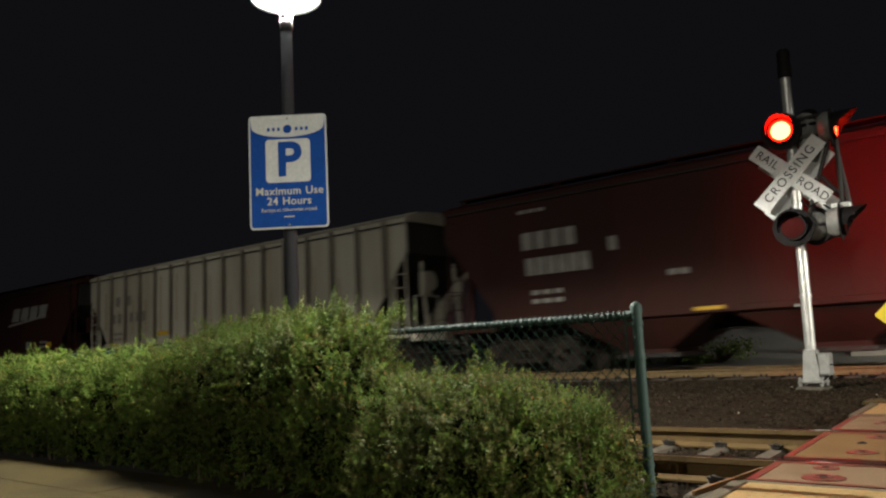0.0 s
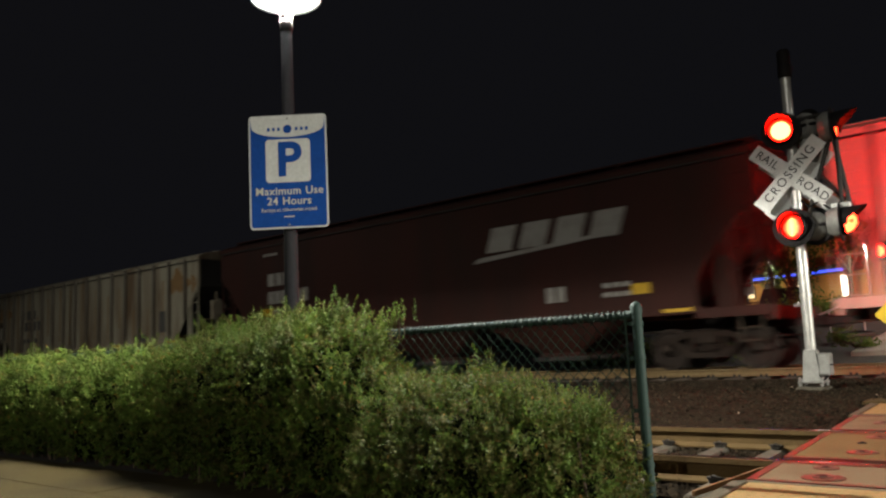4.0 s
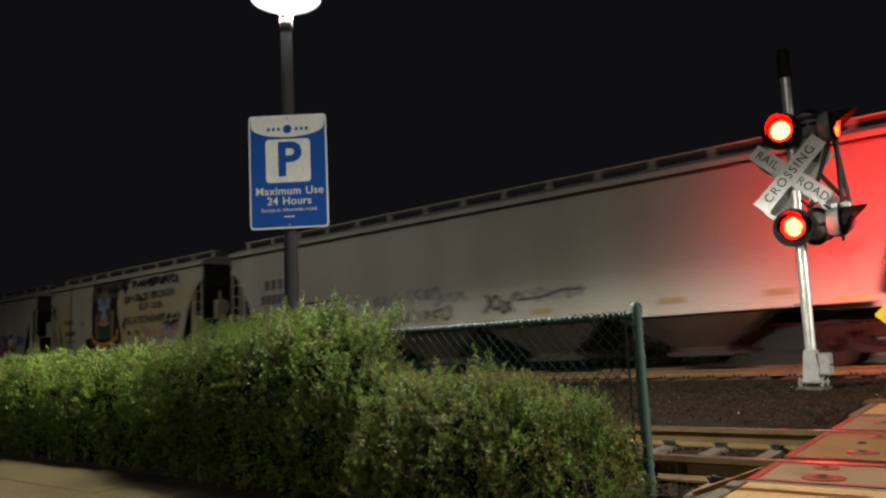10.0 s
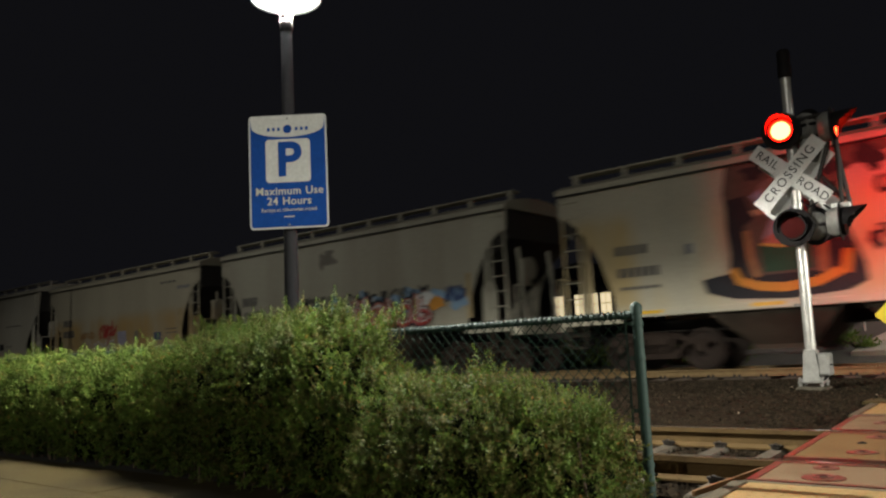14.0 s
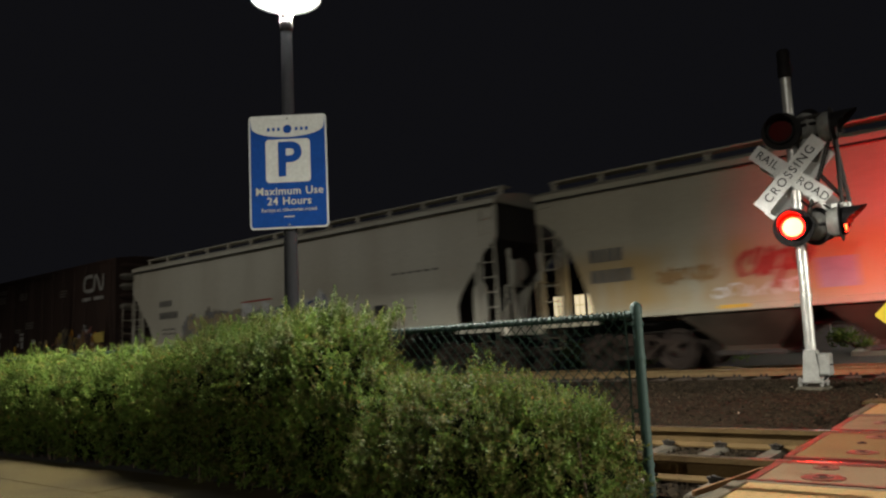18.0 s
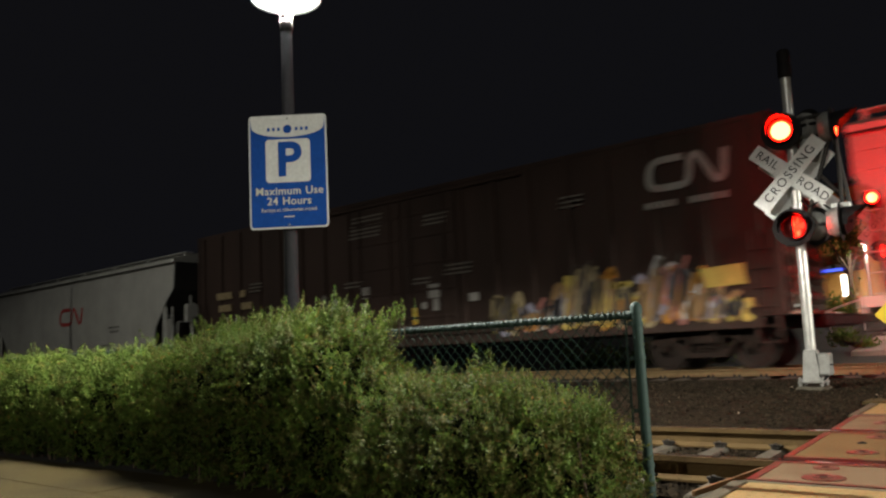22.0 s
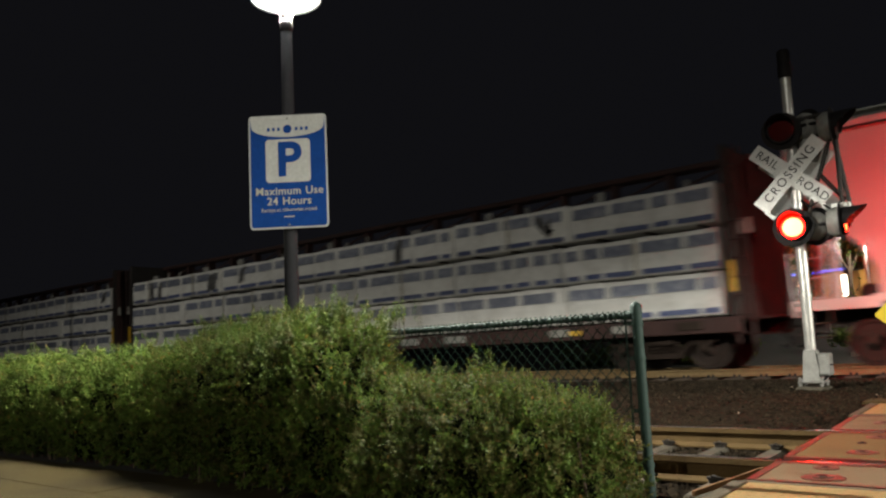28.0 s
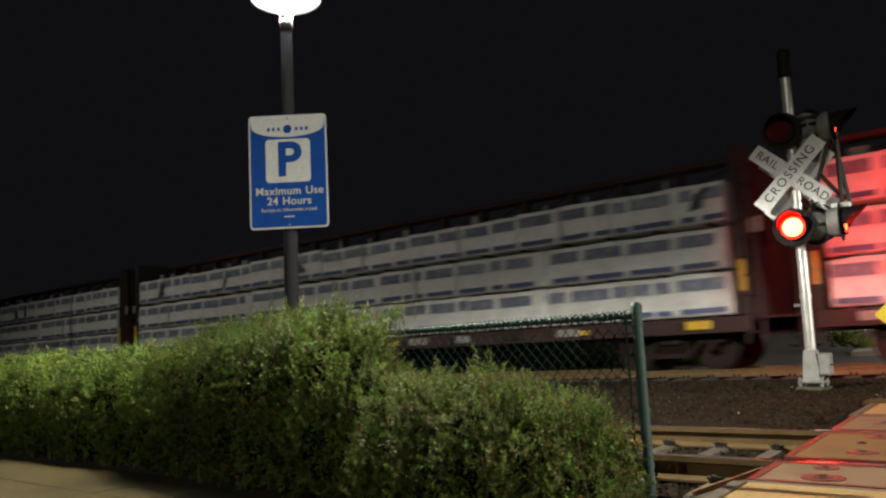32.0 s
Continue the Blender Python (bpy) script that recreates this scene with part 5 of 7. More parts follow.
    for s in (-1, 1):
        x0, x1 = sorted((s * (h - 1.35), s * (h + 0.12)))
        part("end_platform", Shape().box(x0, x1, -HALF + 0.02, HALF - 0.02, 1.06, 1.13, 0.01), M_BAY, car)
        part("end_sill", Shape().box(x0, x1, -HALF - 0.02, -HALF + 0.06, 1.02, 1.22, 0.012), trim or paint, car, "end sill beam")
        part("end_beam", Shape().box(*sorted((s * (h + 0.02), s * (h + 0.14))), -HALF, HALF, 0.92, 1.20, 0.02), trim or paint, car)
        ladder(car, s * (h - 0.28), -HALF + 0.03, 1.05, rungs_to or top - 0.1, trim or paint, nm="side_ladder")
        for y in (-HALF + 0.06, HALF - 0.06):
            part("corner_post", Shape().box(s * (h - 0.66) - 0.045, s * (h - 0.66) + 0.045, y - 0.04, y + 0.04, 1.1, 3.0, 0.01), trim or paint, car)
        for y in (-0.7, 0.7):
            part("end_brace", Shape().rod((s * (h - 0.1), y, 1.1), (s * (h - 0.25), y, 3.1), 0.05), trim or paint, car)
        part("grab_iron", Shape().pipe([(s * (h + 0.1), -1.45, 1.2), (s * (h + 0.14), -1.45, 2.1), (s * (h + 0.14), -0.5, 2.1), (s * (h + 0.1), -0.5, 1.2)], 0.016), trim or paint, car)
        part("step", Shape().pipe([(s * (h - 0.5), -HALF, 1.05), (s * (h - 0.5), -HALF, 0.55), (s * (h - 0.08), -HALF, 0.55), (s * (h - 0.08), -HALF, 1.05)], 0.018).rod((s * (h - 0.5), -HALF, 0.8), (s * (h - 0.08), -HALF, 0.8), 0.014), M_BAY, car, "bent-rod stirrup step")
        part("cross_rod", Shape().rod((s * (h + 0.13), -1.4, 0.62), (s * (h + 0.13), 1.4, 0.62), 0.018), M_DARK, car)
        coupler(car, s * (h + 0.1), s)
    part("brake_wheel", Shape().lathe([(0.26, 0.0), (0.28, 0.02), (0.26, 0.04)], axis=(1, 0, 0), at=(h + 0.2, -0.9, 2.5), n=20).rod((h + 0.02, -0.9, 2.5), (h + 0.22, -0.9, 2.5), 0.03), trim or paint, car, "round hand-brake wheel")
    part("brake_box", Shape().box(h - 0.02, h + 0.12, -1.1, -0.7, 2.1, 2.75, 0.03), trim or paint, car)
    part("air_tank", Shape().lathe([(0.0, -0.5), (0.14, -0.48), (0.18, -0.42), (0.18, 0.42), (0.14, 0.48), (0.0, 0.5)], axis=(0, 1, 0), at=(-h + 0.9, 0.3, 1.35), n=16, caps=False), trim or M_DARK, car, "brake air tank")
    inner = h - 3.0
    wb = 2 * inner / bays
    for i in range(bays):
        c = -inner + wb * (i + 0.5)
        a, b = wb * 0.5, min(0.55, wb * 0.2)
        rings = [[(c - a * k1, -w, z), (c + a * k1, -w, z), (c + a * k1, w, z), (c - a * k1, w, z)] for k1, w, z in ((0.93, HALF - 0.06, base + 0.02), (0.86, HALF - 0.14, base - 0.14), (b / a, 0.85, 0.46), (b / a, 0.85, 0.34))]
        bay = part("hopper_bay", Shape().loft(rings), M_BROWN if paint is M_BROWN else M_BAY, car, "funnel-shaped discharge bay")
        part("outlet_gate", Shape().box(c - b - 0.12, c + b + 0.12, -0.95, 0.95, 0.27, 0.37, 0.02).rod((c - 0.1, -1.1, 0.32), (c - 0.1, -0.9, 0.32), 0.05), M_DARK, bay)
    truck(car, h - d_front)
    truck(car, -h + d_rear)
    for dx in (1.7, L * 0.33, L * 0.62, L - 2.0):
        part("reflector", Shape().box(h - dx - 0.3, h - dx + 0.3, -HALF - 0.035, -HALF - 0.03, base - 0.04, base + 0.03), M_STRIPE, car, "yellow reflector stripe")
    return car, h


# car A and its neighbours, from the front of the train to the back
car, h = hopper("dark oxide-red covered hopper car with white markings", 5.2, -12.05, 4.12, M_BROWN, "diag", bays=3, walk_up=0.34, posts=False)
bars(car, -h + 3.0, 3.05, 1.5, 0.40, M_LOGOWHITE, 4, "white_mark", 0.25)
bars(car, -h + 3.2, 2.45, 1.7, 0.40, M_LOGOWHITE, 6, "white_mark", 0.2)
bars(car, -h + 2.9, 1.85, 0.9, 0.10, M_LOGOWHITE, 3)
bars(car, -h + 2.9, 1.65, 0.9, 0.10, M_LOGOWHITE, 3)
bars(car, -h + 6.0, 2.0, 0.5, 0.12, M_LOGOWHITE, 2)
bars(car, -h + 2.6, 4.0 - 0.25, 0.8, 0.08, M_LOGOWHITE, 3)
bars(car, -h + 4.6, 2.75, 0.25, 0.3, M_LOGOWHITE, 1)

car, h = hopper("light grey ribbed covered hopper car with dark stencils", -13.37, -30.65, 4.19, M_GREY, "diag", ribs=16, bays=3, walk_up=0.22, posts=False, base=1.47)
bars(car, -h + 3.0, 3.10, 2.4, 0.36, M_FADED, 3, "dark_mark", 0.62)
bars(car, -h + 3.0, 2.45, 2.7, 0.36, M_FADED, 6, "dark_mark", 0.42)
bars(car, -h + 2.2, 1.87, 1.3, 0.09, M_FADED, 4)
bars(car, -h + 2.2, 1.66, 1.3, 0.09, M_FADED, 4)
bars(car, -h + 5.4, 1.75, 0.75, 0.14, M_STRIPE, 1, "yellow_patch", 0.05)
rr = random.Random(34)
for i in range(14):
    x, z1 = -h + 1.2 + 1.03 * (i + rr.choice((-0.06, 0.06))), rr.uniform(2.6, 4.1)
    band(car, "rust_streak", [(x, z1), (x + 0.01, (z1 + 1.4) / 2), (x, rr.uniform(1.3, 2.2))], rr.uniform(0.03, 0.07), "rust", 0.006, "rust run down the side")
bars(car, h - 3.4, 2.0, 0.62, 0.40, M_STENCIL, 1, "data_panel", 0.05)
bars(car, h - 3.4, 2.0, 0.75, 0.52, M_LOGOWHITE, 1, "data_panel_border", 0.02)
bars(car, h - 8.0, 1.75, 0.8, 0.25, M_STENCIL, 3)

car, h = hopper("dark oxide-red covered hopper car with large slanted white emblem", -31.95, -49.2, 4.27, M_BROWN, "bent", bays=3, walk_up=0.30, posts=False)
bars(car, h - 4.5, 3.20, 3.7, 0.58, M_LOGOWHITE, 4, "emblem_block", 0.22, 0.35)
part("emblem_bar", Shape().prism([(h - 6.75, 2.68), (h - 3.3, 2.92), (h - 3.2, 3.0), (h - 6.6, 2.80)], -HALF - 0.012, -HALF - 0.002), M_LOGOWHITE, car, "tapered white bar under the emblem")
bars(car, h - 3.0, 1.85, 0.7, 0.1, M_LOGOWHITE, 3)
bars(car, h - 3.0, 1.65, 0.7, 0.1, M_LOGOWHITE, 3)
bars(car, h - 4.5, 1.75, 0.55, 0.34, M_LOGOWHITE, 2, "data_panel", 0.3)
bars(car, h - 2.45, 1.72, 0.42, 0.22, M_STRIPE, 1, "yellow_patch", 0.05)
bars(car, -h + 3.2, 3.05, 1.5, 0.38, M_LOGOWHITE, 4, "white_mark", 0.25)
bars(car, -h + 3.4, 2.5, 1.9, 0.38, M_LOGOWHITE, 6, "white_mark", 0.2)
bars(car, -h + 3.3, 2.05, 1.3, 0.14, M_LOGOWHITE, 3)
bars(car, -h + 3.2, 1.8, 1.0, 0.10, M_LOGOWHITE, 3)
bars(car, -h + 2.45, 2.05, 0.5, 0.25, M_STRIPE, 1, "yellow_patch", 0.05)
bars(car, -h + 2.6, 3.85, 0.7, 0.08, M_LOGOWHITE, 3)

car, h = hopper("rust-streaked grey ribbed covered hopper car with faded stencils", -50.5, -67.3, 4.27, M_RUSTGREY, "diag", ribs=16, bays=3, walk_up=0.20, posts=False, base=1.42)
bars(car, -h + 3.3, 3.1, 1.7, 0.4, M_STENCIL, 3, "dark_mark", 0.45)
bars(car, -h + 3.5, 2.6, 2.1, 0.4, M_STENCIL, 5, "dark_mark", 0.35)
bars(car, -h + 3.5, 1.95, 1.6, 0.2, M_STENCIL, 4)
bars(car, h - 2.3, 2.15, 0.42, 0.75, M_STENCIL, 1, "data_panel", 0.05)
bars(car, h - 3.8, 1.62, 0.9, 0.28, M_STENCIL, 1, "data_panel", 0.05)
rr = random.Random(33)
for i in range(14):
    x, z1 = -h + 1.2 + 1.03 * (i + rr.choice((-0.06, 0.06))), rr.uniform(2.6, 4.1)
    band(car, "rust_streak", [(x, z1), (x + 0.01, (z1 + 1.4) / 2), (x, rr.uniform(1.3, 2.2))], rr.uniform(0.04, 0.12), "rust", 0.006, "rust run down the side")
blobs(car, h - 1.6, h - 0.3, 3.3, 4.0, INK["rust"], 7, 0.28, 31, name="rust_patch")
blobs(car, -h + 0.2, -h + 1.6, 3.2, 3.9, INK["rust"], 7, 0.25, 32, name="rust_patch")

car, h = hopper("long pale grey smooth-sided covered hopper car with faint black tags", -68.6, -88.5, 4.10, M_PALE, "arch", bays=4, walk_up=0.42, bulge=0.09)
for x0, x1, z0, z1, n, w, sd in ((-7.1, -4.0, 1.8, 2.2, 10, 0.055, 41), (-7.0, -3.8, 1.38, 1.75, 10, 0.05, 42), (-3.5, -1.1, 1.75, 2.25, 8, 0.07, 43), (-3.4, -0.8, 1.36, 1.75, 8, 0.06, 44), (-1.1, -0.25, 1.8, 2.1, 4, 0.05, 45), (0.2, 1.2, 1.45, 1.95, 4, 0.08, 46), (1.2, 3.0, 1.65, 1.95, 7, 0.06, 47)):
    tag(car, x0, x1, z0, z1, INK["grey" if sd % 2 else "smoke"], n, w * 1.05, sd, 0.008, 0.1)
band(car, "graffiti_stroke", [(-7.1, 2.17), (-6.0, 2.20), (-4.7, 2.2)], 0.07, "smoke", 0.012)
band(car, "graffiti_stroke", [(1.2, 1.72), (1.9, 1.74), (2.4, 1.86), (3.0, 1.84)], 0.06, "smoke", 0.012)
bars(car, h - 2.6, 3.05, 0.22, 0.42, M_STENCIL, 1, "placard_holder", 0.05)
bars(car, -h + 2.4, 2.9, 1.3, 0.3, M_STENCIL, 4, "dark_mark", 0.4)
bars(car, -h + 2.4, 2.45, 1.6, 0.28, M_STENCIL, 6, "dark_mark", 0.3)
for k in (0.9, 3.0, 6.1, 9.4):
    bars(car, h - 2.0 - k, 1.42, 0.6, 0.12, INK["tan"], 1, "tan_patch", 0.05)

car, h = hopper("short cream covered hopper car covered in black and coloured graffiti", -90.1, -101.6, 4.08, M_CREAMED, "arch", bays=2, walk_up=0.42, bulge=0.03)
YF = 0.010
flat(car, "mural_smoke", [(-2.0, 3.0), (0.0, 3.0), (0.1, 3.45), (0.5, 3.68), (0.95, 3.74), (1.05, 3.90), (0.3, 3.95), (-1.95, 3.92), (-2.05, 3.4)], "smoke", YF, "dark sprayed cloud")
blobs(car, -1.8, 0.7, 3.55, 3.75, INK["black"], 7, 0.20, 50, YF, "mural_soot")
flat(car, "mural_black", [(-2.57, 1.76), (-2.5, 1.5), (-2.0, 1.35), (-1.0, 1.29), (0.0, 1.36), (0.32, 1.5), (0.31, 1.82), (0.2, 2.15), (0.05, 2.6), (-0.02, 3.0), (0.0, 3.3), (-0.4, 3.35), (-0.55, 3.0), (-0.75, 2.75), (-1.4, 2.75), (-1.55, 3.0), (-1.65, 3.3), (-2.0, 3.25), (-2.02, 2.7), (-1.98, 2.2), (-2.05, 1.84)], "black", YF + 0.006, "black hat-like shape")
flat(car, "mural_inner", [(-1.7, 1.75), (-0.28, 1.75), (-0.3, 2.85), (-0.75, 2.9), (-1.4, 2.9), (-1.7, 2.7)], "smoke", YF + 0.010)
flat(car, "mural_dome", [(-1.0 + 0.46 * math.cos(radians(a)), 3.15 + 0.43 * math.sin(radians(a))) for a in range(0, 181, 15)] + [(-1.2, 2.8), (-0.85, 2.8)], "dust", YF + 0.014, "grey dome")
for pts in ([(-1.42, 3.32), (-1.25, 3.08), (-1.1, 2.85)], [(-0.60, 3.27), (-0.78, 3.05), (-0.98, 2.85)]):
    band(car, "mural_blue", pts, 0.20, "sky", YF + 0.018, "pale blue flare")
flat(car, "mural_grey", [(-1.35, 2.42), (-0.68, 2.42), (-0.97, 2.88), (-1.12, 2.88)], "lilac", YF + 0.016)
flat(car, "mural_green", [(-1.40, 1.80), (-0.54, 1.80), (-0.50, 2.36), (-0.95, 2.30), (-1.44, 2.36)], "green", YF + 0.018, "dark green panel")
flat(car, "mural_red", [(-1.36, 2.35), (-1.0, 2.28), (-0.65, 2.35), (-0.75, 2.47), (-1.0, 2.55), (-1.25, 2.47)], "salmon", YF + 0.020, "orange-red cap")
band(car, "mural_yellow", [(-1.40, 2.33), (-1.0, 2.25), (-0.62, 2.33)], 0.05, "yellow", YF + 0.022)
band(car, "mural_orange", [(-1.97, 1.92), (-1.86, 1.68), (-1.5, 1.55), (-1.08, 1.50), (-0.5, 1.55), (-0.10, 1.72)], 0.17, "orange", YF + 0.018, "orange curved band")
band(car, "mural_orange", [(-1.66, 2.62), (-1.62, 2.1), (-1.52, 1.72)], 0.12, "rust", YF + 0.016)
band(car, "mural_orange", [(-0.30, 2.80), (-0.34, 2.2), (-0.36, 1.72)], 0.14, "rust", YF + 0.016)
band(car, "mural_orange", [(-0.02, 1.66), (0.06, 2.08)], 0.16, "orange", YF + 0.018)
for r, (z, a, b) in enumerate(((3.66, 1.1, 4.3), (3.15, 0.6, 2.1), (2.26, 3.3, 4.35), (1.98, 3.5, 4.2))):
    tag(car, a, b, z - 0.19, z + 0.19, INK["black"], int((b - a) / 0.22), 0.085, 60 + r, YF, 0.03, "graffiti_line")
sprayed(car, "line_is_broken", "IS BROKEN", 3.05, 3.16, 0.40, "black")
sprayed(car, "line_but_our", "BUT OUR", 2.45, 2.78, 0.36, "black", 1.05)
sprayed(car, "line_relationship", "RELATIONSHIP", 1.95, 2.30, 0.42, "black", 1.02)
band(car, "graffiti_stroke", [(0.5, 2.34), (0.45, 2.2), (0.58, 2.03)], 0.14, "black", YF)
for x in (0.85, 1.42):
    flat(car, "graffiti_wedge", [(x - 0.16, 1.95), (x + 0.14, 1.73), (x + 0.16, 1.93)], "black", YF, "black wedge")
blobs(car, 1.9, 4.0, 1.55, 1.95, INK["lilac"], 9, 0.24, 66, 0.006)
blobs(car, 1.9, 2.8, 1.5, 1.9, INK["tan"], 6, 0.24, 67, 0.010)
tag(car, 1.8, 4.0, 1.45, 2.0, INK["salmon"], 7, 0.05, 68, 0.016)
bars(car, -h + 1.7, 2.54, 0.78, 0.20, M_STENCIL, 4, "dark_mark", 0.4)
bars(car, -h + 1.83, 2.07, 0.96, 0.20, M_STENCIL, 6, "dark_mark", 0.35)
bars(car, -h + 1.85, 1.74, 0.9, 0.07, M_STENCIL, 6)
bars(car, -h + 2.95, 2.42, 0.22, 0.20, INK["grey"], 1)

car, h = hopper("short grey covered hopper car with red and blue graffiti low down", -103.05, -114.5, 4.05, M_DUSK, "arch", bays=2, walk_up=0.42, bulge=0.03)
blobs(car, -2.4, 4.3, 1.75, 2.2, INK["sky"], 40, 0.24, 71, 0.006)
piece(car, -2.5, 3.2, 1.35, 2.15, "salmon", 11, 0.24, 73, 0.020)
piece(car, -2.2, 3.3, 1.32, 1.9, "red", 9, 0.17, 74, 0.062)
blobs(car, -2.2, 3.0, 1.42, 1.7, INK["pink"], 14, 0.12, 72, 0.105)
tag(car, -2.4, 3.2, 1.95, 2.35, INK["black"], 16, 0.06, 75, 0.03, 0.3)
blobs(car, 3.2, 3.25, 2.0, 2.08, INK["white"], 2, 0.17, 78, 0.06)
blobs(car, 3.4, 3.6, 1.75, 1.95, INK["orange"], 4, 0.18, 76, 0.05)
tag(car, 3.7, 4.4, 1.85, 2.25, INK["navy"], 5, 0.07, 77, 0.02)
band(car, "yellow_wash", [(4.55, 2.5), (4.53, 1.4)], 0.16, "tan", 0.012)
blobs(car, -1.0, 0.6, 3.2, 3.7, INK["dust"], 5, 0.22, 79, 0.005, "grey_patch")
bars(car, -h + 1.5, 2.45, 0.8, 0.28, M_STENCIL, 4, "dark_mark", 0.3)
bars(car, -h + 1.7, 2.0, 1.0, 0.28, M_STENCIL, 5, "dark_mark", 0.25)

car, h = hopper("short weathered covered hopper car with yellow and rust-brown patches", -115.8, -127.2, 4.05, M_WASHED, "arch", bays=2, walk_up=0.42, bulge=0.03)
tag(car, -1.35, 0.0, 1.75, 2.3, INK["red"], 6, 0.10, 86, 0.012, 0.4)
band(car, "graffiti_stroke", [(-0.2, 2.4), (-0.35, 1.95), (-0.6, 1.5)], 0.10, "red", 0.02)
tag(car, -1.8, -0.1, 1.38, 1.66, INK["white"], 6, 0.05, 87, 0.012)
tag(car, -2.95, -1.7, 1.75, 2.1, INK["rust"], 6, 0.10, 82, 0.010)
flat(car, "grey_patch", [(0.14, 1.97), (0.18, 1.43), (0.83, 1.42), (0.80, 1.96)], "lilac", 0.010, "square grey painted-out patch")
blobs(car, 1.5, 1.65, 1.7, 1.85, INK["dust"], 2, 0.20, 84, 0.008)
flat(car, "data_panel", [(2.78, 1.80), (2.78, 1.52), (3.25, 1.52), (3.25, 1.80)], "navy", 0.010, "dark square panel")
band(car, "yellow_wash", [(4.50, 2.55), (4.50, 1.35)], 0.18, "tan", 0.010)
bars(car, 3.95, 1.88, 0.75, 0.05, M_STENCIL, 5)
bars(car, 3.95, 1.74, 0.75, 0.05, M_STENCIL, 5)
bars(car, 4.7, 3.30, 0.8, 0.12, INK["grey"], 5)
bars(car, -h + 1.7, 2.5, 0.8, 0.28, M_STENCIL, 4, "dark_mark", 0.3)
bars(car, -h + 1.8, 2.05, 1.0, 0.28, M_STENCIL, 5, "dark_mark", 0.25)
bars(car, h - 2.0, 3.55, 1.1, 0.08, M_STENCIL, 4)

car, h = hopper("ivory curve-sided covered hopper car with a blue spray tag", -128.35, -145.25, 4.24, M_IVORY, "bent", bays=3, walk_up=0.40, bulge=0.09)
blobs(car, -1.4, 2.4, 1.75, 2.25, INK["white"], 26, 0.28, 93, 0.004, "pale_patch")
for k, pts in enumerate(([(0, 0.72), (0.22, 0.02), (0.45, 0.58), (0.68, 0.0), (0.86, 0.70)], [(0.92, 0.66), (1.02, 0.02), (1.48, 0.10)], [(0.98, 0.36), (1.38, 0.44)], [(0.86, 0.66), (1.40, 0.72)],
            [(1.52, 0.0), (1.60, 0.75), (1.98, 0.06), (2.12, 0.80)], [(2.62, 0.78), (2.36, 0.70), (2.20, 0.38), (2.34, 0.08), (2.68, 0.16)], [(2.74, 0.86), (2.80, 0.05)], [(2.78, 0.44), (3.16, 0.56)], [(3.02, 0.98), (3.20, 0.40), (3.34, -0.06)], [(0.30, -0.06), (1.1, -0.14), (1.7, -0.04)])):
    band(car, "graffiti_stroke", [(-0.85 + a + 0.12 * b, 1.66 + 0.78 * b) for a, b in pts], 0.075, "navy", 0.018 + 0.001 * k)
band(car, "red_line", [(-1.65, 2.47), (-0.1, 2.48)], 0.05, "red", 0.012)
blobs(car, -5.0, -1.9, 1.65, 2.2, INK["dust"], 20, 0.26, 94, 0.006)
tag(car, -5.1, -1.8, 1.5, 2.3, INK["grey"], 14, 0.10, 95, 0.016)
tag(car, -4.8, -1.8, 1.6, 2.3, INK["tan"], 10, 0.08, 96, 0.024)
tag(car, -1.6, -1.0, 1.7, 2.2, INK["smoke"], 4, 0.05, 97, 0.018)
bars(car, -6.14, 2.77, 0.85, 0.22, M_STENCIL, 4, "dark_mark", 0.3)
bars(car, -5.95, 2.35, 1.2, 0.24, M_STENCIL, 6, "dark_mark", 0.25)
bars(car, -5.95, 1.85, 0.9, 0.07, M_STENCIL, 4)
bars(car, -5.95, 1.70, 0.9, 0.07, M_STENCIL, 4)
flat(car, "data_panel", [(4.27, 1.93), (4.27, 1.65), (4.72, 1.65), (4.72, 1.93)], "black", 0.012, "dark square panel")
bars(car, 5.3, 1.79, 0.6, 0.05, M_STENCIL, 4)
bars(car, 5.8, 2.71, 1.7, 0.05, M_STENCIL, 6)


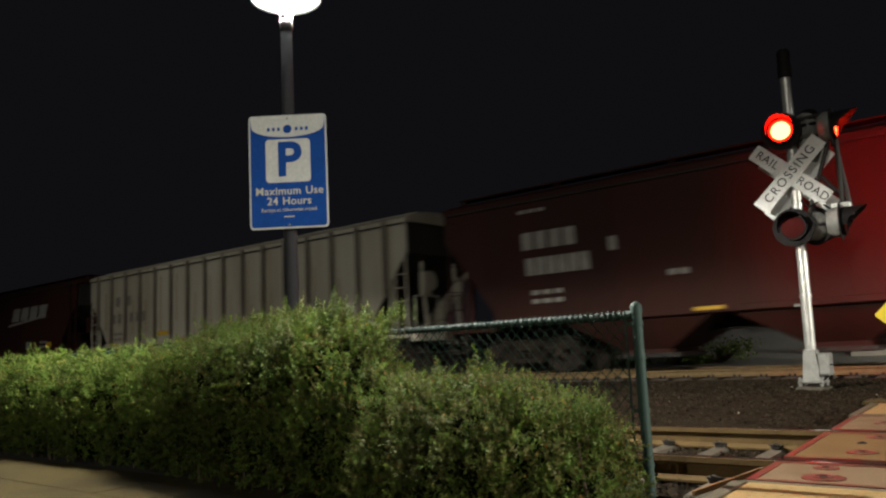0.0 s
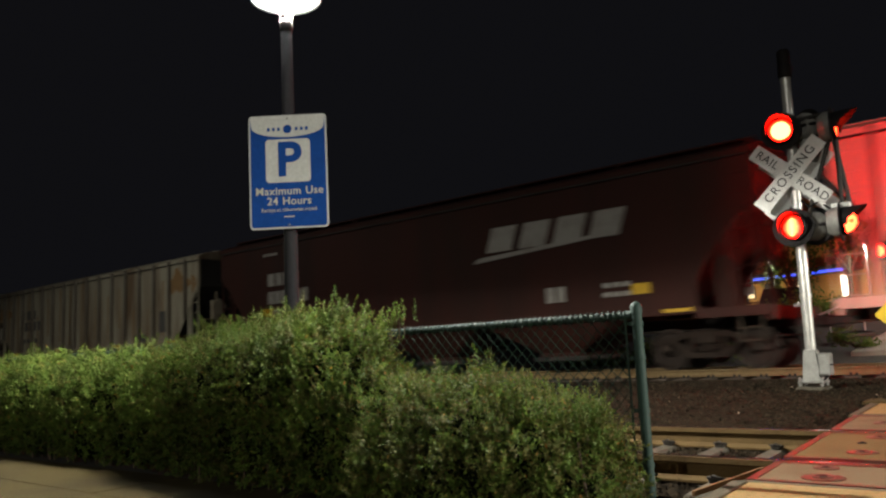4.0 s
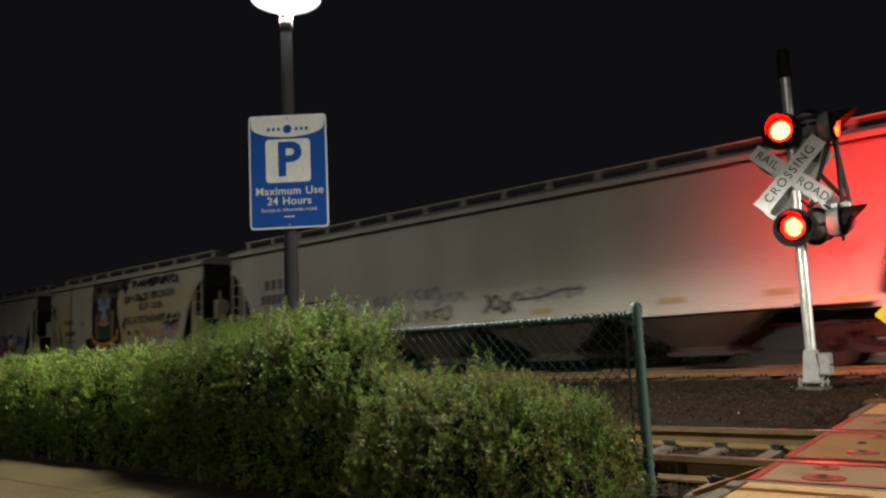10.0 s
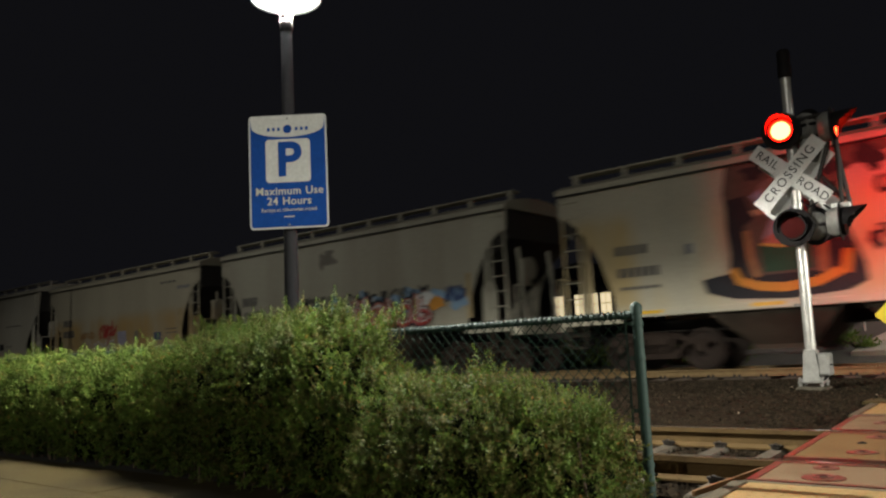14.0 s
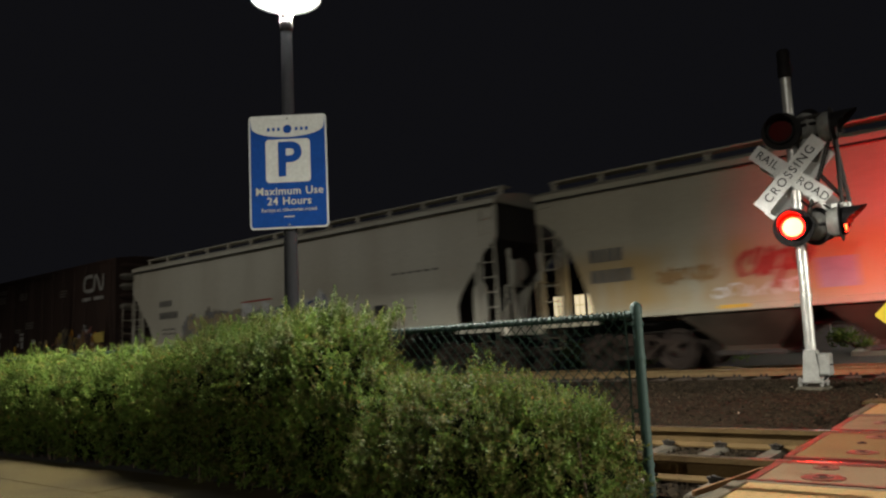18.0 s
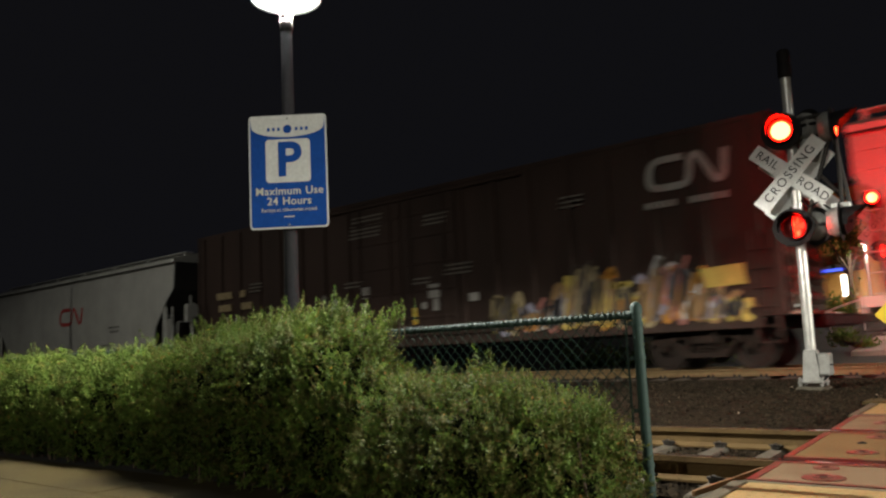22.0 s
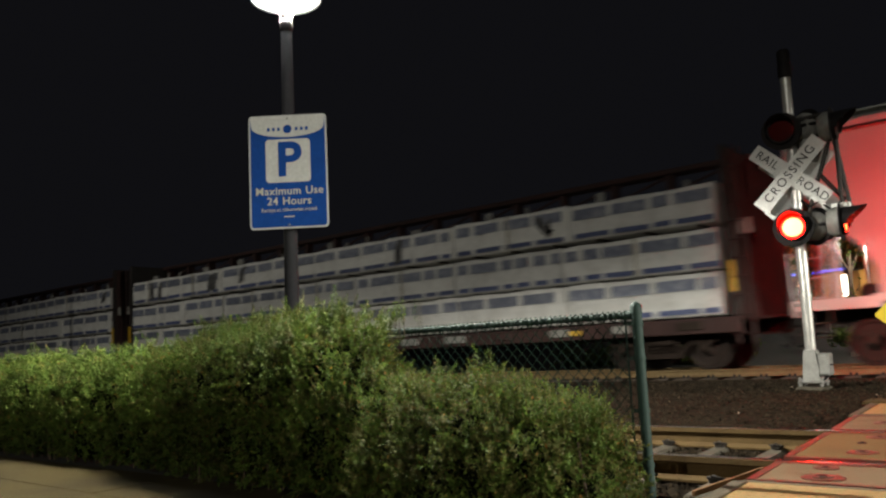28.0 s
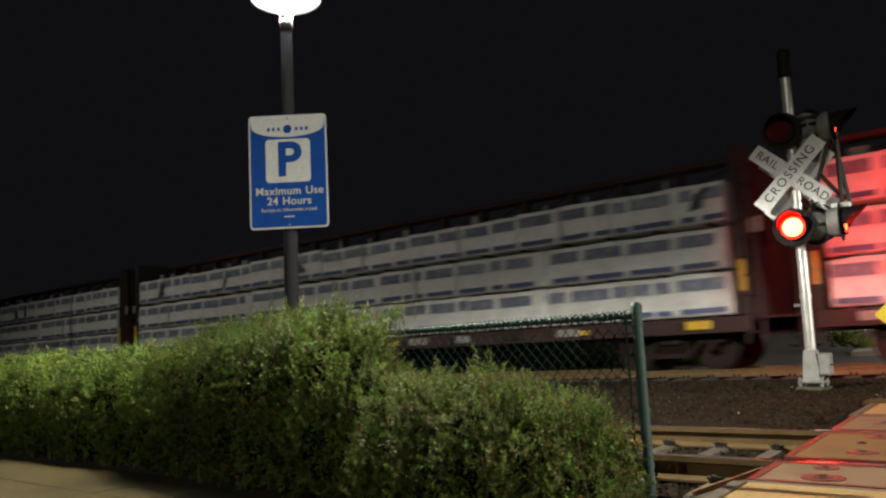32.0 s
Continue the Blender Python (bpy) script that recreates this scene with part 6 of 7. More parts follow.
def boxcar(label, front, rear, top):
    L = front - rear
    h = L / 2
    car = thing("boxcar", label, "freight car", group="freight train cars")
    CARS.append((car, (front + rear) / 2))
    for s in (-1, 1):
        part("side_wall", Shape().box(-h, h, *sorted((s * (HALF - 0.02), s * (HALF - 0.10))), 1.0, top - 0.1, 0.0), M_BOX, car)
    roof = [(-HALF, top - 0.16), (-HALF, top - 0.06), (-0.8, top + 0.04), (0, top + 0.08), (0.8, top + 0.04), (HALF, top - 0.06), (HALF, top - 0.16)]
    part("roof", Shape().loft([[(x, y, z) for y, z in roof] for x in (-h - 0.02, h + 0.02)]), M_BOX, car)
    part("floor", Shape().box(-h + 0.02, h - 0.02, -HALF + 0.1, HALF - 0.1, 1.0, 1.1), M_DARK, car)
    post = mesh_of("side_post", Shape().box(-0.06, 0.06, -HALF - 0.05, -HALF + 0.03, 1.05, top - 0.16, 0.02), M_BOX)
    door = 1.85
    for i in range(19):
        x = -h + 0.35 + (L - 0.7) * i / 18
        if abs(x) > door + 0.1:
            part("side_post", post, None, car, m=pose(x, 0, 0))
    for s in (-1, 1):
        d = part("door", Shape().box(*sorted((s * 0.02, s * door)), -HALF - 0.05, -HALF + 0.02, 1.15, top - 0.3, 0.02), M_BOX, car, "brown plug door leaf")
        for z in (1.5, 2.2, 2.9, 3.6, 4.2):
            part("door_rib", Shape().box(*sorted((s * 0.1, s * (door - 0.08))), -HALF - 0.075, -HALF - 0.04, z - 0.04, z + 0.04, 0.012), M_BOX, d)
        part("lock_rod", Shape().rod((s * 0.35, -HALF - 0.09, 1.2), (s * 0.35, -HALF - 0.09, top - 0.35), 0.02).rod((s * 1.5, -HALF - 0.09, 1.2), (s * 1.5, -HALF - 0.09, top - 0.35), 0.02), M_BOX, d)
    part("door_rail", Shape().box(-door - 2.0, door + 2.0, -HALF - 0.10, -HALF - 0.02, 1.02, 1.14, 0.01), M_BOX, car)
    part("door_rail", Shape().box(-door - 2.0, door + 2.0, -HALF - 0.08, -HALF - 0.02, top - 0.30, top - 0.22, 0.01), M_BOX, car)
    part("side_sill", Shape().box(-h + 0.4, h - 0.4, -HALF - 0.02, -HALF + 0.06, 0.78, 1.04, 0.015), M_BOX, car)
    part("side_sill", Shape().box(-h + 0.4, h - 0.4, HALF - 0.06, HALF + 0.02, 0.78, 1.04, 0.015), M_BOX, car)
    part("centre_sill", Shape().box(-h - 0.5, h + 0.5, -0.24, 0.24, 0.74, 1.0, 0.03), M_DARK, car)
    for s in (-1, 1):
        part("end_wall", Shape().box(*sorted((s * h, s * (h - 0.08))), -HALF + 0.02, HALF - 0.02, 1.0, top - 0.1), M_BOX, car)
        for i in range(9):
            z = 1.35 + i * 0.40
            part("end_corrugation", Shape().loft([[(s * (h - 0.01), y, z - 0.15 * k), (s * (h + 0.09), y, z - 0.04 * k), (s * (h + 0.09), y, z + 0.04 * k), (s * (h - 0.01), y, z + 0.15 * k)] for y, k in ((-1.35, 0.3), (-1.2, 1), (1.2, 1), (1.35, 0.3))]), M_RIB if i in (4, 6, 7) else M_BOX, car, "pressed end rib")
        part("corner_post", Shape().box(*sorted((s * (h - 0.1), s * (h + 0.03))), -HALF - 0.02, -HALF + 0.10, 1.0, top - 0.1, 0.02), M_BOX, car)
        ladder(car, s * (h - 0.32), -HALF - 0.06, 0.6, 2.6, M_BOX, nm="side_ladder")
        part("end_rungs", Shape().pipe([(s * (h + 0.14), -1.3, 1.0), (s * (h + 0.14), -1.3, 3.0)], 0.016).pipe([(s * (h + 0.14), -0.9, 1.0), (s * (h + 0.14), -0.9, 3.0)], 0.016).rod((s * (h + 0.14), -1.3, 1.4), (s * (h + 0.14), -0.9, 1.4), 0.014).rod((s * (h + 0.14), -1.3, 1.9), (s * (h + 0.14), -0.9, 1.9), 0.014).rod((s * (h + 0.14), -1.3, 2.4), (s * (h + 0.14), -0.9, 2.4), 0.014), M_GREY, car, "pale end ladder")
        part("crossover_step", Shape().box(*sorted((s * (h + 0.05), s * (h + 0.32))), -1.4, 1.4, 1.00, 1.05, 0.01), M_GREY, car)
        part("step", Shape().pipe([(s * (h - 0.5), -HALF, 1.0), (s * (h - 0.5), -HALF, 0.5), (s * (h - 0.1), -HALF, 0.5), (s * (h - 0.1), -HALF, 1.0)], 0.018), M_BOX, car)
        coupler(car, s * (h + 0.2), s)
    truck(car, h - 1.75)
    truck(car, -h + 2.2)
    return car, h


car, h = boxcar("tall dark brown boxcar with graffiti along its lower side", -146.6, -165.5, 4.93)
LOOP = [(0.84, 0.70), (0.30, 0.70), (0.14, 0.67), (0.04, 0.57), (0.0, 0.42), (0.0, 0.28), (0.04, 0.13), (0.14, 0.03), (0.30, 0.0), (0.82, 0.0), (0.94, 0.03), (1.0, 0.12), (1.02, 0.30), (1.02, 0.56), (1.06, 0.67), (1.15, 0.70), (1.24, 0.64), (1.62, 0.06), (1.70, 0.0), (1.80, 0.03), (1.84, 0.13), (1.84, 0.36), (1.84, 0.72)]


def looped_emblem(car, x, z, wide, high, thick, ink, y, label):
    """One ribbon bent into the railway's looped mark."""
    pts = []
    for (a, b), (c, d) in zip(LOOP, LOOP[1:]):
        pts += [(a, b), ((a + c) / 2, (b + d) / 2)]
    pts.append(LOOP[-1])
    pts = [(x + wide * a / 1.84 + 0.10 * b, z + high * b / 0.70) for a, b in pts]
    r = ribbon(pts, thick, -y)
    part("emblem_ribbon", Shape().add([(px, py - side_y(car, pz), pz) for px, py, pz in r.v], r.f), ink, car, label)


looped_emblem(car, 7.02, 3.72, 1.56, 0.58, 0.145, M_LOGOWHITE, 0.062, "white looped ribbon emblem")
bars(car, 7.25, 3.39, 0.7, 0.13, M_LOGOWHITE, 4, "white_mark", 0.25, out=0.052)
bars(car, 8.25, 3.39, 0.8, 0.13, M_LOGOWHITE, 5, "white_mark", 0.25, out=0.052)
shades = ("orange", "tan", "orange", "yellow", "tan", "white", "rust", "yellow", "lilac", "salmon")
for i in range(3, 20):
    x = 2.1 + 0.33 * i
    up = 1.75 + 0.35 * math.sin(i * 0.9) + (0.35 if 8 < i < 16 else 0.0)
    tag(car, x - 0.35, x + 0.55, 0.95, up, INK[shades[i * 7 % 10]], 3, 0.15, 200 + i, 0.056 + 0.004 * (i % 5), 0.2)
    tag(car, x - 0.25, x + 0.35, 1.0, up - 0.1, INK[shades[(i * 3 + 4) % 10]], 3, 0.08, 240 + i, 0.080 + 0.004 * (i % 4), 0.3)
    tag(car, x - 0.2, x + 0.3, 1.0, up, INK[("smoke", "black", "rust")[i % 3]], 4, 0.045, 280 + i, 0.100, 0.2)
flat(car, "graffiti_patch", [(7.95, 1.98), (8.05, 1.60), (8.85, 1.62), (8.80, 2.02)], "yellow", 0.110, "yellow painted patch")
for i in range(15):
    x = -h + 1.3 + 0.42 * i
    up = 1.75 + 0.35 * math.sin(i * 1.7) + (0.25 if i > 5 else 0.0)
    tag(car, x - 0.3, x + 0.5, 1.0, up, INK[("dust", "white", "tan", "grey", "orange", "dust", "rust")[i % 7]], 3, 0.13, 310 + i, 0.058 + 0.004 * (i % 5), 0.2)
    tag(car, x - 0.2, x + 0.4, 1.05, up - 0.1, INK[("white", "smoke", "orange", "grey")[i % 4]], 2, 0.06, 330 + i, 0.085, 0.3)
    tag(car, x - 0.2, x + 0.3, 1.0, up, INK["black"], 2, 0.035, 350 + i, 0.100, 0.2)
for x, z, w in ((-7.9, 2.75, 0.85), (-6.9, 2.75, 0.25), (-7.85, 2.35, 0.7), (-6.7, 2.35, 0.55)):
    bars(car, x, z, w, 0.22, INK["tan"], 4, "faded_mark", 0.3, out=0.055)
for x, z, w, n in ((-1.2, 4.40, 1.2, 6), (1.25, 4.10, 0.8, 3), (-1.8, 2.62, 0.7, 2), (1.9, 2.75, 0.9, 3), (0.7, 2.50, 0.6, 2), (5.2, 3.9, 0.6, 3), (-6.2, 3.0, 0.6, 3)):
    for k in range(n):
        bars(car, x - 0.03 * k, z - 0.11 * k, w, 0.04, INK["dust"], 6, "stencil_line", 0.2, out=0.058)
for x, z, w, hh in ((-1.35, 2.30, 0.34, 0.30), (-1.40, 1.85, 0.18, 0.35), (-2.05, 1.70, 0.15, 0.50), (1.10, 2.15, 0.40, 0.35), (1.15, 1.80, 0.20, 0.30), (0.75, 1.80, 0.16, 0.16), (2.35, 1.9, 0.3, 0.2)):
    bars(car, x, z, w, hh, M_LOGOWHITE, 1, "placard", 0.1, out=0.058)
for x, z in ((0.41, 1.55), (-3.13, 1.37), (-h + 0.62, 1.55)):
    bars(car, x, z, 0.17, 0.42, M_STRIPE, 1, "yellow_patch", 0.05, out=0.058)

car, h = hopper("clean glossy grey covered hopper car with a red emblem", -167.1, -182.8, 4.36, M_GLOSS, "bent", bays=4, walk_up=0.30, posts=False, bulge=0.09, rungs_to=2.65)
looped_emblem(car, -0.93, 2.48, 1.90, 0.60, 0.14, M_LOGORED, 0.014, "red looped ribbon emblem")
bars(car, h - 4.2, 2.15, 0.9, 0.08, M_STENCIL, 4)
bars(car, h - 4.2, 1.98, 0.7, 0.08, M_STENCIL, 3)
bars(car, h - 5.0, 1.45, 0.7, 0.12, M_STENCIL, 4)
bars(car, -0.9, 1.45, 1.4, 0.14, M_STENCIL, 7)
bars(car, h - 2.3, 1.7, 0.2, 0.2, M_LOGOWHITE, 1)


def lumber_car(label, front, rear, seed):
    """front and rear: the ends of the stacked load."""
    L = front - rear
    h = L / 2
    rng = random.Random(seed)
    car = thing("lumber_car", label, "freight car", group="freight train cars")
    CARS.append((car, (front + rear) / 2))
    part("deck", Shape().box(-h - 0.3, h + 0.3, -HALF + 0.02, HALF - 0.02, 0.94, 1.03, 0.01), M_BEAMRED, car)
    for y in (-HALF, HALF):
        part("side_sill", Shape().box(-h - 0.3, h + 0.3, y - 0.05, y + 0.05, 0.72, 1.02, 0.015), M_BEAMRED, car)
    part("centre_sill", Shape().box(-h - 0.7, h + 0.7, -0.25, 0.25, 0.66, 0.94, 0.03), M_BEAMRED, car)
    for i in range(15):
        x = -h + 0.7 + (L - 1.4) * i / 14
        w = rng.uniform(0.14, 0.34)
        part("winch", Shape().box(x - w, x + w, -HALF - 0.10, -HALF - 0.04, 0.80, 0.97, 0.015), (M_STICK, M_STICK, M_BEAMRED, M_TRUCK, M_STRIPE)[(i * 2 + seed) % 5 if i % 3 else 0], car, "strap winch or stencil plate")
    post = mesh_of("beam_post", Shape().box(-0.07, 0.07, -0.14, 0.14, 1.03, 4.32, 0.02), M_BEAMRED)
    for i in range(17):
        part("beam_post", post, None, car, m=pose(-h + 0.1 + (L - 0.2) * i / 16, 0, 0))
    part("top_chord", Shape().box(-h - 0.4, h + 0.4, -0.22, 0.22, 4.30, 4.42, 0.02), M_BEAMRED, car, "dark top chord of the centre beam")
    for i in range(16):
        x0 = -h + 0.1 + (L - 0.2) * i / 16
        part("diagonal_brace", Shape().rod((x0, 0, 3.9), (x0 + L / 16, 0, 4.3), 0.03, n=6), M_BEAMRED, car)
    for s in (-1, 1):
        bh = part("bulkhead", Shape().box(*sorted((s * (h + 0.14), s * (h + 0.26))), -HALF + 0.02, HALF - 0.02, 0.9, 4.40, 0.02), M_END_DARK, car, "dark red end bulkhead")
        for y in (-1.3, -0.65, 0.0, 0.65, 1.3):
            part("bulkhead_post", Shape().prism([(s * (h + 0.26), 0.95), (s * (h + 0.62), 0.95), (s * (h + 0.34), 4.35), (s * (h + 0.26), 4.35)], y - 0.05, y + 0.05), M_BEAMRED, bh)
        part("yellow_panel", Shape().box(*sorted((s * (h + 0.15), s * (h + 0.25))), -HALF - 0.004, -HALF + 0.03, 1.5, 2.1), M_STRIPE, bh, "yellow reflective panel")
        ladder(car, s * (h + 0.36), -HALF + 0.03, 0.5, 4.3, M_BEAMRED, 0.3, "end_ladder")
        part("end_platform", Shape().box(*sorted((s * (h + 0.26), s * (h + 0.85))), -1.4, 1.4, 0.96, 1.0, 0.008), M_BEAMRED, car)
        coupler(car, s * (h + 0.45), s)
        part("placard", Shape().box(s * (h + 0.5) - 0.12, s * (h + 0.5) + 0.12, -1.45, -1.43, 2.6, 2.9), M_LOGOWHITE, car, "pale placard")
    truck(car, h - 1.55)
    truck(car, -h + 1.75)
    for x, w in ((-h + 3, 0.4), (-h + 8, 0.5), (h - 3.4, 0.55), (h - 9.0, 0.5)):
        part("reflector", Shape().box(x - w / 2, x + w / 2, -HALF - 0.056, -HALF - 0.05, 0.82, 0.92), M_STRIPE, car, "yellow reflector stripe")
    # three tiers of wrapped bundles on each side of the beam
    tiers = [(1.07, 1.91), (1.97, 2.79), (2.90, 3.72)]
    for k, (z0, z1) in enumerate(tiers):
        x = -h
        lens = [rng.choice((4.9, 4.3, 3.7, 3.1, 2.5)) for _ in range(7)]
        scale = L / sum(lens)
        for ln in lens:
            ln *= scale
            dz = rng.uniform(-0.05, 0.02) if k == 2 else rng.uniform(-0.01, 0.01)
            dy = rng.uniform(-0.03, 0.02)
            sh = Shape()
            n = max(4, int(ln / 0.45))
            rings = []
            for i in range(n + 1):
                f = i / n
                w = 0.012 * math.sin(i * 2.1 + seed + k) + rng.uniform(-0.008, 0.008)
                xx = x + 0.015 + (ln - 0.03) * f
                rings.append([(xx, -1.50 + dy + w + 0.03, z0), (xx, -1.50 + dy + w, z0 + 0.03), (xx, -1.505 + dy - w, (z0 + z1) / 2), (xx, -1.50 + dy + w, z1 + dz - 0.03), (xx, -1.47 + dy, z1 + dz + w), (xx, -0.17, z1 + dz), (xx, -0.17, z0)])
            b = part("lumber_pack", sh.loft([r[::-1] for r in rings]), M_WRAP, car, "white-wrapped lumber bundle with blue print")
            p1, p2 = Shape(), Shape()
            a = x + rng.uniform(0.05, 0.15)
            yy = -1.535 + dy
            while a < x + ln - 0.25:
                c = min(a + (rng.uniform(0.25, 0.4) if rng.random() < 0.18 else rng.uniform(0.68, 0.92)), x + ln - 0.04)
                tilt = rng.uniform(-0.012, 0.012)
                p1.prism([(a, z1 + dz - 0.33), (c, z1 + dz - 0.33 + tilt), (c + 0.01, z1 + dz - 0.10 + tilt), (a + 0.01, z1 + dz - 0.10)], yy, yy + 0.012)
                p2.prism([(a + 0.02, z0 + 0.045), (c + 0.03, z0 + 0.045 + tilt), (c + 0.03, z0 + 0.15 + tilt), (a + 0.02, z0 + 0.15)], yy, yy + 0.012)
                a = c + rng.uniform(0.10, 0.20)
            part("print_band", p1, M_WRAPPALE, b, "faded blue printed band")
            part("print_band", p2, M_WRAPBLUE, b, "dark blue printed band")
            part("wrap_back", Shape().box(x + 0.02, x + ln - 0.02, 0.17, 1.48, z0, z1 + dz, 0.03), M_WRAP, car, "white-wrapped lumber bundle")
            if rng.random() < 0.6:
                part("strap", Shape().box(x + ln * 0.5 - 0.03, x + ln * 0.5 + 0.03, -1.545 + dy, -1.53 + dy, z0, z1 + dz), M_GREY, b)
            if k == 2:
                for q in range(rng.choice((0, 0, 1, 2) if x > -h + L * 0.25 else (1, 2, 3))):
                    u = x + ln * rng.uniform(0.15, 0.85)
                    w, lean = rng.uniform(0.06, 0.2), rng.uniform(-0.3, 0.35)
                    lo, hi = z0 + rng.uniform(0.05, 0.3), z1 + dz - rng.uniform(0.05, 0.25)
                    mid = (lo + hi) / 2 + rng.uniform(-0.1, 0.1)
                    rip = Shape().prism([(u - w * 0.4, lo), (u + w * 1.5, lo + 0.05), (u + w + lean * 0.4, mid), (u + w * 0.7 + lean, hi - 0.04), (u - w * 0.3 + lean, hi), (u - w * 0.8 + lean * 0.6, mid + 0.06)], -1.548 + dy, -1.538 + dy)
                    part("torn_wrap", rip, M_RIP, b, "dark ragged rip in the wrapping")
            x += ln
        for i in range(20):
            xs_ = -h + 0.4 + (L - 0.8) * i / 19
            part("dunnage", Shape().box(xs_ - 0.045, xs_ + 0.045, -1.45, 1.45, z0 - 0.045, z0 - 0.002), M_STICKER, car)
    x = -h + 0.6
    while x < h - 0.5:
        w = rng.choice((0.035, 0.045, 0.10, 0.16))
        part("strap_guide", Shape().box(x - w, x + w, -0.95, -0.90, 3.66, 3.86 + rng.uniform(0.02, 0.16), 0.01), M_STICK, car, "pale board standing above the top packs")
        x += rng.uniform(0.7, 2.6)
    return car, h


lumber_car("dark red centre-beam flatcar stacked with white-wrapped lumber", -184.15, -206.35, 5)
lumber_car("dark red centre-beam flatcar stacked with white-wrapped lumber", -208.05, -230.0, 6)
lumber_car("dark red centre-beam flatcar stacked with white-wrapped lumber", -231.6, -253.6, 7)


# ---- beyond the tracks ----
M_WALL = mat("ochre_stucco", (0.50, 0.27, 0.07), 0.8, dirt=(0.36, 0.19, 0.06), scale=0.6, fine=12, bump=0.2)
M_ROOFD = mat("dark_roof", (0.05, 0.045, 0.04), 0.8, scale=0.8, bump=0.2)
M_KERB = mat("pale_kerb_concrete", (0.45, 0.41, 0.34), 0.85, scale=1.5, fine=40, bump=0.2)
M_NEON = glow("blue_neon", (0.12, 0.08, 1.0), 2.2)
M_NEONRED = glow("red_neon", (1.0, 0.10, 0.08), 1.5)
M_FASCIA = glow("lit_blue_tube", (0.05, 0.10, 1.0), 1.6)
M_SHOP = glow("lit_shop_window", (1.0, 0.95, 0.85), 1.8)
M_SHOPWARM = glow("lit_warm_window", (1.0, 0.82, 0.5), 0.9)
M_HEAD = glow("headlight", (1.0, 0.97, 0.9), 6.0)


def shop():
    """A low shop behind the railway, its front along local x."""
    t = thing("shop_building", "low ochre shop building with blue neon sign and lit windows", "building", pose(-15.13, 39.93, 1.25, 0, 0, math.degrees(math.atan(-0.5))))
    k = 1.118
    part("wall", Shape().box(-3.0, 22.0, 0.0, 8.0, 0.0, 5.6, 0.02), M_WALL, t)
    part("roof", Shape().box(-3.2, 22.2, -0.25, 8.2, 5.6, 5.85, 0.03), M_ROOFD, t)
    part("parapet", Shape().box(-3.1, 22.1, -0.12, 0.05, 4.75, 4.95, 0.02), M_ROOFD, t)
    part("neon_tube", Shape().rod((-0.2, -0.62, 2.18), (9.3, -0.62, 2.10), 0.05, n=8), M_FASCIA, t, "blue neon tube")
    can = part("canopy", Shape().box(-0.4, 9.6, -0.6, 0.0, 2.02, 2.35, 0.03), M_ROOFD, t)
    part("red_line", Shape().box(-0.2, 3.2, -0.63, -0.6, 1.98, 2.02), M_NEONRED, can)
    for x, w, m in ((0.2, 0.5, M_SHOPWARM), (0.9, 1.0, M_SHOP), (2.1, 0.7, M_SHOP), (3.2, 0.5, M_SHOPWARM), (6.0, 0.5, M_SHOPWARM)):
        win = part("window", Shape().box(x, x + w, -0.05, 0.02, 1.28, 1.90, 0.01), M_ROOFD, t)
        part("pane", Shape().box(x + 0.05, x + w - 0.05, -0.06, -0.05, 1.33, 1.85), m, win, "lit window pane")
    part("door", Shape().box(4.3, 5.2, -0.05, 0.02, 0.0, 1.95, 0.02), M_ROOFD, t)
    part("light_box", Shape().box(9.0, 9.35, -0.75, -0.6, 0.95, 1.85, 0.02), M_SHOP, t, "upright lit white panel")
    # sign of plain glowing bars with a shield between the two groups
    for x0, n in ((1.15, 6), (3.35, 6)):
        for i in range(n):
            h = (0.42, 0.26, 0.34, 0.40, 0.40, 0.28)[i]
            part("sign_bar", Shape().box(x0 + 0.27 * i, x0 + 0.27 * i + 0.16, -0.12, -0.04, 3.78, 3.78 + h, 0.01), M_NEON, t, "blue glowing bar")
    shield = [(2.86, 4.3), (3.24, 4.3), (3.24, 3.95), (3.05, 3.65), (2.86, 3.95)]
    part("sign_shield", Shape().prism(shield, -0.13, -0.04), M_NEON, t, "blue and red shield")
    part("shield_band", Shape().prism([(2.92, 4.24), (3.18, 4.24), (3.18, 4.05), (2.92, 4.05)], -0.15, -0.12), M_NEONRED, t, "red band on the shield")


shop()


def far_house():
    t = thing("house", "dark low building with warm lit windows beyond the tracks", "building", pose(-23.4, 42.0, 1.2))
    part("wall", Shape().box(-4.5, 4.5, 0.0, 6.0, 0.0, 3.6, 0.02), M_ROOFD, t)
    part("roof", Shape().prism([(-4.8, 3.6), (4.8, 3.6), (4.6, 3.8), (0.0, 4.6), (-4.6, 3.8)], -0.3, 6.3), M_ROOFD, t)
    for x in (-2.05, -0.55, 0.35, 1.25):
        w = part("window", Shape().box(x, x + 0.8, -0.05, 0.02, 1.3, 2.65, 0.01), M_WHITE, t)
        for i in range(2):
            for j in range(2):
                part("pane", Shape().box(x + 0.05 + 0.37 * i, x + 0.38 + 0.37 * i, -0.06, -0.05, 1.36 + 0.64 * j, 1.95 + 0.64 * j), M_SHOPWARM, w, "warm lit pane")


far_house()


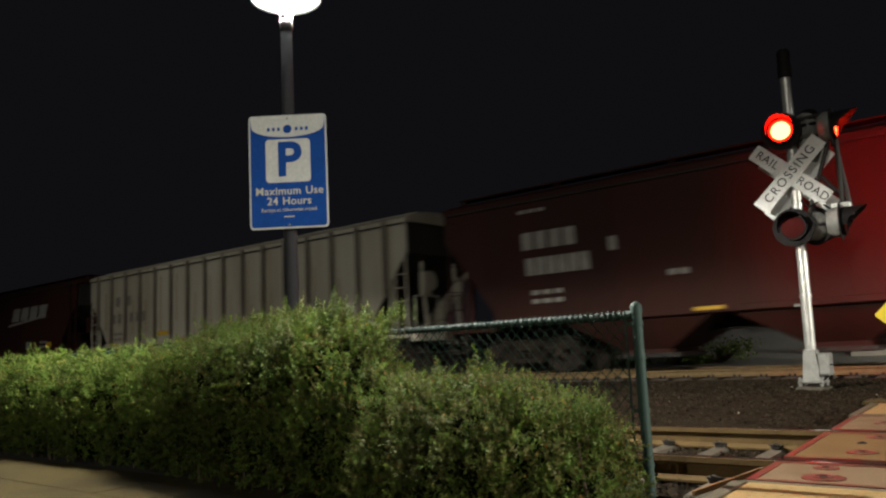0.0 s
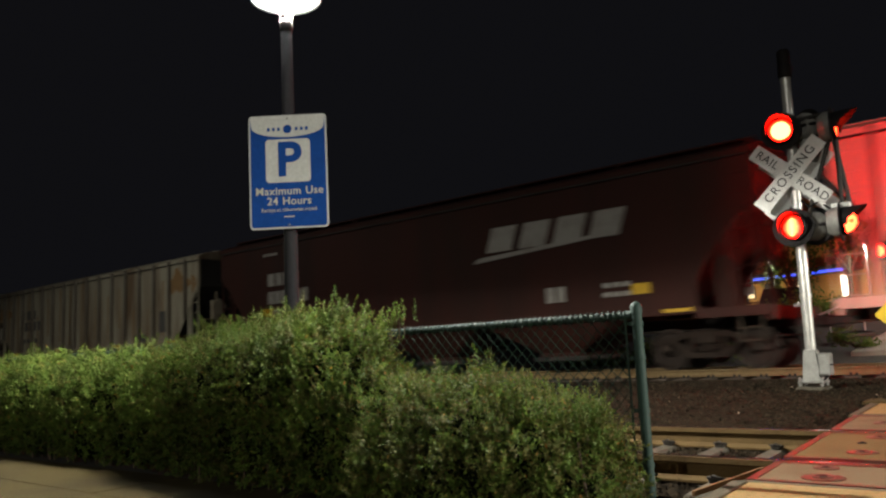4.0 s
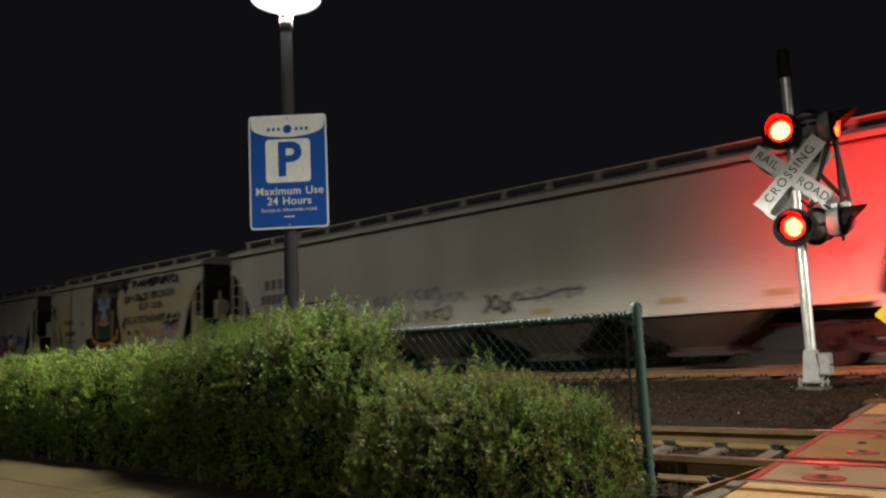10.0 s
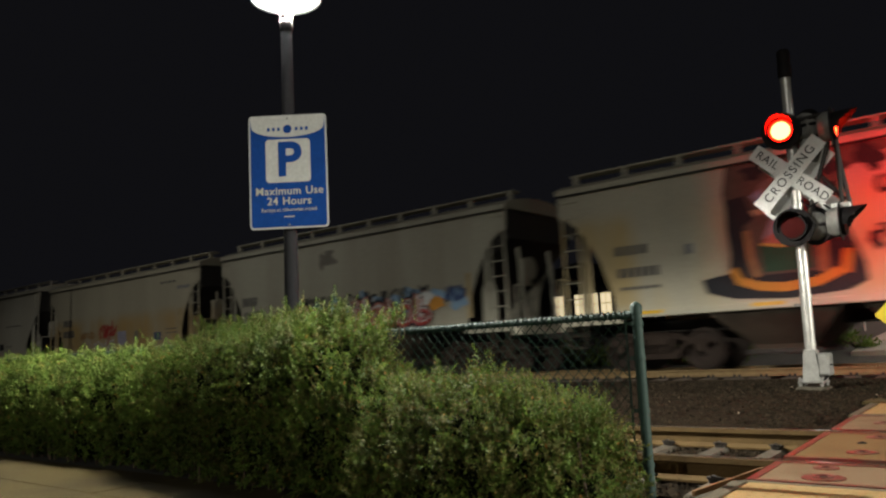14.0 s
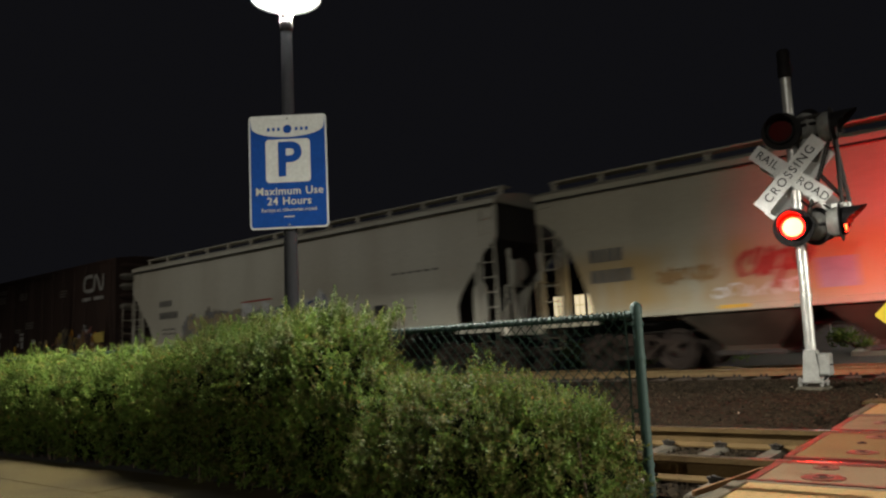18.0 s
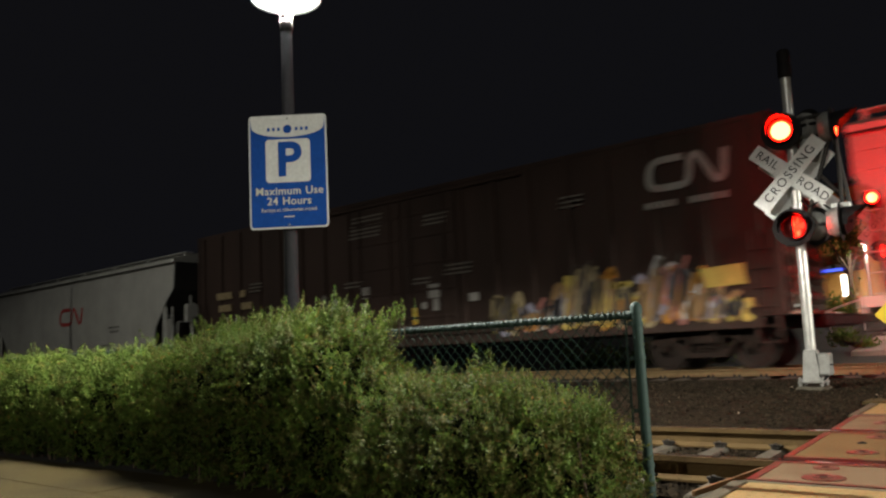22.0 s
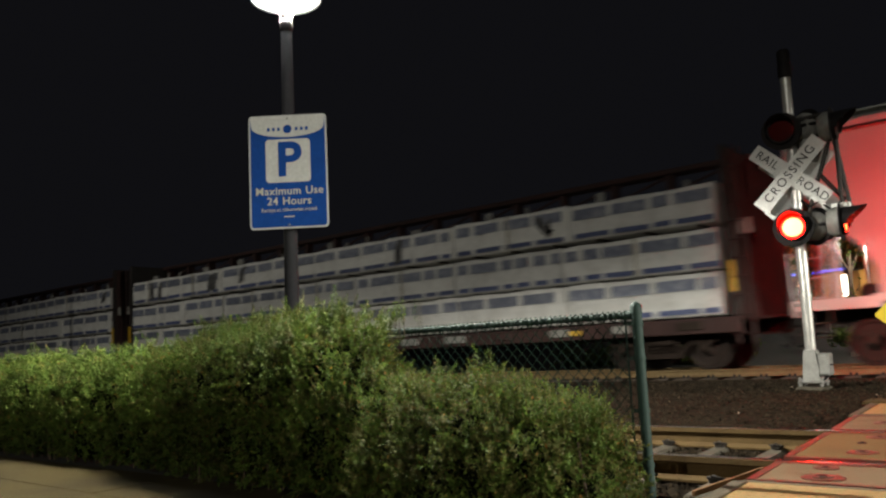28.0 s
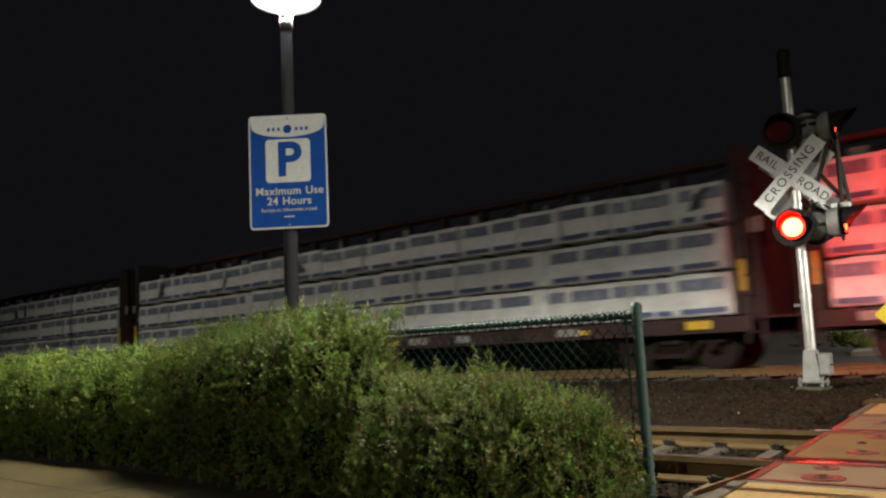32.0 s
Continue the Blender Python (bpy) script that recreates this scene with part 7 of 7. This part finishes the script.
def leafy(name, label, at, trunk_h, crown, seed, count, size=0.10):
    rng = np.random.default_rng(seed)
    t = thing(name, label, "tree" if trunk_h > 1 else "shrub", pose(*at))
    wood = Shape()
    if trunk_h > 0:
        wood.rod((0, 0, -0.2), (0.05, 0, trunk_h), 0.12, 0.07, 8)
    tips = []
    for i in range(9):
        a = rng.uniform(0, 6.28)
        q = Vector((math.cos(a) * crown[0] * 0.7, math.sin(a) * crown[1] * 0.7, trunk_h + crown[2] * rng.uniform(0.1, 0.9)))
        wood.rod((0.03, 0, max(0.05, trunk_h * rng.uniform(0.5, 1.0))), q, 0.05, 0.012, 5)
        tips.append(q)
    part("trunk", wood, M_TWIG, t)
    cl = np.array([tuple(q) for q in tips])
    p = cl[rng.integers(0, len(cl), count)] + rng.normal(size=(count, 3)) * np.array(crown) * 0.24
    p[:, 2] = np.maximum(p[:, 2], 0.05)
    n = rng.normal(size=(count, 3))
    a = np.cross(n, rng.normal(size=(count, 3)))
    a /= np.linalg.norm(a, axis=1)[:, None]
    b = np.cross(n / np.linalg.norm(n, axis=1)[:, None], a)
    v = np.stack([p - a * size, p + b * size * 0.5, p + a * size, p - b * size * 0.5], 1).reshape(-1, 3)
    s = Shape()
    s.v = [tuple(q) for q in v]
    s.f = [(4 * i, 4 * i + 1, 4 * i + 2, 4 * i + 3) for i in range(count)]
    tagged(part("crown", mesh_of("crown", s, M_LEAF, smooth=0), None, t), kind="stuff")
    return t


leafy("tree", "slim dark street tree before the shop", (-8.75, 33.0, 1.25), 1.6, (0.9, 0.9, 1.5), 61, 900)
leafy("tree", "dark street tree with drooping twigs by the shop", (-6.15, 30.6, 1.25), 1.9, (1.0, 1.0, 1.6), 62, 700)
leafy("shrub", "green shrub beside the parking lot", (-6.45, 28.4, 1.15), 0.0, (1.1, 0.7, 0.9), 63, 1600, 0.07)
leafy("shrub", "green shrub beside the parking lot", (-8.1, 29.5, 1.15), 0.0, (1.2, 0.7, 0.7), 64, 1600, 0.07)
for i, (x, y, w) in enumerate(((-8.9, 21.0, 0.8), (-7.7, 21.2, 0.9), (-10.3, 21.3, 0.9), (-12.0, 21.4, 1.0))):
    leafy("shrub", "low brownish-green shrub on the bank beyond the train", (x, y, level(y) - 0.05), 0.0, (w, 0.5, 0.62), 70 + i, 900, 0.055)


def lamp_post(at, h):
    t = thing("lamp_post", "thin white lamp post beyond the tracks", "street lamp", pose(*at), "parking lot posts")
    part("pole", Shape().lathe([(0.06, 0), (0.05, 0.3), (0.04, h)], n=10), M_WHITE, t, m=pose(0, 0.13, 0))
    part("head", Shape().box(-0.12, 0.12, -0.08, 0.08, h, h + 0.12, 0.02), M_ALU, t)
    part("lens", Shape().box(-0.09, 0.09, -0.06, 0.06, h - 0.012, h - 0.001, 0.003), M_FILLGLOW, t, "small glowing lens")


# the third post stands unseen at the right, added with its lamp
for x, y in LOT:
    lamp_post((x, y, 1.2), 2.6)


def small_sign(at):
    t = thing("notice_sign", "small white notice on a thin post", "sign", pose(*at))
    part("post", Shape().rod((0, 0, -0.1), (0, 0, 2.2), 0.03), M_ALU, t)
    part("plate", Shape().box(-0.28, 0.28, -0.04, -0.02, 1.2, 2.15, 0.005), M_WHITE, t)
    part("text_bars", Shape().box(-0.2, 0.2, -0.048, -0.04, 1.9, 1.97).box(-0.2, 0.2, -0.048, -0.04, 1.7, 1.77).box(-0.2, 0.2, -0.048, -0.04, 1.5, 1.57), M_LOGORED, t, "red bars in place of writing")


small_sign((-9.6, 30.0, 1.1))


def handrail():
    t = thing("handrail", "pale pipe handrail by the ramp beyond the tracks", "railing")
    part("rail", Shape().pipe([(-6.3, 26, 1.25), (-5.67, 26, 1.48), (-4.87, 26, 1.72), (-3.0, 26, 1.72)], 0.03, 8), M_WHITE, t)
    for x, z in ((-5.9, 1.40), (-4.95, 1.68), (-3.9, 1.72)):
        part("post", Shape().rod((x, 26, 0.6), (x, 26, z), 0.025), M_WHITE, t)


handrail()


def parked_car(at, turn, label):
    t = thing("car", label, "car", pose(*at, 0, 0, turn), "parked cars")
    body = Shape().loft([[(x, y, z) for y, z in ((-0.85, 0.35), (-0.88, 0.75), (0.88, 0.75), (0.85, 0.35))] for x in (-2.1, -1.9, 1.9, 2.1)])
    part("body", body, M_DARK, t)
    part("cabin", Shape().loft([[(x0, -w, z), (x1, -w, z), (x1, w, z), (x0, w, z)] for x0, x1, w, z in ((-1.5, 1.1, 0.82, 0.75), (-1.0, 0.5, 0.66, 1.38))]), M_BLACK, t)
    for x in (-1.3, 1.3):
        for y in (-0.8, 0.8):
            wl = part("wheel", Shape().lathe([(0.2, -0.1), (0.31, -0.1), (0.32, 0), (0.31, 0.1), (0.2, 0.1)], axis=(0, 1, 0), at=(x, y, 0.32), n=16), M_BLACK, t)
            part("rim", Shape().lathe([(0.0, -0.11), (0.2, -0.105), (0.2, 0.105), (0.0, 0.11)], axis=(0, 1, 0), at=(x, y, 0.32), n=12, caps=False), M_ALU, wl)
    for y in (-0.6, 0.6):
        part("headlight", Shape().lathe([(0.0, 0.03), (0.08, 0.02), (0.11, 0.0)], axis=(1, 0, 0), at=(2.1, y, 0.62), n=12, caps=False), M_HEAD, t, "bright headlight")


parked_car((-9.1, 32.8, 1.22), -78, "dark car facing the railway with its headlights on")

# far pavement strip and the road that crosses the tracks
ramp = Shape().loft([[(x, 21.6, -0.2), (x, 21.6, low), (x, 21.75, low + 0.03), (x, 25.6, high), (x, 25.6, -0.2)] for x, low, high in ((-4.5, 0.20, 0.62), (-3.9, 0.24, 0.78), (8.0, 0.26, 0.86))])
solid("kerb", ramp, M_KERB, "pale concrete kerb and sloping pavement beyond the tracks", kind="structure")
leafy("shrub", "low green grass tuft beside the far pavement", (-4.55, 22.3, 0.30), 0.0, (0.55, 0.4, 0.42), 90, 900, 0.05)
SPEED = [(0, 6.97), (6, 6.7), (9, 6.52), (13, 6.33), (18.5, 6.19), (24, 6.08), (32, 6.0)]
TT = np.linspace(0, 32, 3201)
VV = np.interp(TT, [a for a, b in SPEED], [b for a, b in SPEED])
SS = np.concatenate([[0], np.cumsum((VV[1:] + VV[:-1]) / 2 * 0.01)])


def run(t):
    return float(np.interp(t, TT, SS))


def motions():
    for car, mid in CARS:
        walk(car, [(t, pose(mid + run(t), TRAIN_Y, TRAIN_Z)) for t in range(0, 33)])
    ticks = [i / 15 for i in range(481)]
    for wheel, x in WHEELS:
        walk(wheel, [(t, pose(x, 0, 0.42, 0, math.degrees(run(t) / 0.42), 0)) for t in ticks])
    # the two lamp levels take turns: low first, then high
    period, start, half = 1.0955, 0.167, 0.548
    for insert, low in FLASH:
        rows, t, lit = [], start, False
        rows.append((0.0, pose(0, 0, 0, 0, 0, 180 if low else 0)))
        for k in range(60):
            t = start + period / 2 * k
            if t > 32.1:
                break
            on = (k % 2 == 0) == low
            a, b = (180, 0) if on else (0, -180)
            late = -0.095 if on else -0.03
            for j in range(4):
                rows.append((round((t + late) * FPS) / FPS + j / FPS, pose(0, 0, 0, 0, 0, a + (b - a) * j / 3)))
        rows.append((32.6, rows[-1][1]))
        walk(insert, rows)


motions()
